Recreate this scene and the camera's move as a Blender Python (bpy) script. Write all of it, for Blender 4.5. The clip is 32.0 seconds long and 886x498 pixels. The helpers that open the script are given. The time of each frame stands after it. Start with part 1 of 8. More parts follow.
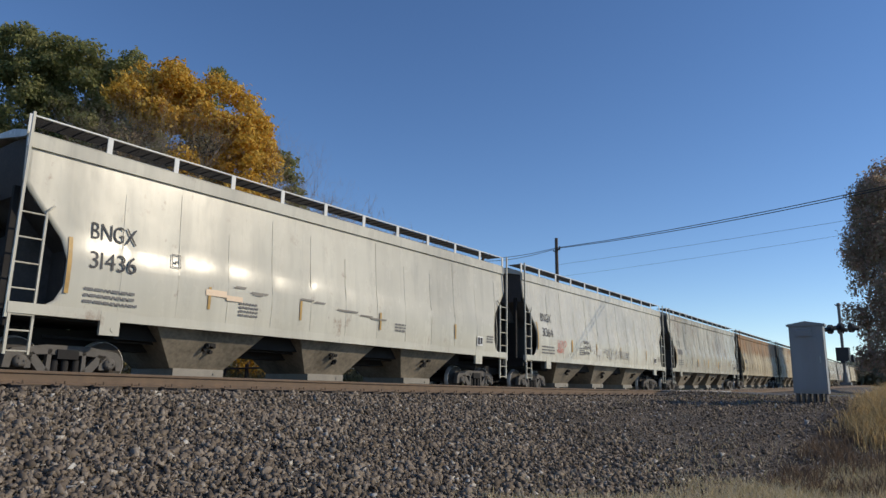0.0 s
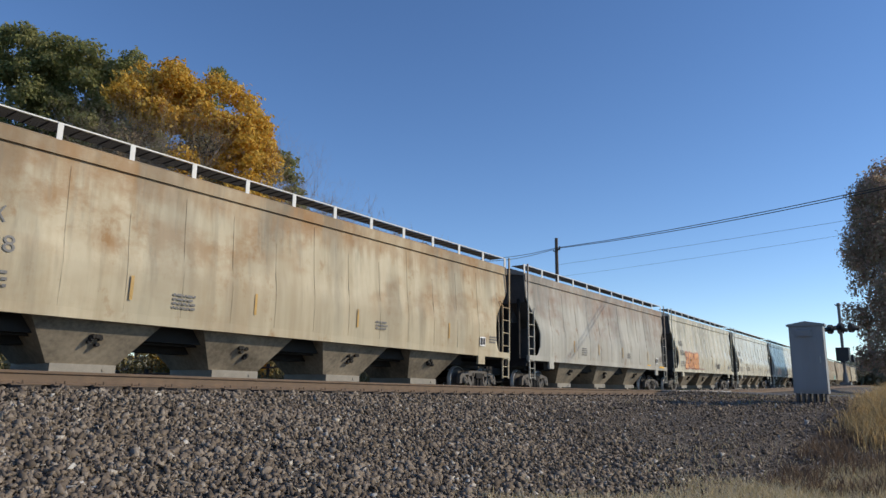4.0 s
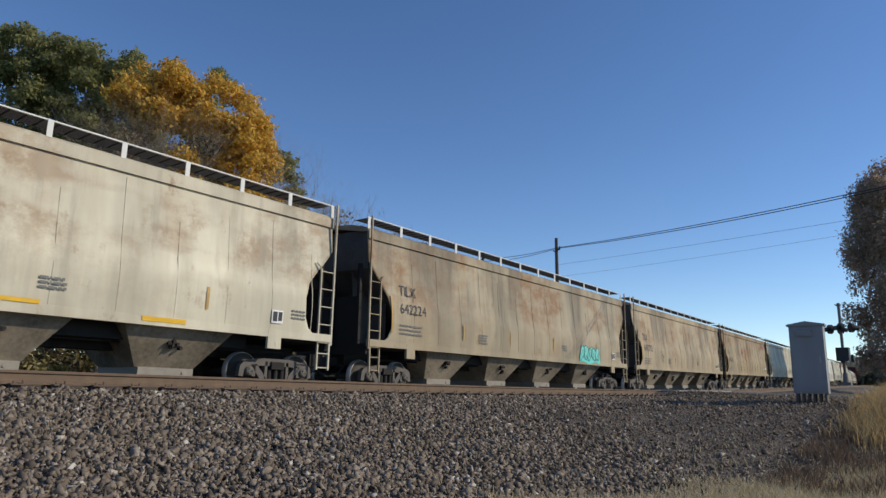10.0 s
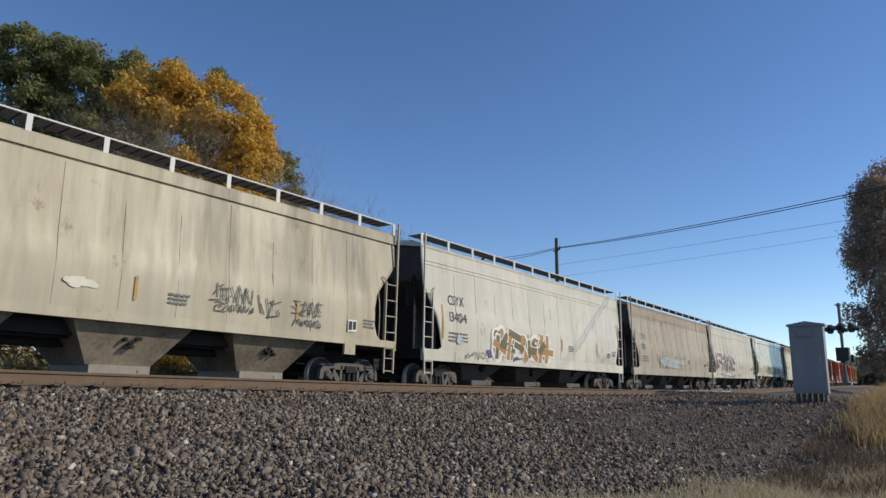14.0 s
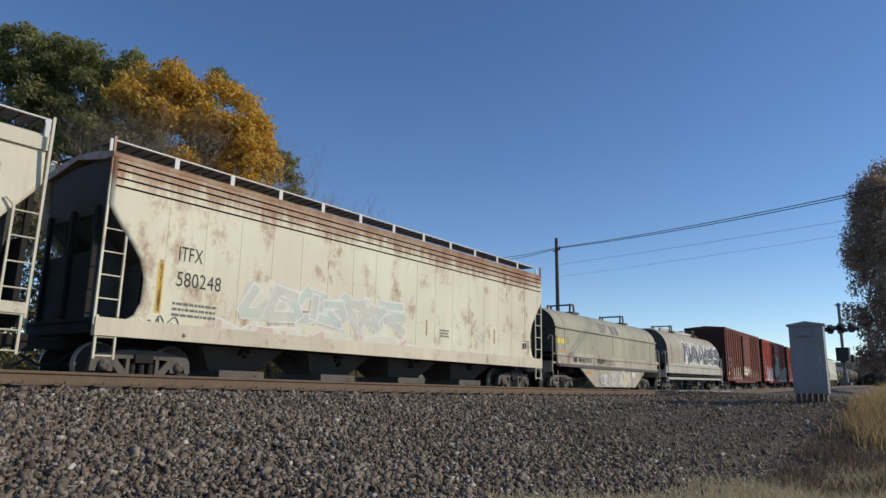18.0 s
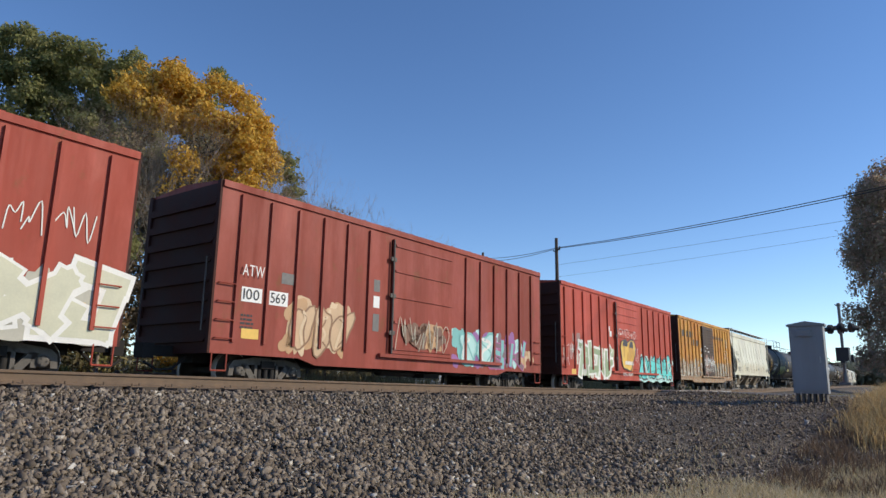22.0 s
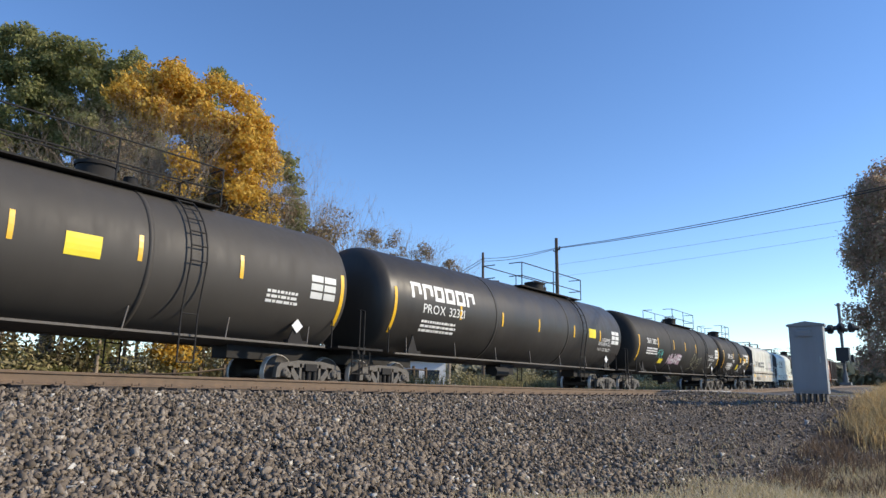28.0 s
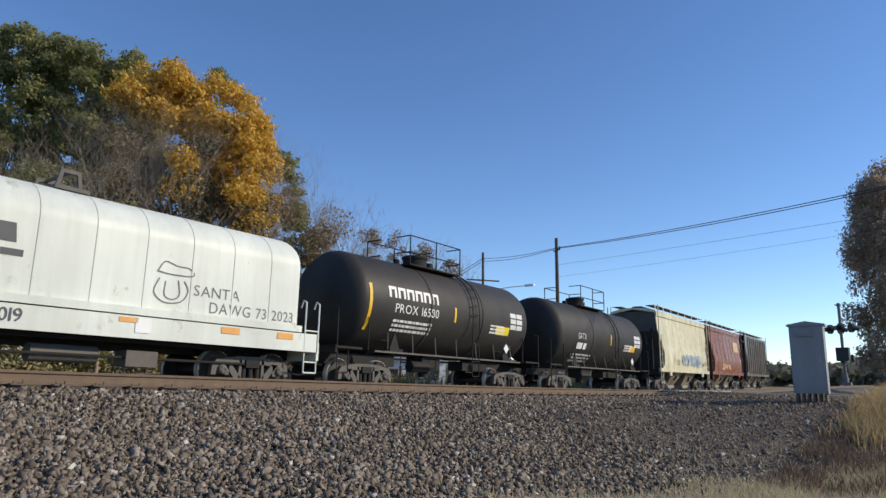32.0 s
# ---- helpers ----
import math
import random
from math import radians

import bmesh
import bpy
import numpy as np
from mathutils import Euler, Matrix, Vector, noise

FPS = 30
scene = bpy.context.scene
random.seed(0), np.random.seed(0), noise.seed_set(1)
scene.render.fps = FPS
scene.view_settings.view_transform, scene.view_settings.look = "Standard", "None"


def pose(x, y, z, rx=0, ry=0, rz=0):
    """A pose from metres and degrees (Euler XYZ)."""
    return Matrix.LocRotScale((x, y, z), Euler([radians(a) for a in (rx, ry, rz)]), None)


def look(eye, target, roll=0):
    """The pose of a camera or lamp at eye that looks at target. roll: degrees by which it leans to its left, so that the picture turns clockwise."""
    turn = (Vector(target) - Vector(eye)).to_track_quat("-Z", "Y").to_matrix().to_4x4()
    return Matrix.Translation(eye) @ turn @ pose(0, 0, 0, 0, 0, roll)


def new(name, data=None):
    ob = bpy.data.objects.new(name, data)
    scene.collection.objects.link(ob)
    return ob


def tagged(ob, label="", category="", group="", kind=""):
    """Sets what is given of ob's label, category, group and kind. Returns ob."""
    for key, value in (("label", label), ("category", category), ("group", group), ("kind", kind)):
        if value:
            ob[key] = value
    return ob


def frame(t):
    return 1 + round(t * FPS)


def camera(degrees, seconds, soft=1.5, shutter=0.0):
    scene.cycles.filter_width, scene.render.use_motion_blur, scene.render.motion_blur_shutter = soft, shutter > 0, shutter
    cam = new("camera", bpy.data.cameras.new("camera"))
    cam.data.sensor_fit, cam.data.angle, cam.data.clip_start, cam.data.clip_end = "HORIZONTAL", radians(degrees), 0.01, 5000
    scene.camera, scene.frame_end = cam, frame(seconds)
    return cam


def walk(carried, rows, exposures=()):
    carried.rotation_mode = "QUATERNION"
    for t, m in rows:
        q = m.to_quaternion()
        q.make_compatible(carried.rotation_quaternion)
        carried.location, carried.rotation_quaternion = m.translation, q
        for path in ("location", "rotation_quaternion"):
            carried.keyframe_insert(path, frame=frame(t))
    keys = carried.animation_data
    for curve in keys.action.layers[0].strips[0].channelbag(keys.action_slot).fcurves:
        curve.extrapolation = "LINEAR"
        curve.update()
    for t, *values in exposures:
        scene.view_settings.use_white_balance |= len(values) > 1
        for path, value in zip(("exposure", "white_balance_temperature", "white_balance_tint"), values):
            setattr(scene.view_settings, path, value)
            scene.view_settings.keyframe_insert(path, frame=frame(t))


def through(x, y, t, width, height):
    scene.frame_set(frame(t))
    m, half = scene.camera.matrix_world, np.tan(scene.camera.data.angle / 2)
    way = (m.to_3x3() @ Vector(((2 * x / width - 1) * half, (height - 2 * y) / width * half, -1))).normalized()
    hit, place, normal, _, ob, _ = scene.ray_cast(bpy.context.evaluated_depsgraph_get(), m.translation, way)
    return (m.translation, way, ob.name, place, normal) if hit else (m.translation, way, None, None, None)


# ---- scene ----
# ---- camera: it stands still beside two tracks ----
cam = camera(65.74, 32.0, soft=1.45)
EYE = Vector((0.0, -15.16, 0.02))
YAW, TILT, ROLL = 0.90273, 0.19185, 0.556
AIM = EYE + Vector((math.sin(YAW) * math.cos(TILT), math.cos(YAW) * math.cos(TILT), math.sin(TILT)))
SPEED = 20.10
CAM_ROWS = [(0.0, look(EYE, AIM, ROLL)), (32.0, look(EYE, AIM, ROLL))]
EXPOSURES = [(0.0, -0.2), (1.0, -0.2), (3.0, 0.02), (6.0, -0.15), (8.0, -0.25), (10.0, -0.15), (11.5, 0.0), (13.0, 0.05), (14.0, -0.15), (17.0, -0.23), (18.2, -0.25), (19.0, -0.15), (20.0, 0.12), (21.0, 0.25), (22.0, 0.1), (23.0, 0.2), (24.2, 0.0), (25.0, -0.15), (28.0, 0.5), (31.0, 0.48), (32.0, 0.15)]
walk(cam, CAM_ROWS, EXPOSURES)

# ---- light: low autumn sun from behind the camera, clear sky ----
SUN_DIR = Vector((0.55, -0.76, 0.50)).normalized()
world = bpy.data.worlds.new("sky")
scene.world = world
world.use_nodes = True
wn = world.node_tree
sky = wn.nodes.new("ShaderNodeTexSky")
sky.sky_type, sky.sun_disc = "NISHITA", False
sky.sun_elevation = math.asin(SUN_DIR.z)
sky.sun_rotation = math.atan2(SUN_DIR.x, SUN_DIR.y)
sky.altitude, sky.air_density, sky.dust_density, sky.ozone_density = 250, 0.80, 0.0, 2.2
tone = wn.nodes.new("ShaderNodeHueSaturation")
tone.inputs["Saturation"].default_value = 1.14
tone.inputs["Hue"].default_value = 0.505
wn.links.new(sky.outputs[0], tone.inputs["Color"])
wn.links.new(tone.outputs[0], wn.nodes["Background"].inputs[0])
wn.nodes["Background"].inputs[1].default_value = 0.162
sun = new("sun", bpy.data.lights.new("sun", "SUN"))
sun.data.energy, sun.data.angle, sun.data.color = 3.5, radians(0.53), (1.0, 0.875, 0.68)
sun.matrix_world = look(SUN_DIR * 50, (0, 0, 0))
scene.view_settings.exposure = 0.0

# ---- the line of the tracks ----
KH, KV, SLOPE = 0.0015609, 0.00051373, -0.022232


def line(s):
    """Side shift, heading and height of the far track at s metres along it."""
    u = min(max(s, -6.0), 50.0)
    return 0.5 * KH * u * u + KH * u * (s - u), KH * u, SLOPE * s + 0.5 * KV * u * u + KV * u * (s - u)


def on_line(s, lat=0.0, z=0.0):
    y, a, h = line(s)
    return Vector((s - math.sin(a) * lat, y + math.cos(a) * lat, h + z))


# ---- mesh building ----
class Build:
    """Gathers vertices and faces for one mesh."""

    def __init__(self):
        self.v, self.f, self.smooth = [], [], []

    def add(self, verts, faces, smooth=False):
        n = len(self.v)
        self.v += [tuple(p) for p in verts]
        self.f += [tuple(n + i for i in f) for f in faces]
        self.smooth += [smooth] * len(faces)
        return self

    def box(self, x0, x1, y0, y1, z0, z1):
        v = [(x, y, z) for z in (z0, z1) for y in (y0, y1) for x in (x0, x1)]
        return self.add(v, [(0, 2, 3, 1), (4, 5, 7, 6), (0, 1, 5, 4), (2, 6, 7, 3), (0, 4, 6, 2), (1, 3, 7, 5)])

    def prism(self, loop, axis, a, b):
        """A flat outline pushed along an axis from a to b; the loop is given in the other two axes in order."""
        put = {"x": lambda p, d: (d, p[0], p[1]), "y": lambda p, d: (p[0], d, p[1]), "z": lambda p, d: (p[0], p[1], d)}[axis]
        n = len(loop)
        area = sum(loop[i][0] * loop[(i + 1) % n][1] - loop[(i + 1) % n][0] * loop[i][1] for i in range(n))
        if (area < 0) != (axis == "y"):
            loop = loop[::-1]
        lo, hi = min(a, b), max(a, b)
        v = [put(p, lo) for p in loop] + [put(p, hi) for p in loop]
        f = [tuple(range(n))[::-1], tuple(range(n, 2 * n))] + [(i, (i + 1) % n, n + (i + 1) % n, n + i) for i in range(n)]
        return self.add(v, f)

    def rod(self, a, b, r, n=6, r2=None):
        a, b = Vector(a), Vector(b)
        d = (b - a).normalized()
        p = d.orthogonal().normalized()
        q = d.cross(p)
        r2 = r if r2 is None else r2
        ring = [(math.cos(2 * math.pi * i / n), math.sin(2 * math.pi * i / n)) for i in range(n)]
        v = [a + r * (c * p + s * q) for c, s in ring] + [b + r2 * (c * p + s * q) for c, s in ring]
        f = [(i, (i + 1) % n, n + (i + 1) % n, n + i) for i in range(n)]
        self.add(v, f, n > 6)
        return self.add(v, [tuple(range(n))[::-1], tuple(range(n, 2 * n))])

    def tube(self, pts, r, n=6):
        for a, b in zip(pts, pts[1:]):
            self.rod(a, b, r, n)
        return self

    def turned(self, profile, axis, n=24, smooth=True):
        """A body of revolution: profile of (along, radius) about the x or y axis."""
        v, f = [], []
        for d, r in profile:
            for i in range(n):
                c, s = math.cos(2 * math.pi * i / n) * r, math.sin(2 * math.pi * i / n) * r
                v.append((d, c, s) if axis == "x" else (s, d, c))
        for j in range(len(profile) - 1):
            for i in range(n):
                k = (i + 1) % n
                f.append((j * n + i, (j + 1) * n + i, (j + 1) * n + k, j * n + k)[::-1])
        return self.add(v, f, smooth)

    def moved(self, dx=0, dy=0, dz=0):
        self.v = [(x + dx, y + dy, z + dz) for x, y, z in self.v]
        return self

    def mirrored(self):
        """The same turned half round about z."""
        b = Build()
        b.v = [(-x, -y, z) for x, y, z in self.v]
        b.f, b.smooth = list(self.f), list(self.smooth)
        return b

    def joined(self, other):
        n = len(self.v)
        self.v += other.v
        self.f += [tuple(n + i for i in f) for f in other.f]
        self.smooth += other.smooth
        return self

    def mesh(self, name):
        me = bpy.data.meshes.new(name)
        me.from_pydata(self.v, [], self.f)
        me.polygons.foreach_set("use_smooth", self.smooth)
        me.update()
        return me


def thing(name, label, category, m=None, group="", kind="", data=None):
    ob = new(name, data)
    if m is not None:
        ob.matrix_world = m
    return tagged(ob, label, category, group, kind)


def part(name, build, material, parent, label="", own=False):
    """One mesh under a thing or a part. own: the material belongs to this object alone, so that copies may be painted anew."""
    me = build.mesh(name) if isinstance(build, Build) else build
    ob = new(name, me)
    if not me.materials:
        me.materials.append(material)
    if own:
        ob.material_slots[0].link = "OBJECT"
        ob.material_slots[0].material = material
    ob.parent = parent
    return tagged(ob, label)


# ---- letters ----
GLYPHS = {}


def make_glyphs(chars):
    for c in chars:
        cu = bpy.data.curves.new("glyph", "FONT")
        cu.body, cu.size, cu.resolution_u = c, 1.0, 3
        ob = new("glyph", cu)
        me = bpy.data.meshes.new_from_object(ob.evaluated_get(bpy.context.evaluated_depsgraph_get()))
        v = [(p.co.x, p.co.y) for p in me.vertices]
        x0 = min(p[0] for p in v)
        GLYPHS[c] = ([(x - x0, y) for x, y in v], [tuple(p.vertices) for p in me.polygons], max(p[0] for p in v) - x0)
        bpy.data.objects.remove(ob)
        bpy.data.curves.remove(cu)
        bpy.data.meshes.remove(me)


make_glyphs("ABCDEFGHIKLMNOPQRSTUVWXYZ0123456789!")


def write(build, text, x, z, size, skin, lift=0.006, stretch=1.0, width=None):
    """Letters on the near side of a car, from x, on the base line z; skin(z) gives the side's half width."""
    size = size / 0.69
    w = sum((GLYPHS[c][2] if c != " " else 0.3) + 0.09 for c in text)
    if width:
        stretch = width / (w * size)
    for c in text:
        if c == " ":
            x += 0.39 * size * stretch
            continue
        v, f, adv = GLYPHS[c]
        build.add([(x + p * size * stretch, -skin(z + q * size) - lift, z + q * size) for p, q in v], f)
        x += (adv + 0.09) * size * stretch
    return x


def bars(build, x, z, w, h, skin, rows=1, gap=0.4, lift=0.006, seed=1):
    """Plain bars in place of writing that cannot be read."""
    rnd = random.Random(seed)
    for r in range(rows):
        zz, p = z - r * h * (1 + gap), x
        while p < x + w - h:
            q = min(p + h * rnd.uniform(0.8, 3.2), x + w)
            build.add([(a, -skin(b) - lift, b) for a, b in ((p, zz), (q, zz), (q, zz + h), (p, zz + h))], [(0, 1, 2, 3)])
            p = q + h * 0.45


def patch(build, x0, x1, z0, z1, skin, lift=0.005, slant=0.0):
    n = 4
    v, f = [], []
    for j in range(n + 1):
        z = z0 + (z1 - z0) * j / n
        for x in (x0, x1):
            v.append((x + slant * j / n, -skin(z) - lift, z))
    for j in range(n):
        f.append((2 * j, 2 * j + 1, 2 * j + 3, 2 * j + 2))
    build.add(v, f)


SCRAWLS = [
    [[(0, 0.1), (0.3, 0.9), (0.45, 0.2), (0.8, 1.0), (1, 0.3)]], [[(0.1, 0.8), (0.6, 1), (0.9, 0.6), (0.3, 0.4), (0.2, 0.1), (0.9, 0)]],
    [[(0, 0.5), (0.5, 0.95), (1, 0.4), (0.5, 0.05), (0.15, 0.45)], [(0.5, 0.7), (0.6, 0.2)]], [[(0, 0), (0.2, 0.7), (0.5, 0.3), (0.7, 0.9), (1, 0.1)]],
    [[(0, 1), (0.3, 0.2), (0.6, 0.8), (0.75, 0), (1, 0.7)]],
]


def flat(pts, skin, lift):
    """A flat outline on the car's side, cut into slices so that it follows the curve of the side."""
    b = Build()
    b.add([(x, -skin(z) - lift, z) for x, z in pts], [tuple(range(len(pts)))])
    return b


def stroke(pts, r, skin, lift):
    """A sprayed line of even width with round ends, as one ribbon."""
    b = Build()
    m = len(pts)
    rows = []
    for k, (x, z) in enumerate(pts):
        (ax, az), (bx, bz) = pts[max(k - 1, 0)], pts[min(k + 1, m - 1)]
        d = math.hypot(bx - ax, bz - az) or 1
        nx, nz, tx, tz = -(bz - az) / d, (bx - ax) / d, (bx - ax) / d, (bz - az) / d
        if k == 0:
            rows += [(x - tx * r * q, z - tz * r * q, nx * r * w, nz * r * w) for q, w in ((1, 0.3), (0.7, 0.72))]
        rows.append((x, z, nx * r, nz * r))
        if k == m - 1:
            rows += [(x + tx * r * q, z + tz * r * q, nx * r * w, nz * r * w) for q, w in ((0.7, 0.72), (1, 0.3))]
    v = []
    for k, (x, z, ox, oz) in enumerate(rows):
        for s in (1, 0, -1):
            v.append((x + s * ox, -skin(z + s * oz) - lift - 0.0002 * k, z + s * oz))
    f = [(3 * k + s, 3 * k + s + 1, 3 * k + s + 4, 3 * k + s + 3) for k in range(len(rows) - 1) for s in (0, 1)]
    return b.add(v, f)


def smooth_line(pts, n=4):
    out = []
    m = len(pts)
    for i in range(m - 1):
        p0, p1, p2, p3 = pts[max(i - 1, 0)], pts[i], pts[i + 1], pts[min(i + 2, m - 1)]
        for k in range(n):
            t = k / n
            out.append(tuple(0.5 * (2 * p1[a] + (p2[a] - p0[a]) * t + (2 * p0[a] - 5 * p1[a] + 4 * p2[a] - p3[a]) * t * t + (3 * p1[a] - p0[a] - 3 * p2[a] + p3[a]) * t ** 3) for a in (0, 1)))
    return out + [pts[-1]]


def scrawl(x0, x1, z0, z1, n, skin, r, seed, lift=0.009):
    """A row of thin sprayed squiggles, one build each."""
    rnd = random.Random(seed)
    w, h = (x1 - x0) / n, z1 - z0
    out = []
    for i in range(n):
        for line_ in rnd.choice(SCRAWLS):
            pts = [(x0 + w * (i + 0.95 * p + rnd.uniform(-0.22, 0.22)), z0 + h * min(max(q + rnd.uniform(-0.25, 0.25), 0), 1)) for p, q in line_]
            out.append(stroke(smooth_line(pts), r, skin, lift + 0.002 * (i % 2)))
    return out


def field(x0, x1, z0, z1, skin, rnd, lift, bump=0.22):
    """A sprayed ground with an uneven scalloped top edge."""
    n = max(int((x1 - x0) / 0.12), 8)
    b = Build()
    ph = [rnd.uniform(0, 6.28) for _ in range(3)]
    v = []
    for i in range(n + 1):
        u = i / n
        x = x0 + (x1 - x0) * u
        e = min(u, 1 - u) * (x1 - x0) / 0.25
        saw = abs((x * 1.3 + ph[0]) % 1.0 - 0.45) * 1.6 + abs((x * 2.9 + ph[1]) % 1.0 - 0.6) * 0.7
        top = z1 - (z1 - z0) * bump * 1.3 * saw - (z1 - z0) * 0.45 * max(1 - e, 0)
        low = z0 + 0.05 * math.sin(x * 4.7 + ph[2])
        for k in range(5):
            z = low + (top - low) * k / 4
            v.append((x, -skin(z) - lift, z))
    f = [(5 * i + k, 5 * i + 5 + k, 5 * i + 6 + k, 5 * i + 1 + k) for i in range(n) for k in range(4)]
    return b.add(v, f)


def blob(cx, cz, w, h, skin, rnd, lift):
    """One swollen sprayed shape: rounded, notched and leaning."""
    n = 22
    ph, lean = [rnd.uniform(0, 6.28) for _ in range(3)], rnd.uniform(-0.2, 0.3)
    pts = []
    for i in range(n):
        a = 2 * math.pi * i / n
        r = 1 + 0.16 * math.sin(2 * a + ph[0]) + 0.13 * math.sin(3 * a + ph[1]) + 0.07 * math.sin(5 * a + ph[2])
        sq = (abs(math.cos(a)) ** 3 + abs(math.sin(a)) ** 3) ** (-1 / 3)
        z = h / 2 * r * sq * math.sin(a)
        pts.append((cx + w / 2 * r * sq * math.cos(a) + lean * z, cz + z))
    c = [(cx, -skin(cz) - lift, cz)]
    b = Build()
    ring = [(x, -skin(z) - lift, z) for x, z in pts]
    mid = [((x + cx) / 2, -skin((z + cz) / 2) - lift, (z + cz) / 2) for x, z in pts]
    b.add(c + mid + ring, [(0, 1 + i, 1 + (i + 1) % n) for i in range(n)] + [(1 + i, 1 + n + i, 1 + n + (i + 1) % n, 1 + (i + 1) % n) for i in range(n)])
    return b, pts


def bubble(text, x, z, size, width, skin, rnd, fat, lift):
    """A fat painted word, one build for each letter; every letter leans and swells a little on its own."""
    size /= 0.69
    total = sum(GLYPHS[c][2] + 0.12 for c in text) * size
    sx = width / total
    out = []
    for c in text:
        v, f, adv = GLYPHS[c]
        b, dz, grow = Build(), rnd.uniform(-0.04, 0.04), rnd.uniform(0.95, 1.08)
        for k in range(8):
            ox, oz = fat * math.cos(k * math.pi / 4), fat * math.sin(k * math.pi / 4)
            b.add([(x + p * size * sx + ox, -skin(z + dz + q * size * grow + oz) - lift - 0.0003 * k, z + dz + q * size * grow + oz) for p, q in v], f)
        out.append(b)
        x += (adv + 0.12) * size * sx
    return out


# ---- materials ----
def shade(name, rough=0.6, metal=0.0, spec=0.5):
    m = bpy.data.materials.new(name)
    m.use_nodes = True
    b = m.node_tree.nodes["Principled BSDF"]
    b.inputs["Roughness"].default_value, b.inputs["Metallic"].default_value = rough, metal
    b.inputs["Specular IOR Level"].default_value = spec
    return m, m.node_tree, b


def node(t, kind, **sockets):
    n = t.nodes.new(kind)
    for k, v in sockets.items():
        n.inputs[k.replace("_", " ")].default_value = v
    return n


def mix(t, fac, a, b, how="MIX"):
    n = t.nodes.new("ShaderNodeMix")
    n.data_type, n.blend_type = "RGBA", how
    for s, v in ((n.inputs["Factor"], fac), (n.inputs[6], a), (n.inputs[7], b)):
        if isinstance(v, (int, float)):
            s.default_value = v
        elif isinstance(v, tuple):
            s.default_value = (*v[:3], 1)
        else:
            t.links.new(v, s)
    return n.outputs[2]


def ramp(t, src, lo, hi, a=0.0, b=1.0):
    n = t.nodes.new("ShaderNodeMapRange")
    for i, v in ((1, lo), (2, hi), (3, a), (4, b)):
        n.inputs[i].default_value = v
    t.links.new(src, n.inputs[0])
    return n.outputs[0]


def calc(t, how, a, b=0.0, c=0.0):
    n = t.nodes.new("ShaderNodeMath")
    n.operation = how
    for s, v in zip(n.inputs, (a, b, c)):
        if isinstance(v, (int, float)):
            s.default_value = v
        else:
            t.links.new(v, s)
    return n.outputs[0]


def grain(t, scale=(1, 1, 1), size=1.0, detail=4, coords="Object", shift=(0, 0, 0), rough=0.55):
    tc = t.nodes.new("ShaderNodeTexCoord")
    mp = node(t, "ShaderNodeMapping", Scale=scale, Location=shift)
    t.links.new(tc.outputs[coords], mp.inputs[0])
    n = node(t, "ShaderNodeTexNoise", Scale=size, Detail=detail, Roughness=rough)
    t.links.new(mp.outputs[0], n.inputs["Vector"])
    return n.outputs[0]


def relief(t, b, src, strength=0.3, distance=0.01):
    n = node(t, "ShaderNodeBump", Strength=strength, Distance=distance)
    t.links.new(src, n.inputs["Height"])
    t.links.new(n.outputs[0], b.inputs["Normal"])


def axis(t, which, coords="Object"):
    tc = t.nodes.new("ShaderNodeTexCoord")
    s = t.nodes.new("ShaderNodeSeparateXYZ")
    t.links.new(tc.outputs[coords], s.inputs[0])
    return s.outputs[which]


RUST, DIRT = (0.20, 0.085, 0.035), (0.17, 0.145, 0.11)


def plain(name, colour, rough=0.6, metal=0.0, vary=0.25, size=3.0, bump=0.0):
    """A surface of one colour with patches and fine grain."""
    m, t, b = shade(name, rough, metal)
    n1, n2 = grain(t, size=size, detail=5), grain(t, size=size * 12, detail=3)
    k = calc(t, "ADD", calc(t, "MULTIPLY", n1, 0.7), calc(t, "MULTIPLY", n2, 0.3))
    dark = tuple(c * (1 - vary) for c in colour)
    light = tuple(min(c * (1 + vary), 1) for c in colour)
    t.links.new(mix(t, ramp(t, k, 0.3, 0.7), dark, light), b.inputs["Base Color"])
    t.links.new(ramp(t, n1, 0.3, 0.7, rough - 0.08, min(rough + 0.12, 1)), b.inputs["Roughness"])
    if bump:
        relief(t, b, n2, bump, 0.01)
    return m


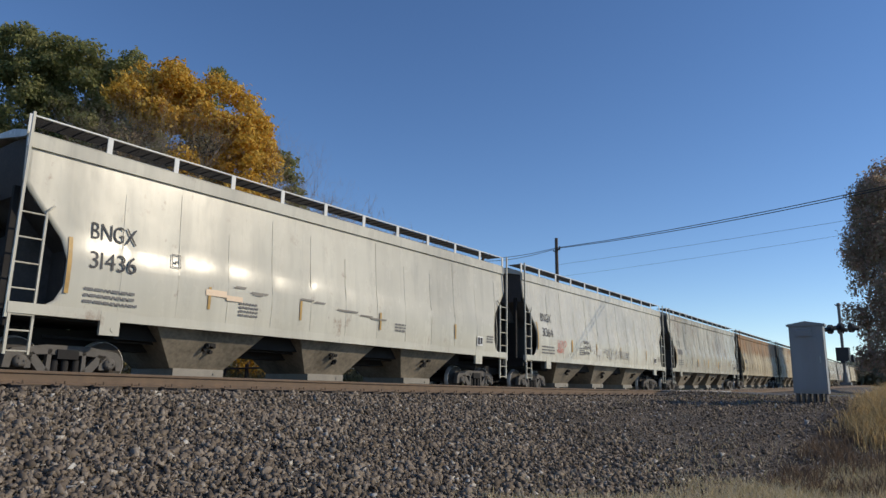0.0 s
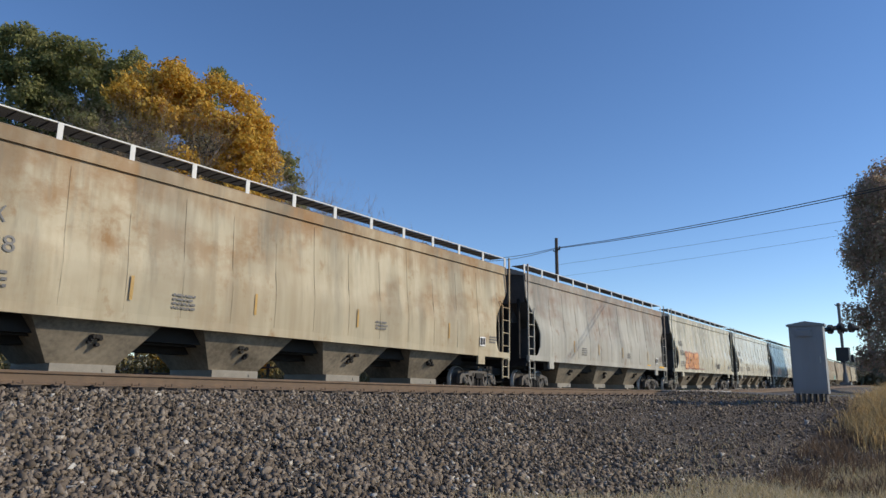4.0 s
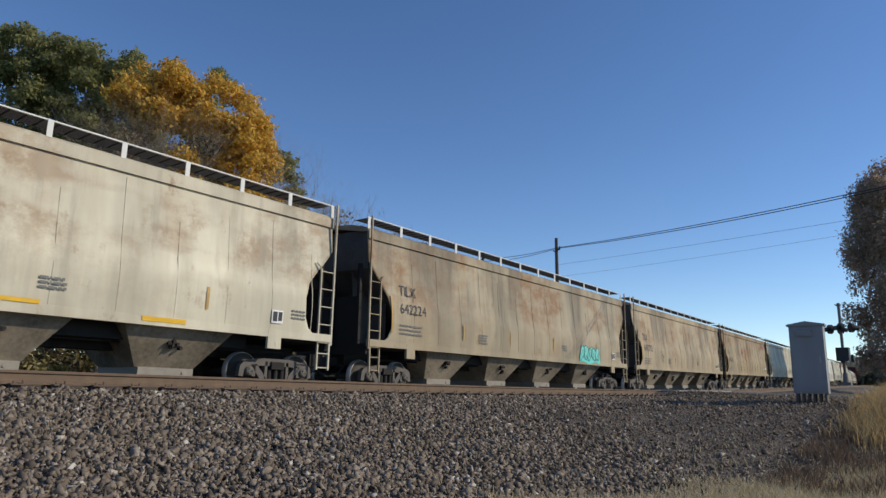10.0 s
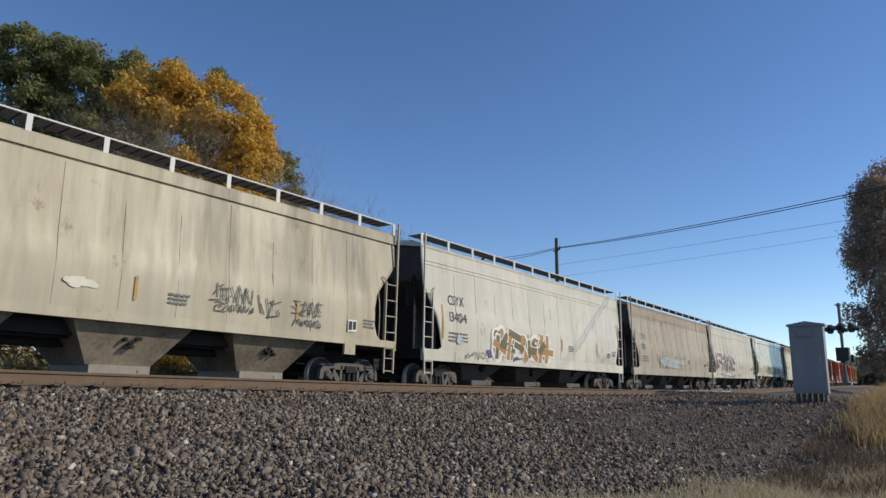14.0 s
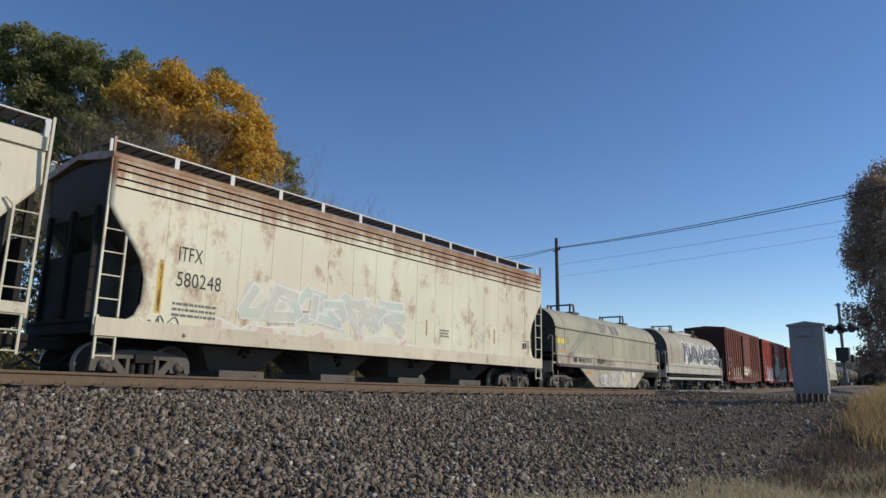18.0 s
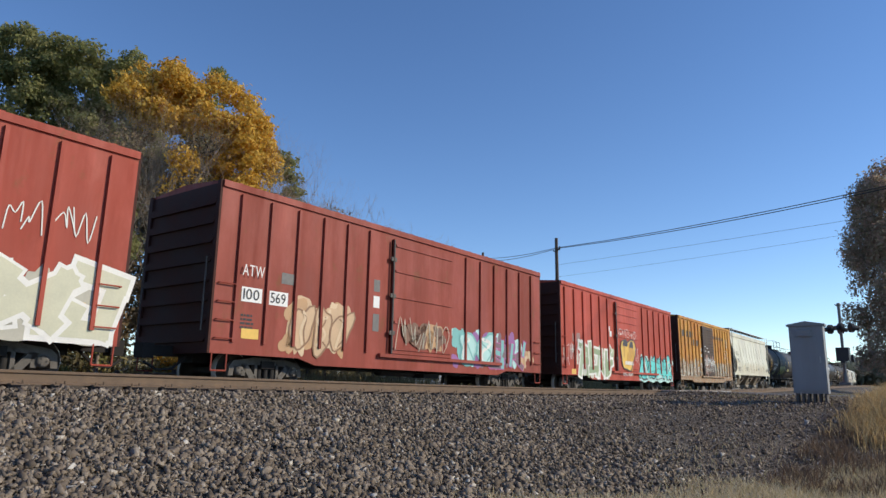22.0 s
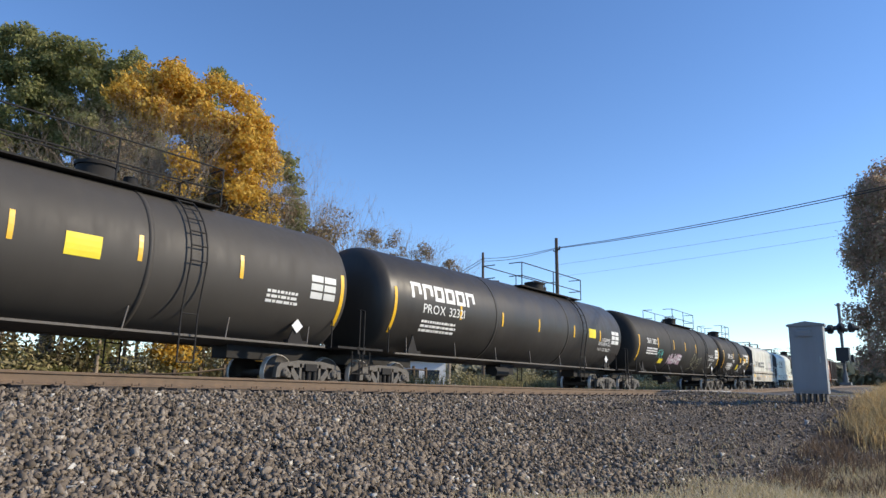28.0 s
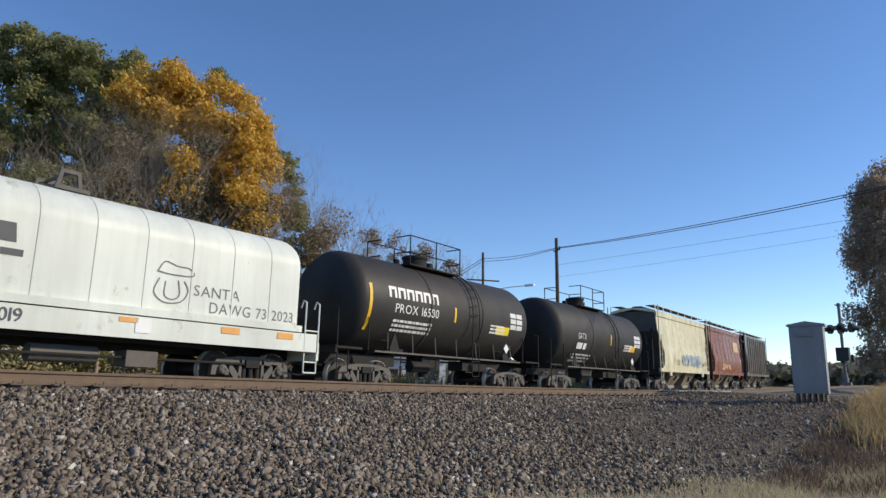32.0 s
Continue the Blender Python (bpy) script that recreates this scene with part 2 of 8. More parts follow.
def paint(name, colour, dirt=0.4, rust=0.0, band=0.0, band_z=3.0, gloss=0.42, shift=0.0, streak=2.2, dirt_colour=DIRT, rust_colour=RUST, worn=0.0, blotch=0.0, soot=0.0):
    """Weathered car paint: fading, vertical streaks of dirt, rust spots, and a rusty band above a height."""
    m, t, b = shade(name, gloss, spec=0.3)
    sh = (shift * 7.3, 0, shift * 3.1)
    broad = grain(t, (0.35, 0.35, 0.5), 1.0, 4, shift=sh)
    run = grain(t, (streak, streak, 0.16), 1.0, 5, shift=sh, rough=0.65)
    fine = grain(t, (9, 9, 1.2), 1.0, 4, shift=sh)
    spots = grain(t, (1.6, 1.6, 1.1), 1.0, 6, shift=(sh[0] + 5, 0, sh[2]), rough=0.7)
    fade = mix(t, ramp(t, broad, 0.3, 0.75), tuple(c * 0.86 for c in colour), tuple(min(c * 1.08, 0.86) for c in colour))
    k = calc(t, "MULTIPLY", ramp(t, run, 0.42, 0.72), ramp(t, broad, 0.25, 0.7, 0.35, 1.0))
    k = calc(t, "MULTIPLY", calc(t, "ADD", k, calc(t, "MULTIPLY", ramp(t, fine, 0.5, 0.8), 0.2)), dirt)
    sheet_no = calc(t, "FLOOR", calc(t, "ADD", calc(t, "DIVIDE", axis(t, 0), 1.28), float(int(shift * 9))))
    wn_ = t.nodes.new("ShaderNodeTexWhiteNoise")
    wn_.noise_dimensions = "1D"
    t.links.new(sheet_no, wn_.inputs["W"])
    fade = mix(t, ramp(t, wn_.outputs["Value"], 0, 1, 0.0, 0.16), fade, tuple(c * 0.55 for c in colour))
    if worn:
        chalk = grain(t, (1.1, 1.1, 0.5), 1.0, 6, shift=(sh[0] + 21, 0, sh[2]), rough=0.7)
        fade = mix(t, calc(t, "MULTIPLY", ramp(t, chalk, 0.45, 0.7), worn), fade, tuple(min(c * 1.35 + 0.05, 0.8) for c in colour))
    col = mix(t, k, fade, dirt_colour)
    wide = grain(t, (0.95, 0.95, 0.09), 1.0, 5, shift=(sh[0] + 31, 0, sh[2]), rough=0.62)
    col = mix(t, calc(t, "MULTIPLY", ramp(t, wide, 0.47, 0.66), min(dirt * 0.75, 0.55)), col, tuple(0.75 * d + 0.2 * c for c, d in zip(colour, dirt_colour)))
    big = grain(t, (0.75, 0.75, 0.5), 1.0, 5, shift=(sh[0] + 11, 0, sh[2] + 3), rough=0.6)
    col = mix(t, calc(t, "MULTIPLY", ramp(t, big, 0.48, 0.72), min(dirt, 0.8) * 0.75), col, tuple(0.55 * c + 0.45 * d for c, d in zip(dirt_colour, colour)))
    if rust:
        r = calc(t, "MULTIPLY", ramp(t, spots, 0.62 - 0.22 * rust, 0.74 - 0.16 * rust), ramp(t, run, 0.35, 0.6, 0.35, 1.0))
        col = mix(t, calc(t, "MULTIPLY", r, 0.85), col, rust_colour)
    if band:
        z = axis(t, 2)
        edge = calc(t, "ADD", z, calc(t, "MULTIPLY", calc(t, "SUBTRACT", run, 0.5), 1.6))
        r = calc(t, "MULTIPLY", ramp(t, edge, band_z, band_z + 0.35), ramp(t, spots, 0.3, 0.62, 0.6 if band > 0.7 else 0.25, 1.0))
        col = mix(t, calc(t, "MULTIPLY", r, band), col, rust_colour)
    if blotch:
        area = grain(t, (0.28, 0.28, 0.55), 1.0, 3, shift=(sh[0] + 41, 0, sh[2]), rough=0.55)
        mottle = grain(t, (1.3, 1.3, 1.6), 1.0, 6, shift=(sh[0] + 47, 0, sh[2]), rough=0.7)
        r = calc(t, "MULTIPLY", ramp(t, area, 0.48, 0.57), ramp(t, mottle, 0.40, 0.58, 0.1, 1.0))
        r = calc(t, "MULTIPLY", r, ramp(t, axis(t, 2), 2.2, 3.2, 0.25, 1.0))
        col = mix(t, calc(t, "MULTIPLY", r, blotch), col, rust_colour)
    if soot:
        trail = grain(t, (0.62, 0.62, 0.14), 1.0, 4, shift=(sh[0] + 53, 0, sh[2]), rough=0.5)
        thin = grain(t, (3.4, 3.4, 0.22), 1.0, 4, shift=(sh[0] + 59, 0, sh[2]), rough=0.6)
        r = calc(t, "ADD", ramp(t, trail, 0.49, 0.60), calc(t, "MULTIPLY", ramp(t, thin, 0.53, 0.64), 0.6))
        r = calc(t, "MULTIPLY", r, ramp(t, axis(t, 2), 1.4, 3.4, 0.45, 1.0))
        col = mix(t, calc(t, "MULTIPLY", r, soot), col, tuple(0.30 * c + 0.02 for c in colour))
    t.links.new(col, b.inputs["Base Color"])
    t.links.new(ramp(t, calc(t, "ADD", k, calc(t, "MULTIPLY", spots, 0.3)), 0.05, 0.6, gloss - 0.08, min(gloss + 0.3, 0.95)), b.inputs["Roughness"])
    relief(t, b, grain(t, (1.4, 1.4, 0.6), 1.0, 3, shift=sh), 0.16, 0.05)
    return m


IRON = plain("cast_iron", (0.115, 0.103, 0.09), 0.75, 0.0, 0.35, 4.0, 0.3)
# grimy black, also used to paint shade on walkways, between bays and at ends
DARK = plain("grime_and_shade_black_steel", (0.018, 0.016, 0.015), 0.85, 0.0, 0.4, 3.0)
WHEEL = plain("wheel_steel", (0.045, 0.037, 0.03), 0.7, 0.0, 0.35, 5.0)
TREAD = plain("polished_tread", (0.50, 0.47, 0.43), 0.45, 0.35, 0.1, 5.0)
RAIL = plain("rusty_rail_side", (0.155, 0.105, 0.068), 0.8, 0.0, 0.3, 6.0, 0.3)
RAILTOP = plain("rail_head_steel", (0.40, 0.36, 0.31), 0.35, 1.0, 0.2, 4.0)
TIMBER = plain("tarred_timber", (0.075, 0.058, 0.045), 0.9, 0.0, 0.35, 6.0, 0.5)
WHITE = plain("white_paint_fresh", (0.78, 0.78, 0.76), 0.5, 0.0, 0.06, 2.0)
YELLOW = plain("yellow_reflector", (0.80, 0.46, 0.02), 0.4, 0.0, 0.12, 4.0)
LEMON = plain("lemon_yellow_sign", (0.86, 0.68, 0.03), 0.5, 0.0, 0.08, 4.0)
AMBER = plain("faded_amber_reflector", (0.45, 0.27, 0.07), 0.5, 0.0, 0.3, 4.0)
BLACKINK = plain("black_stencil", (0.03, 0.03, 0.035), 0.6, 0.0, 0.3, 6.0)
GREYINK = plain("grey_stencil", (0.16, 0.155, 0.15), 0.6, 0.0, 0.3, 6.0)
WHITEINK = plain("white_stencil", (0.78, 0.77, 0.74), 0.55, 0.0, 0.08, 6.0)
# dusty mottled steel, its tone also lowered for the shade under the sill
BAYGREY = plain("dusty_shade_grey_hopper_steel", (0.225, 0.188, 0.138), 0.7, 0.0, 0.8, 0.85, 0.25)
GATE = plain("pale_gate_steel", (0.26, 0.235, 0.195), 0.6, 0.0, 0.25, 3.0)
GALV = plain("galvanised_steel", (0.42, 0.43, 0.43), 0.42, 0.7, 0.15, 5.0)
PALEGALV = plain("pale_galvanised_steel", (0.66, 0.66, 0.63), 0.5, 0.0, 0.12, 4.0)
# grimy paint darkened further: the shade of car ends and hidden bays is in its colour
GRIMESHADE = plain("grime_and_shade_dark_paint", (0.085, 0.078, 0.072), 0.85, 0.0, 0.4, 1.5, 0.2)
INK = {}


def ink(name, colour):
    if name not in INK:
        INK[name] = plain("spray_" + name, colour, 0.5, 0.0, 0.12, 2.0)
    return INK[name]
# ---- ground, one sheet to the horizon ----
def step(a, b, x):
    t = np.clip((x - a) / (b - a), 0, 1)
    return t * t * (3 - 2 * t)


def line_np(s):
    u = np.clip(s, -6.0, 50.0)
    return 0.5 * KH * u * u + KH * u * (s - u), SLOPE * s + 0.5 * KV * u * u + KV * u * (s - u)


CROSS = ([-400, -60, -16, -12.5, -10.8, -6.05, -5.9, -2.9, -2.3, 2.3, 4.2, 9, 40, 600], [-1.0, -1.0, -1.22, -1.2, -1.08, -0.12, -0.07, -0.07, -0.22, -0.2, -0.75, -0.8, -0.7, -0.7])
ROAD = (27.6, 36.4)


def ground_z(x, y):
    """Height of the ground. The road over the crossing stands on a low bank."""
    x, y = np.asarray(x, float), np.asarray(y, float)
    c, h = line_np(x)
    lat = y - c
    z = np.interp(lat, *CROSS)
    lift = step(8, 21, x) * (1 - step(44, 62, x) * 0.7) * (1 - step(-9, -5.5, lat) * (1 - step(3.0, 6.0, lat)))
    z = z * (1 - lift) + 0.02 * lift
    mound = np.exp(-((x - 17.6) / 3.2) ** 2 - ((y + 14.8) / 1.3) ** 2) * 0.45
    rough = 0.035 * np.sin(x * 1.7 + np.sin(y * 2.1)) * np.sin(y * 1.9 + 1.3) * (1 - step(-6.4, -5.9, lat) * (1 - step(2, 3, lat)))
    on_road = step(ROAD[0] - 1, ROAD[0], x) * (1 - step(ROAD[1], ROAD[1] + 1, x))
    road_h = np.interp(lat, [-40, -9, -6.6, -2.8, -2.0, 2.4, 6, 40], [-0.1, 0.08, 0.14, 0.14, 0.0, -0.06, -0.06, -0.2])
    z = z * (1 - on_road) + road_h * on_road
    return z + h + mound + rough * (1 - on_road)


def sheet(xs, ys):
    X, Y = np.meshgrid(xs, ys)
    Z = ground_z(X, Y)
    n, m = len(xs), len(ys)
    v = np.stack([X, Y, Z], -1).reshape(-1, 3)
    i = np.arange((m - 1) * n).reshape(m - 1, n)[:, :-1].ravel()
    f = np.stack([i, i + 1, i + n + 1, i + n], -1)
    me = bpy.data.meshes.new("ground")
    me.from_pydata(v.tolist(), [], f.tolist())
    me.polygons.foreach_set("use_smooth", [True] * len(f))
    return me


def spread(*runs):
    out = [np.arange(a, b, s) for a, b, s in runs]
    return np.concatenate(out)


def ground_material():
    m, t, b = shade("gravel_soil_and_dry_grass", 0.95, spec=0.2)
    x, y = axis(t, 0), axis(t, 1)
    n1, n2, n3 = grain(t, size=0.6, detail=5), grain(t, size=14, detail=4), grain(t, size=60, detail=3)
    stone = mix(t, ramp(t, n2, 0.35, 0.68), (0.085, 0.072, 0.06), (0.26, 0.228, 0.19))
    stone = mix(t, ramp(t, n3, 0.3, 0.7, 0, 0.5), stone, (0.10, 0.085, 0.07))
    soil = mix(t, ramp(t, n2, 0.3, 0.7), (0.12, 0.095, 0.072), (0.25, 0.205, 0.16))
    grassy = mix(t, ramp(t, n1, 0.3, 0.7), (0.24, 0.195, 0.125), (0.36, 0.30, 0.20))
    grassy = mix(t, ramp(t, n3, 0.4, 0.7, 0, 0.5), grassy, (0.11, 0.105, 0.05))
    wob = calc(t, "MULTIPLY", calc(t, "SUBTRACT", n1, 0.5), 5.0)
    near = ramp(t, calc(t, "ADD", calc(t, "ADD", y, calc(t, "MULTIPLY", x, 0.55)), calc(t, "MULTIPLY", wob, 0.25)), -7.5, -6.9)
    near = calc(t, "MAXIMUM", near, ramp(t, x, 5.4, 6.6, 1.0, 0.0))
    right = ramp(t, calc(t, "ADD", calc(t, "ADD", x, wob), calc(t, "MULTIPLY", y, -0.6)), 14.0, 18.5)
    far = ramp(t, calc(t, "ADD", y, wob), 4.2, 5.5)
    col = mix(t, near, grassy, stone)
    beside = mix(t, ramp(t, n1, 0.42, 0.6), soil, stone)
    col = mix(t, calc(t, "MULTIPLY", right, calc(t, "SUBTRACT", 1.0, ramp(t, y, -6.6, -6.2))), col, beside)
    col = mix(t, far, col, grassy)
    t.links.new(col, b.inputs["Base Color"])
    relief(t, b, calc(t, "ADD", n2, n3), 0.8, 0.04)
    return m


GROUND = ground_material()
gx = spread((-600, -60, 30), (-60, -8, 4), (-8, 46, 0.35), (46, 90, 2.0), (90, 300, 15), (300, 1600, 65))
gy = spread((-400, -60, 20), (-60, -20, 4), (-20, 8, 0.35), (8, 60, 2.5), (60, 200, 12), (200, 1200, 60))
ground = thing("ground", "grey gravel bank with soil and dry grass beside the tracks", "ground", kind="structure", data=sheet(gx, gy))
ground.data.materials.append(GROUND)


# ---- two tracks ----
def rail_mesh(lat, z, s0, s1):
    prof = [(-0.075, -0.185), (-0.075, -0.172), (-0.012, -0.150), (-0.010, -0.045), (-0.036, -0.036), (-0.038, -0.008), (-0.030, 0.0),
            (0.030, 0.0), (0.038, -0.008), (0.036, -0.036), (0.010, -0.045), (0.012, -0.150), (0.075, -0.172), (0.075, -0.185)]
    ss = np.concatenate([np.arange(s0, -10, 20.0), np.arange(-10, 60, 1.0), np.arange(60, s1, 20.0)])
    v, f, n = [], [], len(prof)
    for s in ss:
        v += [tuple(on_line(s, lat + p, z + q)) for p, q in prof]
    for k in range(len(ss) - 1):
        f += [(k * n + i, k * n + (i + 1) % n, (k + 1) * n + (i + 1) % n, (k + 1) * n + i)[::-1] for i in range(n)]
    me = bpy.data.meshes.new("rail")
    me.from_pydata(v, [], f)
    me.materials.append(RAIL)
    me.materials.append(RAILTOP)
    me.polygons.foreach_set("material_index", [1 if i % n == 6 else 0 for i in range(len(f))])
    return me


NEAR_Z, NEAR_LAT = 0.205, -4.30
tie_mesh = Build().box(-0.115, 0.115, -1.3, 1.3, -0.36, -0.19).mesh("tie")
plate_mesh = Build().box(-0.1, 0.1, -0.17, 0.17, -0.192, -0.176).rod((0.06, -0.11, -0.2), (0.06, -0.11, -0.13), 0.014).rod((-0.06, 0.11, -0.2), (-0.06, 0.11, -0.13), 0.014).rod((-0.06, -0.13, -0.2), (-0.06, -0.13, -0.14), 0.014).mesh("tie_plate")
for nm, lat0, z0 in (("near_track", NEAR_LAT, NEAR_Z), ("far_track", 0.0, 0.0)):
    tr = thing(nm, "railway track of rusty steel rails on timber ties in ballast", "railway track", kind="structure")
    for g in (-0.76, 0.76):
        part("rail", rail_mesh(lat0 + g, z0, -300, 900), RAIL, tr, "rust-brown steel rail with worn bright head")
    s = 0.0
    while s < (46 if lat0 else 40):
        if not ROAD[0] - 0.5 < s < ROAD[1] + 0.5:
            t = part("tie", tie_mesh, TIMBER, tr)
            t.matrix_local = Matrix.Translation(on_line(s, lat0, z0)) @ pose(0, 0, 0, 0, 0, math.degrees(line(s)[1]))
            if lat0:
                p = part("tie_plate", plate_mesh, RAIL, tr)
                p.matrix_local = Matrix.Translation(on_line(s, lat0 - 0.76, z0)) @ pose(0, 0, 0, 0, 0, math.degrees(line(s)[1]))
        s += 0.53

# ---- crossing road ----
ASPHALT = plain("worn_asphalt", (0.10, 0.098, 0.095), 0.9, 0.0, 0.25, 5.0, 0.4)
CONCRETE = plain("grey_concrete_panel", (0.30, 0.285, 0.26), 0.85, 0.0, 0.2, 2.0, 0.3)


def strip(x0, x1, y0, y1, lift, n):
    b = Build()
    ys = [y0 + (y1 - y0) * i / n for i in range(n + 1)]
    v = [(x, y, float(ground_z(x, y)) + lift) for y in ys for x in (x0, (x0 + x1) / 2, x1)]
    f = [(3 * i + k, 3 * i + k + 1, 3 * i + k + 4, 3 * i + k + 3) for i in range(n) for k in (0, 1)]
    return b.add(v, f)


road = thing("road", "worn grey asphalt road over a railway crossing", "road", kind="structure", data=strip(ROAD[0], ROAD[1], -60, 90, 0.012, 100).mesh("road"))
road.data.materials.append(ASPHALT)
for lat0, z0 in ((NEAR_LAT, NEAR_Z), (0.0, 0.0)):
    cp = thing("crossing_panel", "grey concrete level crossing panels between the rails", "crossing panel", group="crossing panels", kind="structure")
    for k in range(4):
        for a, w in ((0.0, 0.66), (-1.2, 0.36), (1.2, 0.36)):
            b = Build()
            s0, s1 = ROAD[0] + 0.1 + k * 2.15, ROAD[0] + 2.2 + k * 2.15
            v = [on_line(s, lat0 + a + e, z0 + q) for q in (-0.15, -0.004) for s in (s0, s1) for e in (-w, w)]
            b.add(v, [(0, 1, 3, 2), (4, 6, 7, 5), (0, 4, 5, 1), (2, 3, 7, 6), (0, 2, 6, 4), (1, 5, 7, 3)])
            part("panel", b, CONCRETE, cp)

# ---- loose ballast stones ----
STONE = None


def stone_material():
    m, t, b = shade("crushed_ballast_stone", 0.9, spec=0.3)
    g = t.nodes.new("ShaderNodeNewGeometry")
    n = grain(t, size=22, detail=4)
    c = t.nodes.new("ShaderNodeValToRGB")
    c.color_ramp.elements[0].color, c.color_ramp.elements[1].color = (0.085, 0.066, 0.048, 1), (0.62, 0.59, 0.53, 1)
    for p, q in ((0.35, (0.18, 0.142, 0.108, 1)), (0.75, (0.27, 0.22, 0.17, 1)), (0.96, (0.35, 0.295, 0.235, 1))):
        c.color_ramp.elements.new(p).color = q
    t.links.new(g.outputs["Random Per Island"], c.inputs[0])
    t.links.new(mix(t, ramp(t, n, 0.3, 0.75, 0, 0.45), c.outputs[0], (0.13, 0.108, 0.085)), b.inputs["Base Color"])
    relief(t, b, n, 0.5, 0.01)
    return m


def scatter_stones(name, xs, ys, sizes, rng, sink=0.35):
    """Many small angular stones as one mesh."""
    base = np.array([(x, y, z) for z in (-1, 1) for y in (-1, 1) for x in (-1, 1)], float)
    quads = np.array([(0, 2, 3, 1), (4, 5, 7, 6), (0, 1, 5, 4), (2, 6, 7, 3), (0, 4, 6, 2), (1, 3, 7, 5)])
    n = len(xs)
    v = base[None] * rng.uniform(0.1, 1.0, (n, 8, 3)) * (sizes[:, None, None] * 0.62)
    v[:, 4:, 0] *= rng.uniform(0.05, 0.7, (n, 1))
    v *= rng.uniform(0.35, 1.9, (n, 1, 3))
    q = rng.normal(size=(n, 4))
    q /= np.linalg.norm(q, axis=1)[:, None]
    w, x, y, z = q.T
    R = np.stack([1 - 2 * (y * y + z * z), 2 * (x * y - z * w), 2 * (x * z + y * w), 2 * (x * y + z * w), 1 - 2 * (x * x + z * z), 2 * (y * z - x * w),
                  2 * (x * z - y * w), 2 * (y * z + x * w), 1 - 2 * (x * x + y * y)], -1).reshape(n, 3, 3)
    v = np.einsum("nij,nkj->nki", R, v)
    v[:, :, 0] += xs[:, None]
    v[:, :, 1] += ys[:, None]
    v[:, :, 2] += (ground_z(xs, ys) + sizes * sink)[:, None]
    f = (quads[None] + 8 * np.arange(n)[:, None, None]).reshape(-1, 4)
    me = bpy.data.meshes.new(name)
    me.vertices.add(8 * n)
    me.vertices.foreach_set("co", v.reshape(-1))
    me.loops.add(24 * n)
    me.loops.foreach_set("vertex_index", f.reshape(-1))
    me.polygons.add(6 * n)
    me.polygons.foreach_set("loop_start", np.arange(0, 24 * n, 4))
    me.update(calc_edges=True)
    return me


STONE = stone_material()
rng = np.random.default_rng(5)
n = 115000
sx = 0.5 + 29.5 * rng.random(n) ** 1.35
sl = -14.2 + 8.6 * rng.random(n)
sy = sl + line_np(sx)[0]
edge = sy + 10.9 + 0.53 * (sx - 7) + 6 * np.maximum(6.2 - sx, 0)
keep = (rng.random(n) < 1 - step(17, 30, sx) * 0.75) & (rng.random(n) < 0.04 + 0.96 * step(-0.5, 0.5, edge + 0.3 * np.sin(sx * 1.3)))
keep &= rng.random(n) < 1 - 0.90 * step(10.0, 14.0, sx - 0.55 * (sy + 8.0)) * (1 - step(-8.2, -7.2, sy - line_np(sx)[0]))
# only what lies before the camera
keep &= (sx * math.sin(YAW) + (sy + 15.16) * math.cos(YAW) > 3.0) & ((sy + 15.16) * 0.62 + 0.0 > sx * 0.2 - 3.0)
sx, sy = sx[keep], sy[keep]
size = rng.choice([0.03, 0.04, 0.05, 0.062], len(sx), p=[0.25, 0.33, 0.27, 0.15]) * rng.uniform(0.85, 1.15, len(sx))
bal = thing("ballast_stones", "loose crushed grey ballast stones on the track shoulder", "ballast", kind="stuff", data=scatter_stones("ballast_stones", sx, sy, size, rng))
bal.data.materials.append(STONE)
n = 60000
fx, fl = 8.0 + 24.0 * rng.random(n) ** 1.2, -13.6 + 6.6 * rng.random(n)
fy = fl + line_np(fx)[0]
k = (rng.random(n) < step(9.0, 13.0, fx - 0.55 * (fy + 8.0))) & ((fx < ROAD[0] - 0.3))
fine = thing("fine_gravel", "fine grey gravel trodden into the soil by the crossing", "gravel", kind="stuff", data=scatter_stones("fine_gravel", fx[k], fy[k], rng.uniform(0.012, 0.028, k.sum()), rng, 0.25))
fine.data.materials.append(STONE)


# ---- grass ----
def blades(name, xs, ys, heights, rng, width=0.006, lean=0.5):
    """Blades of grass: one bent strip of two quads each, joined into one mesh."""
    n = len(xs)
    a, d = rng.uniform(0, 2 * math.pi, n), rng.uniform(0, 2 * math.pi, n)
    z = ground_z(xs, ys) - 0.01
    w = width * rng.uniform(0.6, 1.4, n)
    bend = heights * lean * rng.uniform(0.2, 1.2, n)
    v = np.empty((n, 5, 3))
    for k, (h, s) in enumerate(((0, 1), (0, -1), (0.55, 0.8), (0.55, -0.8), (1, 0))):
        v[:, k, 0] = xs + s * w * np.cos(a) + bend * h * h * np.cos(d)
        v[:, k, 1] = ys + s * w * np.sin(a) + bend * h * h * np.sin(d)
        v[:, k, 2] = z + heights * h * (1 - 0.18 * h)
    i = 5 * np.arange(n)
    f = [q for p in i.tolist() for q in ((p, p + 1, p + 3, p + 2), (p + 2, p + 3, p + 4))]
    me = bpy.data.meshes.new(name)
    me.from_pydata(v.reshape(-1, 3).tolist(), [], f)
    return me


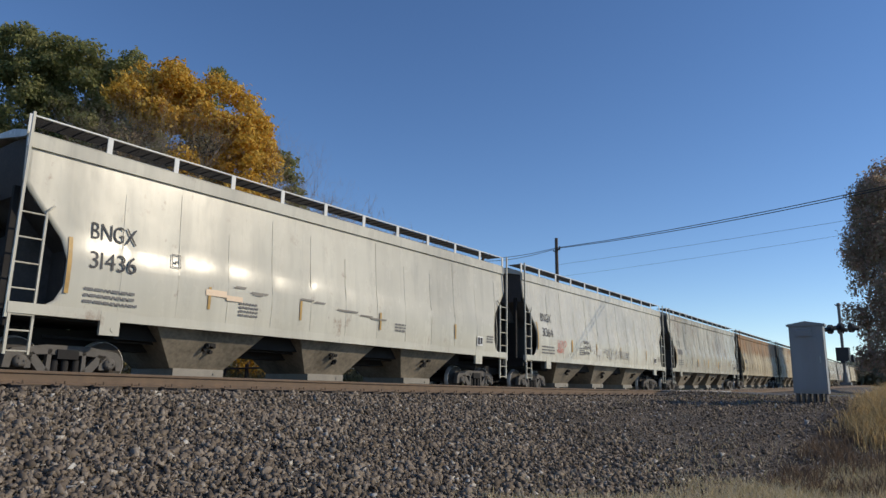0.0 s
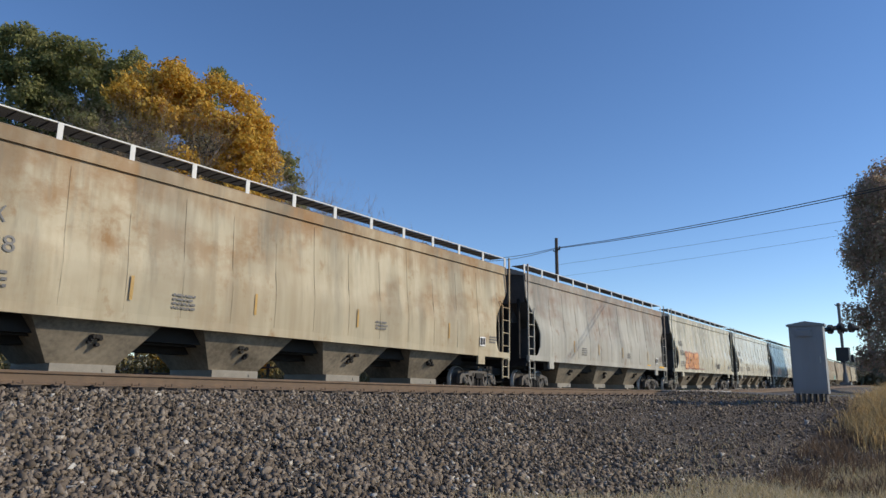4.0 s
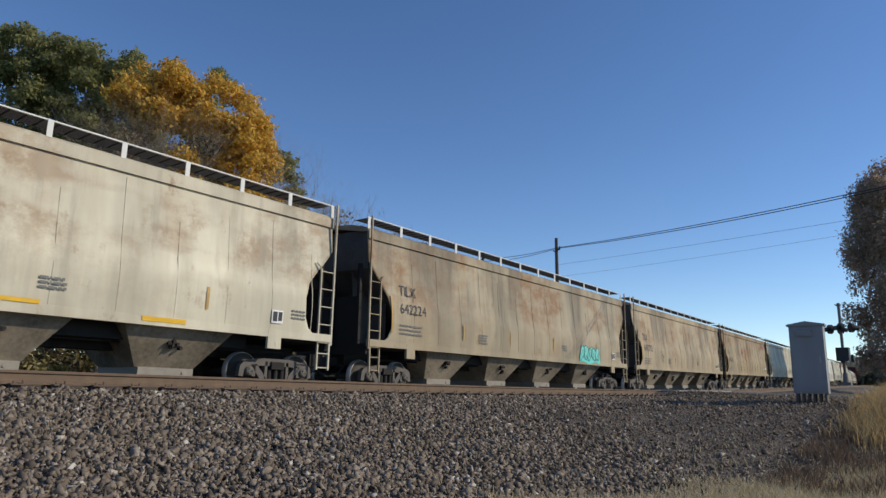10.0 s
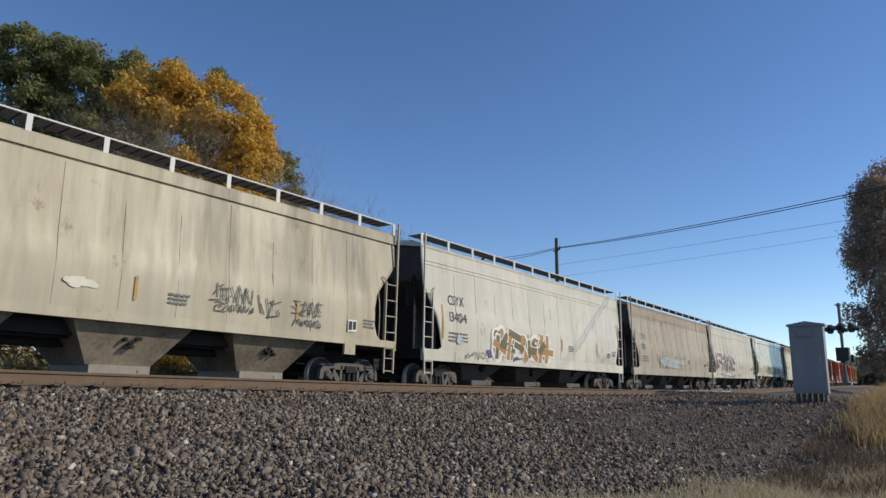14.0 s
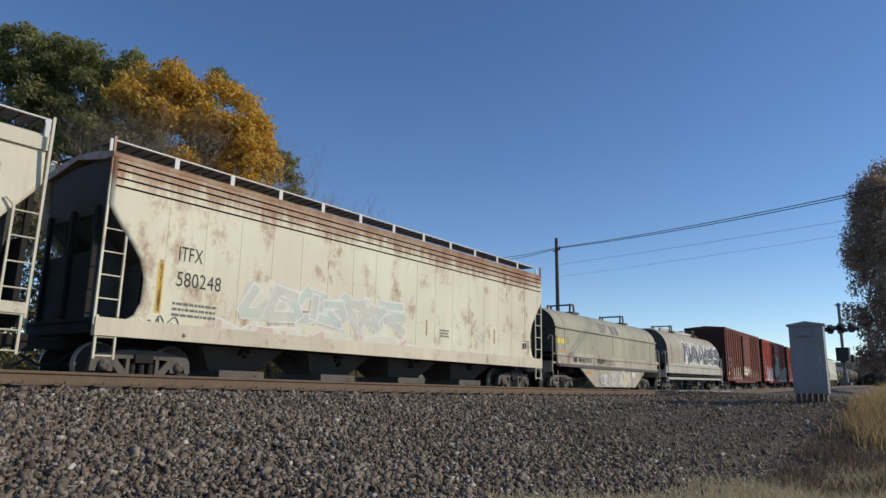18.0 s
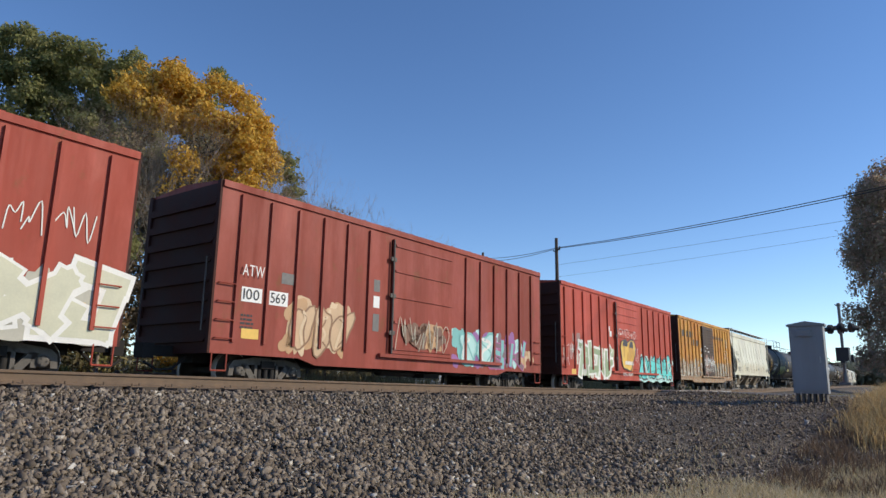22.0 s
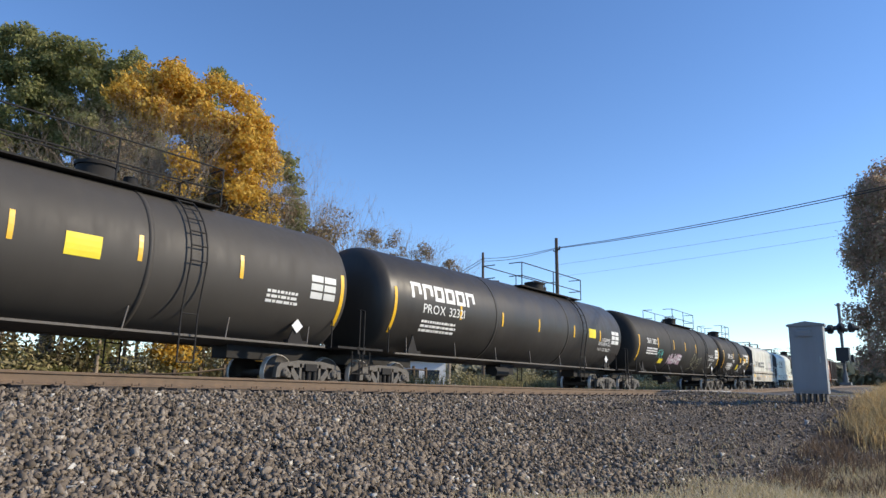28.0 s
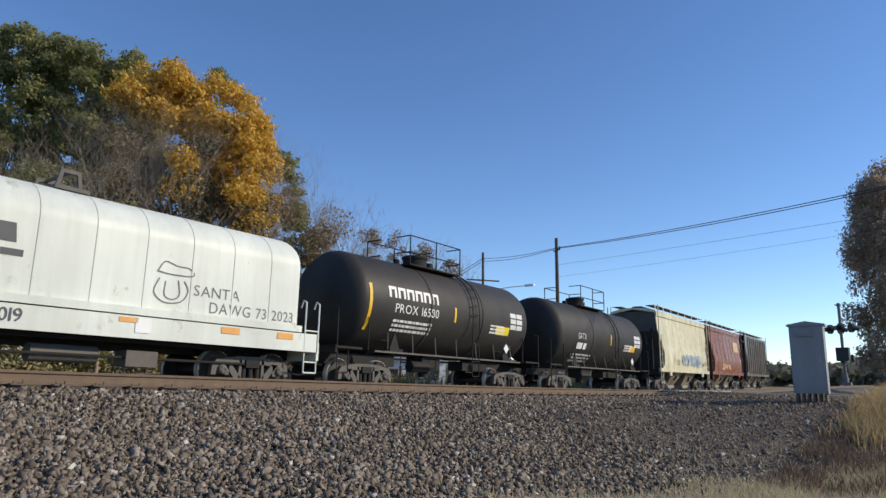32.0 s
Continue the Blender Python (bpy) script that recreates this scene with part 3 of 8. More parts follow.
def leafy(name, stops, rough=0.7, through=0.25):
    """Leaves and blades: colours vary from piece to piece, and some light comes through."""
    m, t, b = shade(name, rough, spec=0.25)
    g = t.nodes.new("ShaderNodeNewGeometry")
    c = t.nodes.new("ShaderNodeValToRGB")
    while len(c.color_ramp.elements) < len(stops):
        c.color_ramp.elements.new(0.5)
    for i, (e, col) in enumerate(zip(c.color_ramp.elements, stops)):
        e.position, e.color = i / (len(stops) - 1), (*col, 1)
    t.links.new(g.outputs["Random Per Island"], c.inputs[0])
    t.links.new(c.outputs[0], b.inputs["Base Color"])
    tl = t.nodes.new("ShaderNodeBsdfTranslucent")
    t.links.new(c.outputs[0], tl.inputs[0])
    ms = node(t, "ShaderNodeMixShader", Fac=through)
    out = t.nodes["Material Output"]
    t.links.new(b.outputs[0], ms.inputs[1])
    t.links.new(tl.outputs[0], ms.inputs[2])
    t.links.new(ms.outputs[0], out.inputs[0])
    return m


STRAW = leafy("dry_straw_grass", [(0.60, 0.43, 0.20), (0.72, 0.55, 0.30), (0.48, 0.34, 0.16), (0.38, 0.29, 0.13)], through=0.4)
TURF = leafy("tired_autumn_turf", [(0.32, 0.27, 0.13), (0.22, 0.205, 0.085), (0.42, 0.35, 0.19), (0.18, 0.165, 0.07)])
PALE = leafy("bleached_short_grass", [(0.62, 0.51, 0.33), (0.50, 0.42, 0.25), (0.70, 0.60, 0.42), (0.40, 0.36, 0.18)], through=0.35)
n = 62000
x, y = rng.uniform(4.0, 13.5, n), rng.uniform(-15.6, -10.6, n)
k = (rng.random(n) < (1 - step(-0.5, 0.5, y + 11.0 + 0.52 * (x - 7) + 6 * np.maximum(6.2 - x, 0) + 0.3 * np.sin(x * 1.1) + 0.15 * np.sin(x * 3.1))) * 0.97 + 0.03) & (y + 15.16 > x * 0.0 - 1.2)
turf = thing("turf", "short yellow-green autumn turf edging the gravel", "grass", kind="stuff", data=blades("turf", x[k], y[k], rng.uniform(0.05, 0.18, k.sum()), rng, 0.0055, 0.7))
turf.data.materials.append(PALE)
n = 46000
x, y = rng.normal(17.2, 2.0, n), rng.normal(-14.4, 0.75, n)
k = (rng.random(n) < step(13.0, 15.0, x + 0.6 * np.sin(y * 5.0))) & (y < -12.9 - 0.25 * np.sin(x * 2.0) - 0.2 * np.sin(x * 5.1))
tall = thing("dry_grass", "tall dry straw-coloured grass on a low mound", "grass", kind="stuff", data=blades("dry_grass", x[k], y[k], rng.uniform(0.16, 0.55, k.sum()), rng, 0.0065, 0.7))
tall.data.materials.append(STRAW)
n = 5200
x, y = rng.uniform(10.0, 14.5, n), rng.uniform(-15.0, -12.6, n)
k = np.sin(x * 3.1 + y) * np.sin(y * 4.3) > -0.35
stalks = thing("dead_weeds", "dead brown weed stalks below the grassy mound", "weeds", kind="stuff", data=blades("dead_weeds", x[k], y[k], rng.uniform(0.08, 0.34, k.sum()), rng, 0.006, 0.6))
stalks.data.materials.append(leafy("dead_brown_stalks", [(0.16, 0.11, 0.075), (0.24, 0.17, 0.11), (0.11, 0.08, 0.06)]))
n = 9000
x, y = rng.uniform(8, 44, n), rng.uniform(-12.5, -7.5, n)
k = (rng.random(n) < 0.1 + 0.9 * step(13, 26, x)) & ((x < ROAD[0] - 0.8) | (x > ROAD[1] + 0.8)) & (np.sin(x * 2.3) * np.sin(y * 3.1) > 0.1)
weeds = thing("weeds", "sparse low weeds in the gravel by the crossing", "weeds", kind="stuff", data=blades("weeds", x[k], y[k], rng.uniform(0.04, 0.16, k.sum()), rng, 0.008, 0.8))
weeds.data.materials.append(TURF)
n = 42000
x, y = rng.uniform(-4, 60, n), rng.uniform(4.6, 13.0, n) + line_np(np.full(n, 20.0))[0]
k = (x < ROAD[0] - 1) | (x > ROAD[1] + 1)
brush = thing("far_side_grass", "rank green and brown grass beyond the tracks", "grass", kind="stuff", data=blades("far_side_grass", x[k], y[k], rng.uniform(0.3, 1.25, k.sum()), rng, 0.02, 0.5))
brush.data.materials.append(TURF)


# ---- trees ----
def leaf_cloud(name, lobes, count, leaf, rng, hollow=0.55, droop=0.0):
    """A crown of many small leaf sprays set in uneven lobes (x, y, z, rx, ry, rz), as one mesh."""
    vol = np.array([l[3] * l[4] * l[5] for l in lobes]) ** 0.7
    pick = rng.choice(len(lobes), count, p=vol / vol.sum())
    L = np.array(lobes)[pick]
    d = rng.normal(size=(count, 3))
    d /= np.linalg.norm(d, axis=1)[:, None]
    r = hollow + (1.0 - hollow) * rng.random(count) ** 0.8 + np.abs(rng.normal(0, 0.2, count))
    clump = 1 + 0.16 * np.sin(d[:, 0] * 9 + pick) * np.sin(d[:, 1] * 8 + 2 * pick) * np.sin(d[:, 2] * 7 + pick)
    c = L[:, :3] + d * (r * clump)[:, None] * L[:, 3:]
    c[:, 2] -= droop * rng.random(count)
    out = d + 0.75 * rng.normal(size=(count, 3)) + np.array([0, 0, 0.25])
    a = np.cross(out, rng.normal(size=(count, 3)))
    a /= np.linalg.norm(a, axis=1)[:, None]
    b = np.cross(out, a)
    b /= np.linalg.norm(b, axis=1)[:, None]
    s = leaf * rng.uniform(0.6, 1.5, count)[:, None]
    v = np.stack([c - a * s, c - b * s * 0.55, c + a * s, c + b * s * 0.55], 1)
    me = bpy.data.meshes.new(name)
    me.vertices.add(4 * count)
    me.vertices.foreach_set("co", v.reshape(-1))
    me.loops.add(4 * count)
    me.loops.foreach_set("vertex_index", np.arange(4 * count))
    me.polygons.add(count)
    me.polygons.foreach_set("loop_start", np.arange(0, 4 * count, 4))
    me.update(calc_edges=True)
    return me


def limbs(build, p, d, length, r, depth, rnd, spread_=0.55, n=6, up=0.12):
    """A branching limb of tapered rods."""
    q = p
    for k in range(3):
        e = q + d * (length / 3)
        build.rod(q, e, r * (1 - 0.2 * k), n, r * (0.8 - 0.2 * k))
        q, d = e, (d + Vector((rnd.uniform(-0.18, 0.18), rnd.uniform(-0.18, 0.18), up * rnd.random()))).normalized()
    if depth > 0:
        for _ in range(rnd.choice((2, 3, 3))):
            side = Vector((rnd.uniform(-1, 1), rnd.uniform(-1, 1), rnd.uniform(-0.15, 0.8))).normalized()
            limbs(build, q, (d + side * spread_ * 1.6).normalized(), length * rnd.uniform(0.6, 0.8), r * 0.5, depth - 1, rnd, spread_, 5 if depth > 1 else 4, up)


BARK = plain("grey_brown_bark", (0.12, 0.095, 0.07), 0.95, 0.0, 0.35, 3.0, 0.6)
TWIG = plain("bare_twig", (0.29, 0.235, 0.18), 0.9, 0.0, 0.3, 4.0)
GREEN = leafy("dark_green_leaves", [(0.19, 0.21, 0.075), (0.27, 0.275, 0.105), (0.35, 0.325, 0.145), (0.22, 0.23, 0.10)], 0.9, 0.55)
GOLD = leafy("golden_autumn_leaves", [(0.54, 0.31, 0.04), (0.68, 0.42, 0.06), (0.78, 0.54, 0.13), (0.44, 0.26, 0.05)], through=0.45)
RUSSET = leafy("russet_and_green_leaves", [(0.40, 0.28, 0.21), (0.48, 0.33, 0.27), (0.30, 0.26, 0.16), (0.46, 0.38, 0.28)], 0.8, 0.55)
OLIVE = leafy("olive_brown_leaves", [(0.09, 0.085, 0.04), (0.14, 0.12, 0.06), (0.11, 0.085, 0.05)])
DULL = leafy("thin_brown_leaves", [(0.24, 0.175, 0.10), (0.33, 0.235, 0.14), (0.18, 0.14, 0.09), (0.30, 0.24, 0.12)], through=0.4)
# leaf colours greyed and paled to paint in the haze of distance
HAZE = leafy("haze_greyed_far_leaves", [(0.20, 0.20, 0.13), (0.27, 0.25, 0.17), (0.23, 0.20, 0.14)])


def tree(name, label, x, y, height, lobes, leaves, count, leaf, seed, trunk_r=0.3, depth=3, hollow=0.5, droop=0.0, bark=None, limb=0.21, up=0.12, lean=0.5):
    rnd, rg = random.Random(seed), np.random.default_rng(seed)
    z = float(ground_z(x, y)) - 0.1
    t = thing(name, label, "tree", pose(x, y, z))
    b = Build()
    p = Vector((0, 0, 0))
    fork = height * 0.3
    b.rod(p, p + Vector((rnd.uniform(-0.2, 0.2), 0, fork)), trunk_r * 1.25, 10, trunk_r)
    top = Vector((0, 0, fork - 0.05))
    for i in range(4):
        a = 2 * math.pi * i / 4 + rnd.random()
        limbs(b, top, Vector((lean * math.cos(a), lean * math.sin(a), 1)).normalized(), height * limb, trunk_r * 0.6, depth, rnd, up=up)
    part("trunk", b, bark or BARK, t, "branching bark-covered trunk and limbs")
    if count:
        part("crown", leaf_cloud("crown", lobes, count, leaf, rg, hollow, droop), leaves, t)
    return t


def lobed(seed, n, w, d, z0, z1, r):
    rnd = random.Random(seed)
    out = []
    for _ in range(n):
        a, q = rnd.uniform(0, 2 * math.pi), rnd.random() ** 0.6
        h = rnd.random()
        k = math.sin(math.pi * (0.18 + 0.8 * h)) ** 0.7
        s = r * rnd.uniform(0.6, 1.15)
        out.append((w * q * k * math.cos(a), d * q * k * math.sin(a), z0 + (z1 - z0) * h, s, s, s * rnd.uniform(0.6, 0.9)))
    return out


ACROSS = Vector((0.62, -0.785, 0))


def outlined(seed, n, us, tops, lows, deep, r):
    """Lobes that fill a crown given by its height and foot across the row of trees."""
    rnd = random.Random(seed)
    out = []
    for k in range(n):
        u = us[0] + (us[-1] - us[0]) * rnd.random()
        hi, lo = float(np.interp(u, us, tops)), float(np.interp(u, us, lows))
        s = r * rnd.uniform(0.55, 1.2)
        h = rnd.random() ** 0.8
        z = lo + s * 0.5 + (hi - lo - s * 1.15) * h
        q = deep * math.sqrt(max(1 - h * h * 0.8, 0.1)) * rnd.uniform(-1, 1)
        edge = min(u - us[0], us[-1] - u)
        u += 0.5 * s if u - us[0] < s and edge == u - us[0] else (-0.5 * s if edge < s else 0)
        out.append((u * ACROSS.x + q * 0.785, u * ACROSS.y + q * 0.62, z, s, s, s * rnd.uniform(0.6, 0.9)))
    return out


def heights(x, y, zs):
    """World heights as heights above the foot of a tree."""
    return [z - float(ground_z(x, y)) + 0.1 for z in zs]


for lab, x, y, us, tops, low, n, count, seed in (
        ("tall dark green tree with an uneven crown", 12.13, 22.44, (-2.6, -1.2, 0.0, 0.9, 2.1), (18.0, 18.0, 18.5, 17.6, 16.6), 7.0, 120, 26000, 1),
        ("dark green tree with a rounded top", 14.2, 19.95, (-2.1, -1.4, 0.1, 1.0, 1.9), (16.6, 17.4, 17.9, 17.2, 15.6), 6.5, 110, 24000, 3),
        ("dark green tree with a lower crown", 16.0, 18.0, (-1.7, -1.1, 0.0, 0.9, 1.6), (15.9, 16.7, 17.1, 16.6, 14.2), 6.0, 90, 20000, 8),
        ("tall dark green tree at the row's end", 9.0, 26.4, (-3.0, 0.0, 2.6), (17.2, 18.4, 17.2), 5.0, 90, 18000, 2)):
    tree("green_tree", lab, x, y, 17.0, outlined(seed, int(n * 1.4), us, heights(x, y, tops), heights(x, y, [low] * len(us)), 2.2, 0.62), GREEN, int(count * 1.3), 0.098, seed, 0.3, hollow=0.3, limb=0.2)
x, y = 15.2, 10.3
tree("golden_tree", "broad tree with golden-yellow autumn leaves", x, y, 12.0, outlined(4, 190, (-3.35, -3.0, -2.4, -1.1, 0.0, 1.1, 2.2, 2.8, 3.4), heights(x, y, (12.1, 12.7, 13.1, 13.7, 12.95, 13.0, 12.2, 11.2, 9.9)),
     heights(x, y, (11.2, 11.0, 10.8, 10.2, 9.0, 7.8, 7.0, 6.8, 6.8)), 1.8, 0.5), GOLD, 34000, 0.082, 4, 0.22, 2, 0.3, limb=0.19)
x, y = 18.4, 13.9
tree("dark_tree", "dark green tree behind the golden one", x, y, 14.0, outlined(9, 40, (-1.3, -0.6, 0.1, 0.7, 1.4), heights(x, y, (14.6, 15.2, 15.8, 15.3, 14.2)), heights(x, y, (8, 8, 8, 8, 8)), 1.2, 0.5), GREEN, 5000, 0.09, 9, 0.18, 3, 0.3, limb=0.19)
x, y = 19.9, 10.9
tree("dark_tree", "smaller dark olive-green tree beside the golden one", x, y, 10.0, outlined(5, 70, (-1.6, -0.9, -0.3, 0.4, 1.0, 1.6), heights(x, y, (11.6, 11.5, 11.3, 11.0, 10.6, 9.4)), heights(x, y, (5, 5, 5, 5, 5, 5)), 1.0, 0.4), GREEN, 7500, 0.09, 5, 0.14, 3, 0.25, limb=0.19)
tree("bare_tree", "thin grey tree that has lost its leaves", 25.2, 12.6, 11.0, lobed(6, 12, 1.8, 1.6, 3.5, 9.6, 0.9), DULL, 1500, 0.065, 6, 0.17, 5, bark=TWIG, limb=0.25)
for i in range(20):
    x = 8.5 + 0.85 * i
    h = (8.2 if i < 4 else 10.2) + 0.9 * math.sin(i * 2.1) - 0.10 * max(i - 9, 0) ** 1.6
    y = 9.3 + 1.2 * math.sin(i * 1.7)
    leaves = (OLIVE, GREEN, OLIVE, GREEN) if i < 4 else (DULL, DULL, GOLD if i < 11 else DULL, OLIVE)
    tree("tall_shrub", "leggy grey-brown shrub with sparse leaves", x, y, h, lobed(20 + i, 14, 0.9, 0.9, 1.5, h - 0.8, 0.7), leaves[i % 4], 3200 if i < 8 else 2300, 0.07, 130 + i, 0.06, 5, bark=TWIG, limb=0.26, up=0.5, lean=0.22)
for i in range(10):
    u = -3.4 + 0.62 * i
    h = float(np.interp(u, (-3.4, -1.1, 0.0, 1.1, 2.3), (12.2, 11.6, 10.6, 9.8, 9.2))) + 0.4 * math.sin(i * 2.7)
    x, y = 15.2 + u * ACROSS.x + 1.0, 10.3 + u * ACROSS.y + 0.8
    tree("tall_shrub", "leggy grey-brown shrub behind the front row", x, y, h, lobed(220 + i, 16, 0.9, 0.9, 3.0, h - 0.6, 0.6), DULL, 3600, 0.07, 230 + i, 0.06, 5, bark=TWIG, limb=0.26, up=0.5, lean=0.22)
for i, (x, y, h) in enumerate(((49.5, 40, 15.2), (52.4, 36.4, 18.2), (54.2, 34.4, 17.6), (56.5, 32.4, 16.6), (59.0, 30.5, 15.0))):
    tree("bare_tree", "distant grey tree, almost leafless", x, y, h, lobed(40 + i, 44, 2.3, 2.3, 5, h - 0.6, 0.6), DULL, 3800, 0.10, 50 + i, 0.18, 5, bark=TWIG, limb=0.24)
x, y = 91.4, -9.2
tree("willow_tree", "large drooping russet and green tree beside the crossing road", x, y, 25.0, outlined(7, 170, (-5.6, -5.2, -4.2, -2.5, 0, 3, 6), heights(x, y, (17, 21.5, 23.6, 25.0, 27, 27, 22)), heights(x, y, (3.2, 2.6, 2.6, 2.6, 3, 3, 3)), 4.0, 1.3), RUSSET, 85000, 0.16, 7, 0.5, 4, 0.3, droop=2.2, limb=0.17)

far = Build()
rg = np.random.default_rng(9)
lob = []
for i in range(150):
    a, d = radians(-8 + 0.56 * i), 250 + 25 * math.sin(i * 1.9)
    lob.append((d * math.cos(a), d * math.sin(a) - 15, 2.6 + 0.003 * d, 5, 5, rg.uniform(2.0, 4.6)))
wood = thing("far_wood", "distant low line of green and brown trees", "trees", kind="stuff", data=leaf_cloud("far_wood", lob, 45000, 1.25, rg, 0.4))
wood.data.materials.append(HAZE)

# ---- low brush beyond the tracks ----
rg = np.random.default_rng(19)
lob = [(x, 9.0 + 1.0 * math.sin(x * 1.3) + line(x)[0], float(ground_z(x, 9.0)) + 0.9, 1.1, 0.9, rg.uniform(0.9, 1.35)) for x in np.arange(-8, 23, 0.55)]
lob += [(x, 11.0 + 1.5 * math.sin(x * 0.7) + line(x)[0], float(ground_z(x, 11.0)) + 0.6, 1.6, 1.2, rg.uniform(0.5, 0.9)) for x in np.arange(38, 90, 1.6)]
hedge = thing("brush_thicket", "low tangled green and brown brush beyond the tracks", "brush", kind="stuff", data=leaf_cloud("brush_thicket", lob, 48000, 0.07, rg, 0.3))
hedge.data.materials.append(TURF)
for i, (x, y, m, lab) in enumerate(((14.0, 7.8, GREEN, "low green bush"), (17.5, 8.2, GOLD, "low yellow-leaved bush"), (20.5, 8.4, OLIVE, "low brown bush"), (10.0, 8.0, GREEN, "low green bush"), (25.0, 10.0, OLIVE, "low brown bush"))):
    z = float(ground_z(x, y))
    bsh = thing("bush", lab + " beyond the far track", "bush", pose(x, y, z))
    lb = lobed(60 + i, 7, 1.0, 0.7, 0.3, 1.1, 0.45)
    part("foliage", leaf_cloud("foliage", lb, 1500, 0.07, np.random.default_rng(70 + i), 0.4), m, bsh)
    st = Build()
    for k in range(6):
        a = k * 1.05
        st.rod((0, 0, -0.05), (0.5 * math.cos(a), 0.4 * math.sin(a), 0.8), 0.02, 5, 0.008)
    part("stems", st, BARK, bsh)

# ---- equipment cabinet ----
CABINET = paint("grey_cabinet_paint", (0.30, 0.305, 0.31), 0.25, 0.0, gloss=0.5, shift=3)
cx, cy = 19.35, -11.62
cab = thing("signal_cabinet", "grey metal railway equipment cabinet with a peaked lid", "cabinet", pose(cx, cy, -0.27, 0, 0, 4))
b = Build().box(-0.24, 0.24, -0.38, 0.38, 0.10, 1.76)
part("housing", b, CABINET, cab)
b = Build().prism([(-0.43, 1.76), (-0.43, 1.80), (0.0, 1.875), (0.43, 1.80), (0.43, 1.76)], "x", -0.28, 0.28)
part("lid", b, CABINET, cab)
b = Build().box(-0.262, -0.24, -0.35, 0.35, 0.16, 1.72)
dr = part("door", b, CABINET, cab, "shut grey door")
part("vent_hood", Build().prism([(-0.262, 1.52), (-0.31, 1.50), (-0.31, 1.66), (-0.262, 1.68)], "y", -0.12, 0.2), CABINET, dr)
part("handle", Build().rod((-0.29, -0.27, 0.85), (-0.29, -0.27, 1.0), 0.012, 6), GALV, dr)
for k in range(6):
    part("leg", Build().box(-0.2, 0.2, -0.34 + k * 0.125, -0.29 + k * 0.125, -0.2, 0.10), IRON, cab)
# ---- crossing signal ----
ALU = plain("weathered_aluminium", (0.14, 0.14, 0.14), 0.5, 0.5, 0.2, 5.0)
SIGBLACK = plain("signal_black", (0.02, 0.02, 0.022), 0.5, 0.0, 0.3, 4.0)
sgz = 0.16
sig = thing("crossing_signal", "crossing flasher mast with black lamp hoods, seen from the side", "crossing signal", pose(41.8, -9.15, sgz))
part("mast", Build().rod((0, 0, 0), (0, 0, 4.1), 0.075, 12), ALU, sig, "grey aluminium mast")
part("base", Build().rod((0, 0, -0.1), (0, 0, 0.55), 0.17, 10, 0.11).box(-0.25, 0.25, -0.25, 0.25, -0.1, 0.05), ALU, sig)
part("crossarm", Build().rod((-0.55, -0.35, 2.95), (0.55, 0.35, 2.95), 0.045, 8), SIGBLACK, sig)
for k, w in enumerate((-1, 1)):
    for e in (-1, 1):
        cxx, cyy = w * 0.5 + e * 0.16, w * 0.32 - e * 0.2
        hb = Build().rod((cxx - 0.03 * e, cyy + 0.04 * e, 2.86), (cxx + 0.06 * e, cyy - 0.08 * e, 2.86), 0.25, 14)
        lamp = part("lamp_head", hb, SIGBLACK, sig, "black round lamp background")
        part("hood", Build().rod((cxx + 0.05 * e, cyy - 0.07 * e, 2.86), (cxx + 0.22 * e, cyy - 0.28 * e, 2.83), 0.12, 12), SIGBLACK, lamp)
part("bell", Build().rod((0, 0, 4.1), (0, 0, 4.22), 0.14, 12, 0.06), ALU, sig)
part("gate_box", Build().box(-0.28, 0.28, -0.3, 0.3, 1.15, 1.85).box(-0.4, 0.4, -0.1, 0.1, 1.05, 1.2), SIGBLACK, sig, "dark gate mechanism box")
part("counterweight", Build().prism([(0.3, 1.2), (0.55, 1.1), (0.6, 1.4), (0.35, 1.5)], "y", -0.42, -0.3), SIGBLACK, sig)
part("top_arm", Build().rod((-0.12, 0.05, 4.05), (-0.3, 0.12, 4.12), 0.03, 6), ALU, sig)

# ---- poles, street lamp and wires ----
POLE = plain("weathered_pole_timber", (0.10, 0.075, 0.055), 0.9, 0.0, 0.3, 2.0, 0.4)
POLES = [(41.2, 7.4, 9.85), (51.3, 20.6, 11.85), (30.6, -27.5, 9.6)]
for i, (x, y, h) in enumerate(POLES):
    z = float(ground_z(x, y)) - 0.3
    p = thing("utility_pole", "dark weathered timber utility pole", "utility pole", pose(x, y, z), "utility poles")
    part("shaft", Build().rod((0, 0, 0), (0, 0, h - z), 0.16, 12, 0.11), POLE, p)
    a = Vector((0.55, 0.83, 0)).normalized()
    if i == 1:
        for hh in (2.6, 3.9):
            c = h - z - hh
            part("crossarm", Build().rod(a.cross(Vector((0, 0, 1))) * -1.6 + Vector((0, 0, c)), a.cross(Vector((0, 0, 1))) * 1.6 + Vector((0, 0, c)), 0.07, 6), POLE, p)
    else:
        part("insulator_bracket", Build().rod((0, 0, h - z - 0.9), (0.0, -0.25, h - z - 0.75), 0.04, 6).rod((0, 0, h - z - 1.0), (0.0, 0.25, h - z - 0.85), 0.04, 6).rod((0, -0.25, h - z - 0.85), (0, -0.25, h - z - 0.6), 0.05, 8), SIGBLACK, p)
lp = thing("street_lamp", "pale street lamp head on a slim arm", "street lamp", pose(51.3, 20.6, 8.2))
part("arm", Build().tube([(0, 0, 0), (1.0, -2.4, 0.35), (1.4, -3.6, 0.42)], 0.035, 6), GALV, lp)
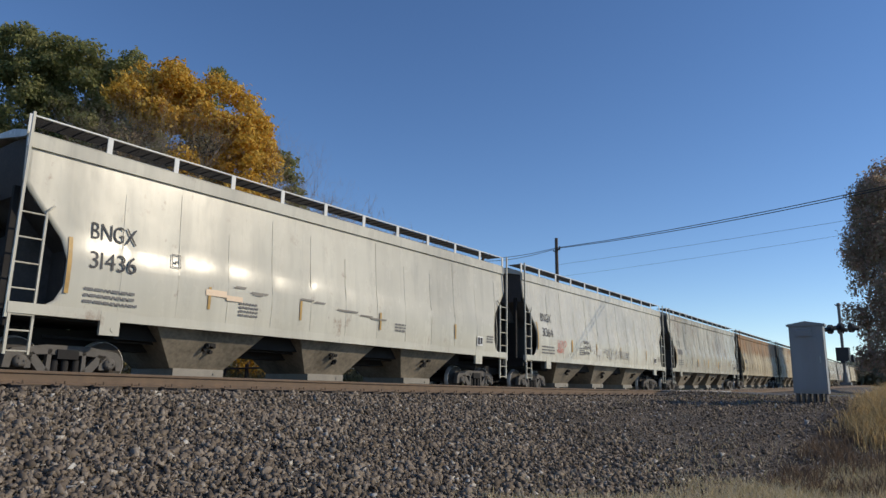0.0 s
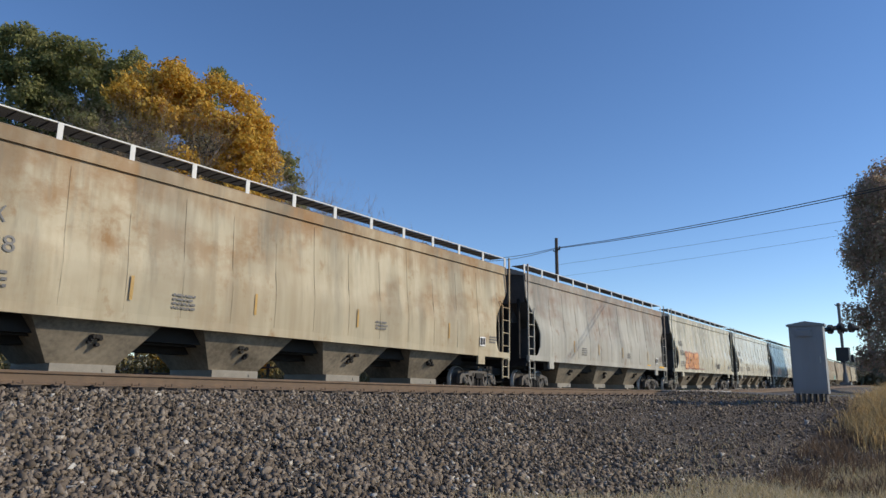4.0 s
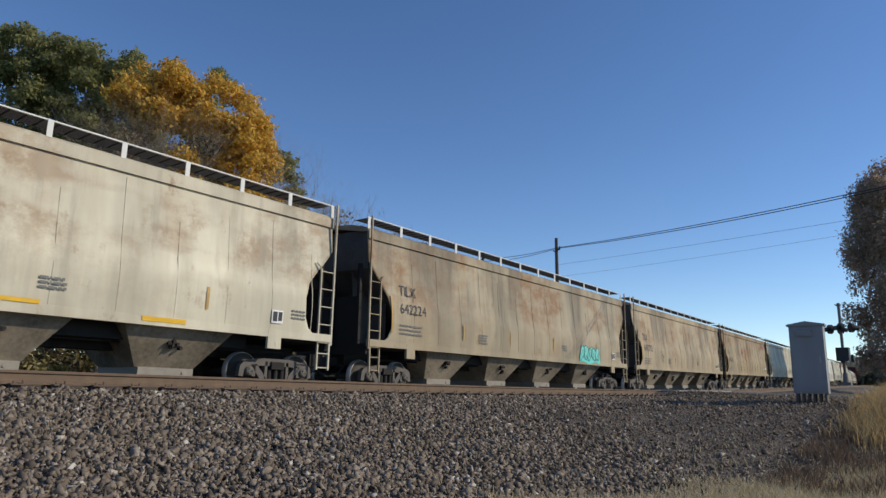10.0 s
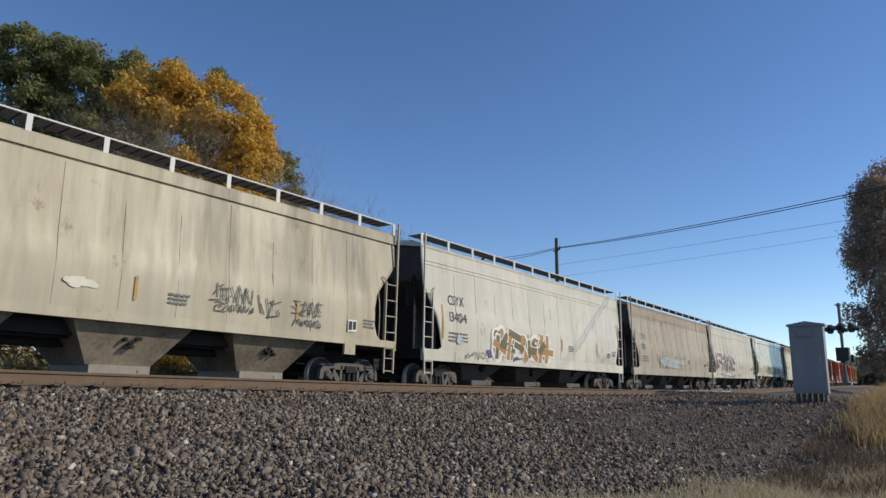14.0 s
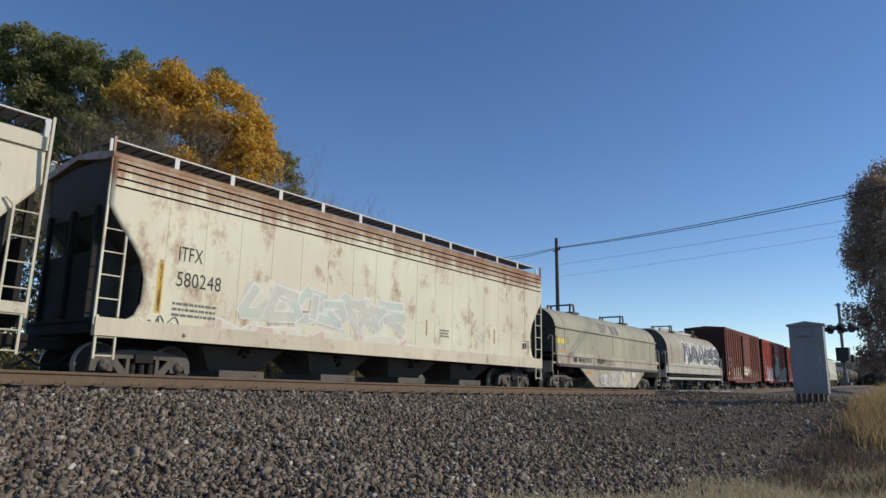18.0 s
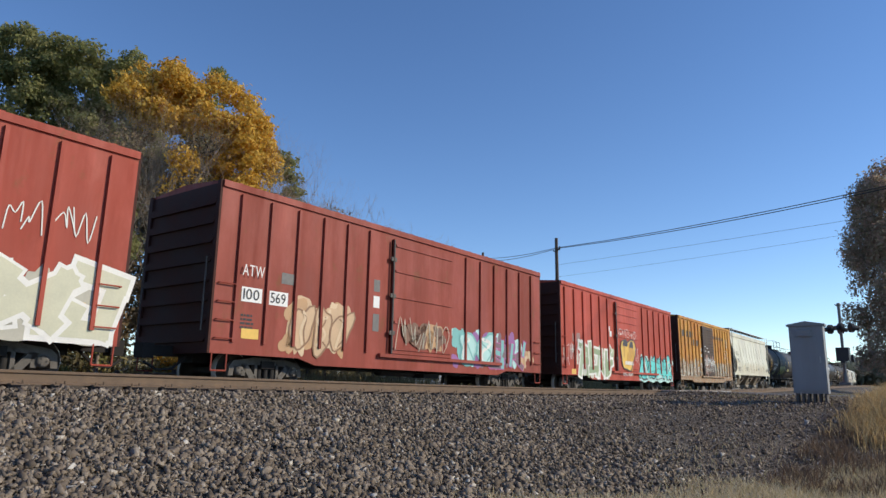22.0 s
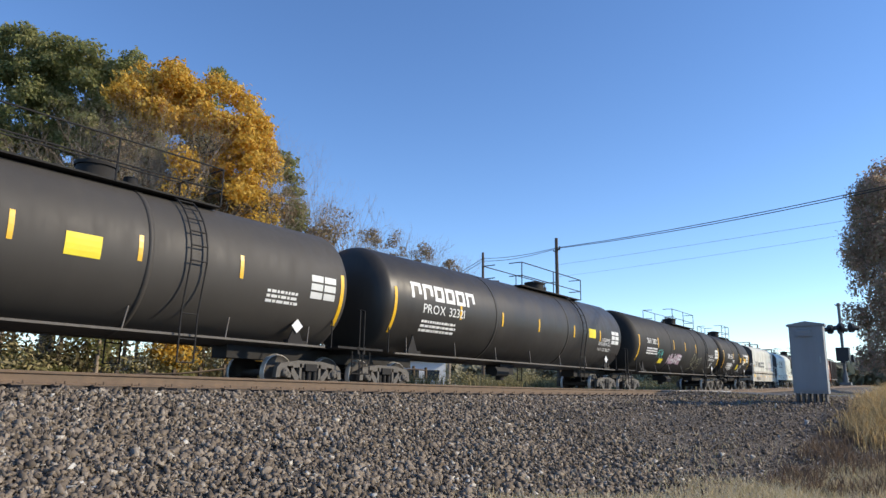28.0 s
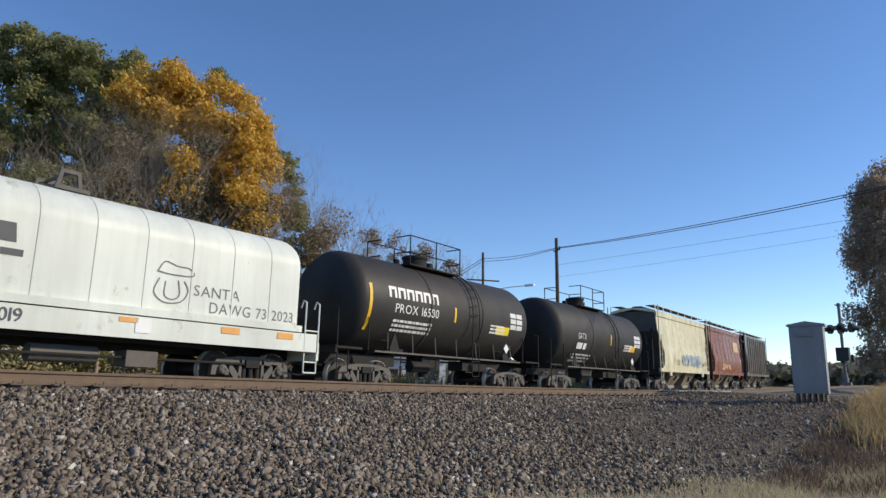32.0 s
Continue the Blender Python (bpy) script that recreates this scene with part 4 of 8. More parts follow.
part("lamp_head", Build().prism([(-0.14, 0.36), (-0.2, 0.44), (-0.1, 0.54), (0.1, 0.54), (0.2, 0.44), (0.14, 0.36)], "y", -4.5, -3.6).moved(dx=1.5), WHITE, lp, "pale grey lamp head")


def wire(a, b, sag, r, n=24):
    w = Build()
    a, b = Vector(a), Vector(b)
    pts = [a.lerp(b, k / n) - Vector((0, 0, 4 * sag * (k / n) * (1 - k / n))) for k in range(n + 1)]
    w.tube(pts, r, 5)
    ob = thing("overhead_wire", "black overhead wire strung between the poles", "overhead wire", group="overhead wires", data=w.mesh("overhead_wire"))
    ob.data.materials.append(SIGBLACK)


A, B, C = (Vector((x, y, h)) for x, y, h in POLES)
D = Vector((66.0, 45.0, 12.0))
wire(A - Vector((0, 0, 0.67)), C - Vector((0.3, 0, 0.2)), 0.6, 0.022)
wire(A - Vector((0, 0, 0.72)), C - Vector((-0.3, 0, 0.04)), 0.70, 0.022)
wire(B - Vector((0, 0, 0.55)), A - Vector((0, 0, 0.67)), 0.2, 0.022)
wire(B - Vector((0, 0, 0.80)), A - Vector((0, 0, 0.72)), 0.25, 0.022)
wire(D - Vector((0, 0, 2.2)), B - Vector((0, 0, 0.55)), 0.3, 0.024)
wire(D - Vector((0, 0, 2.8)), B - Vector((0, 0, 0.80)), 0.3, 0.024)
wire(A - Vector((0, 0, 1.87)), C - Vector((0, 0, 2.2)), 0.15, 0.008)
wire(A - Vector((0, 0, 2.7)), C - Vector((0, 0, 2.5)), 0.25, 0.006)

# ---- white shed and a paling fence beyond the tracks ----
SHED = plain("white_siding", (0.66, 0.68, 0.70), 0.6, 0.0, 0.08, 1.5)
GLASS = plain("dark_window_glass", (0.03, 0.04, 0.05), 0.1, 0.0, 0.1, 1.0)
sh = thing("white_shed", "long low white-sided building with a row of dark windows", "building", pose(46.5, 30.5, -1.0, 0, 0, -38))
part("wall", Build().box(-7, 7, -2.5, 2.5, 0, 2.9), SHED, sh)
part("roof", Build().prism([(-2.9, 2.9), (0, 4.0), (2.9, 2.9)], "x", -7.3, 7.3), GALV, sh, "pale metal roof")
for k in range(7):
    w = part("window", Build().box(-6.2 + k * 1.9, -5.0 + k * 1.9, -2.53, -2.49, 1.2, 2.1), GLASS, sh)
fence = thing("paling_fence", "weathered timber fence of posts and two rails", "fence", pose(0, 0, 0))
for k in range(22):
    s = 6 + 1.0 * k
    x, y = s, 6.6 + line(s)[0]
    z = float(ground_z(x, y))
    part("post", Build().box(x - 0.05, x + 0.05, y - 0.05, y + 0.05, z - 0.2, z + 1.15), POLE, fence)
for hh in (0.55, 1.0):
    rb = Build()
    for k in range(21):
        s = 6 + 1.0 * k
        a = Vector((s, 6.55 + line(s)[0], float(ground_z(s, 6.6 + line(s)[0])) + hh))
        c = Vector((s + 1, 6.55 + line(s + 1)[0], float(ground_z(s + 1, 6.6 + line(s + 1)[0])) + hh))
        rb.rod(a, c, 0.035, 5)
    part("rail", rb, POLE, fence)
# ---- trucks, couplers and other running gear ----
WHEEL_R, AXLE = 0.457, 0.86


def wheelset():
    b = Build()
    prof = [(-0.86, 0.0), (-0.86, 0.17), (-0.80, 0.19), (-0.765, 0.22), (-0.76, 0.39), (-0.79, 0.43), (-0.79, 0.442), (-0.785, WHEEL_R - 0.003), (-0.70, WHEEL_R), (-0.665, WHEEL_R + 0.024),
            (-0.65, WHEEL_R + 0.02), (-0.66, 0.40), (-0.70, 0.30), (-0.70, 0.13), (-0.62, 0.09), (0.0, 0.085)]
    prof += [(-d, r) for d, r in prof[-2::-1]]
    b.turned(prof, "y", 28)
    for side in (-1, 1):
        b.turned([(side * 1.0, 0.09), (side * 0.86, 0.09)], "y", 12)
    return b


def bearing_cap(side):
    b = Build()
    b.turned([(side * 1.13, 0.0), (side * 1.13, 0.07), (side * 1.11, 0.115), (side * 0.97, 0.115)][::side], "y", 16)
    for i in range(3):
        a = 2 * math.pi * i / 3
        x, z = 0.062 * math.cos(a), 0.062 * math.sin(a)
        b.rod((x, side * 1.11, z), (x, side * 1.15, z), 0.02, 6)
    return b


def side_frame(side):
    """Cast side frame: arched top member, two windows, sloping bottom member, pedestal jaws."""
    b = Build()
    y0, y1 = side * 0.93, side * 1.07
    top = [(-1.13, 0.33), (-1.10, 0.58), (-0.99, 0.69), (-0.78, 0.72), (-0.4, 0.78), (0.4, 0.78), (0.78, 0.72), (0.99, 0.69), (1.10, 0.58), (1.13, 0.33)]
    low = [(-1.0, 0.33), (-0.97, 0.50), (-0.91, 0.56), (-0.76, 0.57), (-0.38, 0.60), (0.38, 0.60), (0.76, 0.57), (0.91, 0.56), (0.97, 0.50), (1.0, 0.33)]
    n = len(top)
    v = [(x, y, z) for y in (y0, y1) for row in (top, low) for x, z in row]
    f = []
    for i in range(n - 1):
        f += [(i, i + 1, n + i + 1, n + i), (2 * n + i, 3 * n + i, 3 * n + i + 1, 2 * n + i + 1), (i, 2 * n + i, 2 * n + i + 1, i + 1), (n + i, n + i + 1, 3 * n + i + 1, 3 * n + i)]
    f += [(0, n, 3 * n, 2 * n), (n - 1, 3 * n - 1, 4 * n - 1, 2 * n - 1)]
    if side > 0:
        f = [q[::-1] for q in f]
    b.add(v, f)
    for s in (-1, 1):
        b.prism([(s * 0.38, 0.12), (s * 0.76, 0.58), (s * 0.62, 0.64), (s * 0.27, 0.24)], "y", y0, y1)
        b.prism([(s * 0.29, 0.20), (s * 0.38, 0.20), (s * 0.36, 0.70), (s * 0.29, 0.70)], "y", y0, y1)
        b.prism([(s * 0.64, 0.33), (s * 0.75, 0.33), (s * 0.78, 0.62), (s * 0.64, 0.62)], "y", y0, y1)
    b.box(-0.42, 0.42, min(y0, y1), max(y0, y1), 0.12, 0.24)
    return b


def springs(side):
    b = Build()
    for x in (0.0,):
        for y in (side * 1.0,):
            prof = []
            for k in range(9):
                prof += [(k * 0.03, 0.062), (k * 0.03 + 0.018, 0.075)]
            n, base = 10, len(b.v)
            v = [(x + r * math.cos(2 * math.pi * i / n), y + r * math.sin(2 * math.pi * i / n), 0.25 + d) for d, r in prof for i in range(n)]
            f = [(j * n + i, j * n + (i + 1) % n, (j + 1) * n + (i + 1) % n, (j + 1) * n + i) for j in range(len(prof) - 1) for i in range(n)]
            b.add(v, f, True)
    return b


MESH = {"wheelset": wheelset().mesh("wheelset"), "cap_n": bearing_cap(-1).mesh("bearing_cap"), "cap_f": bearing_cap(1).mesh("bearing_cap"),
        "frame_n": side_frame(-1).mesh("side_frame"), "frame_f": side_frame(1).mesh("side_frame"), "springs_n": springs(-1).mesh("spring"),
        "bolster": Build().box(-0.2, 0.2, -1.12, 1.12, 0.52, 0.70).box(-0.3, 0.3, -0.45, 0.45, 0.62, 0.82).box(-0.75, -0.63, -0.8, 0.8, 0.40, 0.50).box(0.63, 0.75, -0.8, 0.8, 0.40, 0.50)
        .rod((-0.6, -0.6, 0.42), (0.6, -0.6, 0.42), 0.03).mesh("truck")}


def add_truck(car, x, base):
    """A two-axle truck under a car: bolster, frames, springs, wheelsets that turn."""
    t = part("truck", MESH["bolster"], DARK, car, "grimy cast steel two-axle truck")
    t.location = (x, 0, 0)
    part("side_frame", MESH["frame_n"], IRON, t)
    part("side_frame", MESH["frame_f"], IRON, t)
    for sx in (-0.2, 0.0, 0.2):
        part("spring", MESH["springs_n"], DARK, t).location = (sx, 0, 0)
    for s in (-1, 1):
        w = part("wheelset", MESH["wheelset"], WHEEL, t, "steel wheels with bright treads")
        if len(w.data.materials) == 1:
            w.data.materials.append(TREAD)
            for p in w.data.polygons:
                c = p.center
                if 0.443 < math.hypot(c.x, c.z) and abs(c.y) < 0.8:
                    p.material_index = 1
        w.location = (s * base / 2, 0, WHEEL_R)
        c = part("bearing_cap", MESH["cap_n"], IRON, t)
        c.location = (s * base / 2, 0, WHEEL_R)
    return t


def coupler(x, way):
    b = Build()
    b.box(min(x, x + way * 0.75), max(x, x + way * 0.75), -0.09, 0.09, 0.74, 0.98)
    e = x + way * 0.75
    b.box(min(e, e + way * 0.28), max(e, e + way * 0.28), -0.2, 0.16, 0.68, 1.02)
    b.tube([(x, -0.35, 0.75), (x + way * 0.35, -0.35, 0.45), (x + way * 0.7, -0.3, 0.42), (x + way * 0.98, -0.2, 0.6)], 0.03)
    return b


def ladder(x0, x1, y, z0, z1, n, top0=None, r=0.016):
    b = Build()
    b.box(x0 - 0.024, x0 + 0.024, y - 0.02, y + 0.03, z0, top0 or z1)
    b.box(x1 - 0.02, x1 + 0.02, y - 0.02, y + 0.03, z0, z1)
    for i in range(n):
        z = z0 + 0.06 + (z1 - z0 - 0.12) * i / (n - 1)
        b.rod((x0, y, z), (x1, y, z), r, 6)
    return b


# ---- covered hoppers ----
EAVE = 4.70


BULGE_Z = [1.2, 2.1, 2.4, 2.65, 2.8, 2.95, 4.7]
BULGE_SLOPE = [-0.09, 0.0, 0.08, 0.21, 0.17, 0.08, 0.07]


def skin_hopper(z):
    """Half width of a bulged side: widest at mid height, with a turn above it."""
    w, a = 1.555, 2.1
    n = 12
    for k in range(n):
        m = a + (z - a) * (k + 0.5) / n
        w -= float(np.interp(m, BULGE_Z, BULGE_SLOPE)) * (z - a) / n
    return w


def skin_flat(z):
    return 1.55


def hopper_side(L, side, low, cut, flat):
    """One side sheet, bulged, with the rounded cut at each end."""
    skin = skin_flat if flat else skin_hopper
    inset = [(low, 0.62 * cut), (low + 0.12, 0.80 * cut), (low + 0.4, 0.92 * cut), (low + 0.9, 0.93 * cut), (low + 1.3, 0.80 * cut), (low + 1.6, 0.58 * cut), (low + 1.85, 0.36 * cut),
             (low + 2.1, 0.16 * cut), (low + 2.3, 0.03), (EAVE - 0.4, 0.03), (EAVE, 0.03)]
    if 1.3 < low < 1.36 and not flat:
        inset = [(low, 0.72 * cut), (low + 0.1, 0.95 * cut), (low + 0.6, 0.80 * cut), (low + 1.1, 0.62 * cut), (low + 1.5, 0.42 * cut), (low + 1.8, 0.22 * cut), (low + 2.05, 0.05), (EAVE - 0.4, 0.03), (EAVE, 0.03)]
    zs = sorted({z for z, d in inset} | ({2.2, 2.4, 2.55, 2.68, 2.8, 2.95} if not flat else set()))
    inset = [(z, float(np.interp(z, [p for p, d in inset], [d for p, d in inset]))) for z in zs]
    pitch = 1.28
    cols = 10 * int(round(L / pitch))
    v, f = [], []
    for y_in in (0.0, 0.03):
        for z, d in inset:
            for c in range(cols + 1):
                x = -L / 2 + d + (L - 2 * d) * c / cols
                low_part = min(max((EAVE - 0.6 - z) / 1.2, 0), 1)
                pillow = 0.0 if flat else 0.022 * (1 - (2 * ((x / pitch) % 1.0) - 1) ** 2) * low_part
                bay = math.floor(x / pitch)
                sag = 0.0 if flat else 0.05 * math.sin(bay * 2.4 + 0.7) * low_part
                v.append((x, side * (skin(z + sag) - y_in + pillow), z))
    n, r = cols + 1, len(inset)
    for j in range(r - 1):
        for c in range(cols):
            a = j * n + c
            q = (a, a + 1, a + n + 1, a + n)
            p = tuple(i + n * r for i in q)
            f += [q, p[::-1]]
    o = n * r
    for j in range(r - 1):
        for c, w in ((0, 1), (cols, 0)):
            a, d = j * n + c, (j + 1) * n + c
            f.append((a, d, d + o, a + o) if w else (a, a + o, d + o, d))
    b = Build()
    if side > 0:
        f = [q[::-1] for q in f]
    b.add(v, f, True)
    return b


def hopper_parts(kind):
    """Meshes of a covered hopper of a kind, as rows of (name, build, colour slot, label)."""
    K = {"three": (16.85, 3, 1.46, 1.0, False), "four": (19.45, 4, 1.46, 1.05, False), "belly": (16.4, 3, 1.34, 1.0, False),
         "slab": (17.95, 4, 1.34, 1.0, True), "two": (11.2, 2, 1.40, 0.9, True), "short": (11.2, 2, 1.40, 0.8, False)}[kind]
    L, bays, low, cut, flat = K
    skin = skin_flat if flat else skin_hopper
    out = []
    for side in (-1, 1):
        out.append(("side_sheet", hopper_side(L, side, low, cut, flat), "paint", ""))
    seam_list = []
    pitch = 1.28 if not flat else 0.95
    n = int((L - 2.4) / pitch)
    for i in range(n + 1):
        x = (i - n // 2) * pitch if not flat else -n * pitch / 2 + i * pitch
        w = 0.008 if not flat or kind == "slab" else 0.05
        d = 0.006 if not flat or kind == "slab" else 0.07
        v, f = [], []
        rise = 0.0 if flat else 0.004
        hi = (EAVE - low) * (0.76 + 0.12 * math.sin(i * 2.3)) if not flat else EAVE - low - 0.15
        zs = [low + 0.03 + hi * k / 6 for k in range(7)]
        for z in zs:
            v += [(x - w, -skin(z) + 0.01, z), (x - w, -skin(z) - d - rise, z), (x + w, -skin(z) - d - rise, z), (x + w, -skin(z) + 0.01, z)]
        for k in range(6):
            for q in range(3):
                f.append((4 * k + q, 4 * k + q + 1, 4 * k + q + 5, 4 * k + q + 4)[::-1])
        seam_list.append(Build().add(v, f))
    for sb in seam_list:
        out.append(("seam" if not flat or kind == "slab" else "side_post", sb, "paint", ""))
    if kind == "belly":
        for side in (-1, 1):
            for z in (4.08, 4.20):
                y = skin(z)
                out.append(("top_bead", Build().prism([(side * (y - 0.01), z - 0.025), (side * (y + 0.025), z), (side * (y - 0.01), z + 0.025)], "x", -L / 2 + 0.05, L / 2 - 0.05), "paint", ""))
    if not flat and kind != "belly":
        for side in (-1, 1):
            ye = skin(EAVE)
            out.append(("top_chord", Build().prism([(side * (ye - 0.02), EAVE - 0.02), (side * (ye + 0.078), EAVE - 0.02), (side * (ye + 0.08), EAVE - 0.28), (side * (ye + 0.02), EAVE - 0.28)], "x", -L / 2 + 0.02, L / 2 - 0.02), "paint", ""))
    roof = Build()
    we = 1.36 if not flat else 1.57
    arc = [(-we + 0.01, EAVE - 0.06), (-we, EAVE + 0.02), (-we + 0.1, EAVE + 0.07), (-0.7, EAVE + 0.2), (0, EAVE + 0.25), (0.7, EAVE + 0.2), (we - 0.1, EAVE + 0.07), (we, EAVE + 0.02), (we - 0.01, EAVE - 0.06),
           (1.2, EAVE - 0.06), (0, EAVE + 0.15), (-1.2, EAVE - 0.06)]
    roof.prism(arc, "x", -L / 2, L / 2)
    out.append(("roof", roof, "paint", ""))
    # trough coloured black for the shade it stands in
    out.append(("hatch_trough", Build().prism([(-0.34, EAVE + 0.15), (-0.34, EAVE + 0.36), (-0.25, EAVE + 0.42), (0.25, EAVE + 0.42), (0.34, EAVE + 0.36), (0.34, EAVE + 0.15)], "x", -L / 2 + 0.9, L / 2 - 0.9), "dark", ""))
    # walkways along both roof edges
    rail_z = EAVE + 0.37
    for side in (-1, 1):
        wb = Build()
        ya, yb = side * 1.32, side * 0.74
        wb.box(-L / 2 + 0.02, L / 2 - 0.02, min(ya, ya - side * 0.03), max(ya, ya - side * 0.03), rail_z - 0.012, rail_z + 0.016)
        out.append(("walkway_edge", wb, "pale", ""))
        # grating coloured black in place of shade on its underside
        wb = Build()
        for k in range(8):
            y = yb + (ya - yb) * k / 8.5
            wb.box(-L / 2 + 0.1, L / 2 - 0.1, y - 0.013, y + 0.013, rail_z - 0.018, rail_z)
        for k in range(int(L / 0.3)):
            x = -L / 2 + 0.15 + k * 0.3
            wb.box(x - 0.012, x + 0.012, min(ya, yb) + 0.04, max(ya, yb) - 0.04, rail_z - 0.028, rail_z - 0.004)
        out.append(("running_board", wb, "dark", "roof walkway grating, coloured dark for its unlit underside"))
        nb = int(L / 1.45)
        for k in range(nb + 1):
            x = -L / 2 + 0.06 + (L - 0.12) * k / nb
            if 0 < k < nb or True:
                out.append(("walkway_bracket", (x, side), "bracket", ""))
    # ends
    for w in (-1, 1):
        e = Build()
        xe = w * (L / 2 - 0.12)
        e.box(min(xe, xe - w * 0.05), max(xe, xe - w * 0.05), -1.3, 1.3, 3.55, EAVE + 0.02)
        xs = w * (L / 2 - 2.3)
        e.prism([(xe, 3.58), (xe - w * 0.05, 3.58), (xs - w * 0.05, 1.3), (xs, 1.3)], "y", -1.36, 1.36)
        # the dark end colour carries the shade of the unlit end
        out.append(("end_sheet", e, "end", "end slope sheet in grimy, shade-darkened paint"))
        # added plate: blocks the sky behind the end cut so it stays dark
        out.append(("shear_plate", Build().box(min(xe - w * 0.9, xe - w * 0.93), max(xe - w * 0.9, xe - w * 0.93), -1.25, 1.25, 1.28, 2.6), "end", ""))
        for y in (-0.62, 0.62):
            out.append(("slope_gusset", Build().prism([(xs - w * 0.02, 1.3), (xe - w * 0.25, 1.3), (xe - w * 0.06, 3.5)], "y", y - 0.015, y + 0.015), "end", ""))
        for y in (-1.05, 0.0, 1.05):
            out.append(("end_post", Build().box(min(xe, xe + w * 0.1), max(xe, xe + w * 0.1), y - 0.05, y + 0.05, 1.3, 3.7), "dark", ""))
        # added black plate that closes the open end like deep shade
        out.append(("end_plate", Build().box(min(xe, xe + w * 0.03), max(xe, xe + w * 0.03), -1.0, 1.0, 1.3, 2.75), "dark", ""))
        out.append(("brake_cylinder", Build().rod((w * (L / 2 - 0.75), 0.2, 2.4), (w * (L / 2 - 0.75), 0.9, 2.4), 0.16, 10), "dark", ""))
        p = Build()
        p.box(w * (L / 2 - 0.5) - 0.25, w * (L / 2 - 0.5) + 0.25, -0.35, -0.05, 2.0, 2.7)
        out.append(("brake_box", p, "dark", ""))
        d = Build()
        d.box(min(w * (L / 2 - 2.2), w * L / 2), max(w * (L / 2 - 2.2), w * L / 2), -1.4, 1.4, 1.24, 1.30)
        d.box(w * (L / 2 - 0.06) - 0.06, w * (L / 2 - 0.06) + 0.06, -1.4, 1.4, 1.06, 1.36)
        out.append(("end_platform", d, "dark", ""))
        for side in (-1, 1):
            y = side * 1.52
            lb = ladder(w * (L / 2 - 0.02), w * (L / 2 - 0.48), y, 1.2, 3.2, 5, rail_z)
            lb.tube([(w * (L / 2 - 0.48), y, 3.18), (w * (L / 2 - 0.52), y, 3.26), (w * (L / 2 - 0.62), y + (0.04 if side < 0 else -0.04), 3.36)], 0.022)
            out.append(("ladder", lb, "paint", "steel end ladder"))
            st = ladder(w * (L / 2 - 0.08), w * (L / 2 - 0.48), y, 0.55, 1.4, 3)
            out.append(("sill_step", st, "paint", ""))
            j = Build()
            xj = w * (L / 2 - 1.9)
            j.box(xj - 0.2, xj + 0.2, y - 0.04, y + 0.04, 1.0, low)
            j.rod((xj + 0.06, y - 0.05, 1.12), (xj + 0.06, y + 0.05, 1.12), 0.05, 8)
            out.append(("jacking_pad", j, "paint", ""))
        out.append(("coupler", coupler(w * (L / 2 - 0.3), w), "dark", ""))
    depth = 0.18 if kind in ("three", "four", "two", "short") else 0.34
    for side in (-1, 1):
        s = Build()
        y = side * (skin(low) + 0.02)
        s.box(-L / 2 + 0.03, L / 2 - 0.03, min(y, y - side * 0.14), max(y, y - side * 0.14), low - depth, low + 0.02)
        out.append(("side_sill", s, "sill", "pale side sill"))
    c = Build()
    c.box(-L / 2 + 0.3, L / 2 - 0.3, -0.32, 0.32, 0.78, 1.14)
    c.rod((-L / 2 + 1, -0.75, 0.95), (L / 2 - 1, -0.75, 0.95), 0.03)
    out.append(("centre_sill", c, "dark", ""))
    # added black box that fills the gaps between bays as shade
    out.append(("slope_sheet", Build().box(-L / 2 + 2.3, L / 2 - 2.3, -0.98, 0.98, 0.98, low - 0.02), "dark", "added dark box in place of shade between the bays"))
    # hopper bays
    span = L - 2 * 2.45
    for i in range(bays):
        xc = -span / 2 + span * (i + 0.5) / bays
        wt, wb_, z1, z0 = span / bays * 0.372, 0.70, low - 0.1, 0.44
        yt, yb = 1.42, 0.8
        if kind in ("belly", "slab"):
            wt, yt, yb, z1 = span / bays * 0.46, 1.15, 0.5, low - 0.05
        v = [(xc - wt, -yt, z1), (xc + wt, -yt, z1), (xc + wt, yt, z1), (xc - wt, yt, z1), (xc - wb_, -yb, z0), (xc + wb_, -yb, z0), (xc + wb_, yb, z0), (xc - wb_, yb, z0)]
        bay = Build().add(v, [(0, 4, 5, 1), (1, 5, 6, 2), (2, 6, 7, 3), (3, 7, 4, 0), (4, 7, 6, 5), (0, 1, 2, 3)])
        # bay colour holds both dust and some of the body's shade
        out.append(("hopper_bay", bay, "bay", "dusty tapering discharge bay, darkened for shade"))
        g = Build().box(xc - 0.66, xc + 0.66, -0.88, 0.88, 0.27, 0.44).box(xc - 0.72, xc - 0.5, -1.0, 1.0, 0.2, 0.27).rod((xc + 0.4, -0.9, 0.34), (xc + 0.4, 0.9, 0.34), 0.035)
        out.append(("outlet_gate", g, "gate", "pale outlet gate"))
        h = Build()
        rnd = random.Random(i)
        zc = (z1 + z0) / 2 - 0.02
        yc = -(yt + yb) / 2 - 0.02
        for k in range(7):
            dx, dz = rnd.uniform(-0.17, 0.17), rnd.uniform(-0.13, 0.13)
            h.rod((xc + dx, yc - dz * 0.67 + 0.06, zc + dz), (xc + dx + rnd.uniform(-0.05, 0.05), yc - dz * 0.67 - 0.06, zc + dz), 0.045, 6)
        out.append(("gate_lock", h, "dark", ""))
    return L, out, skin if flat else (lambda z: skin_hopper(z) + 0.033)


PROTO = {}
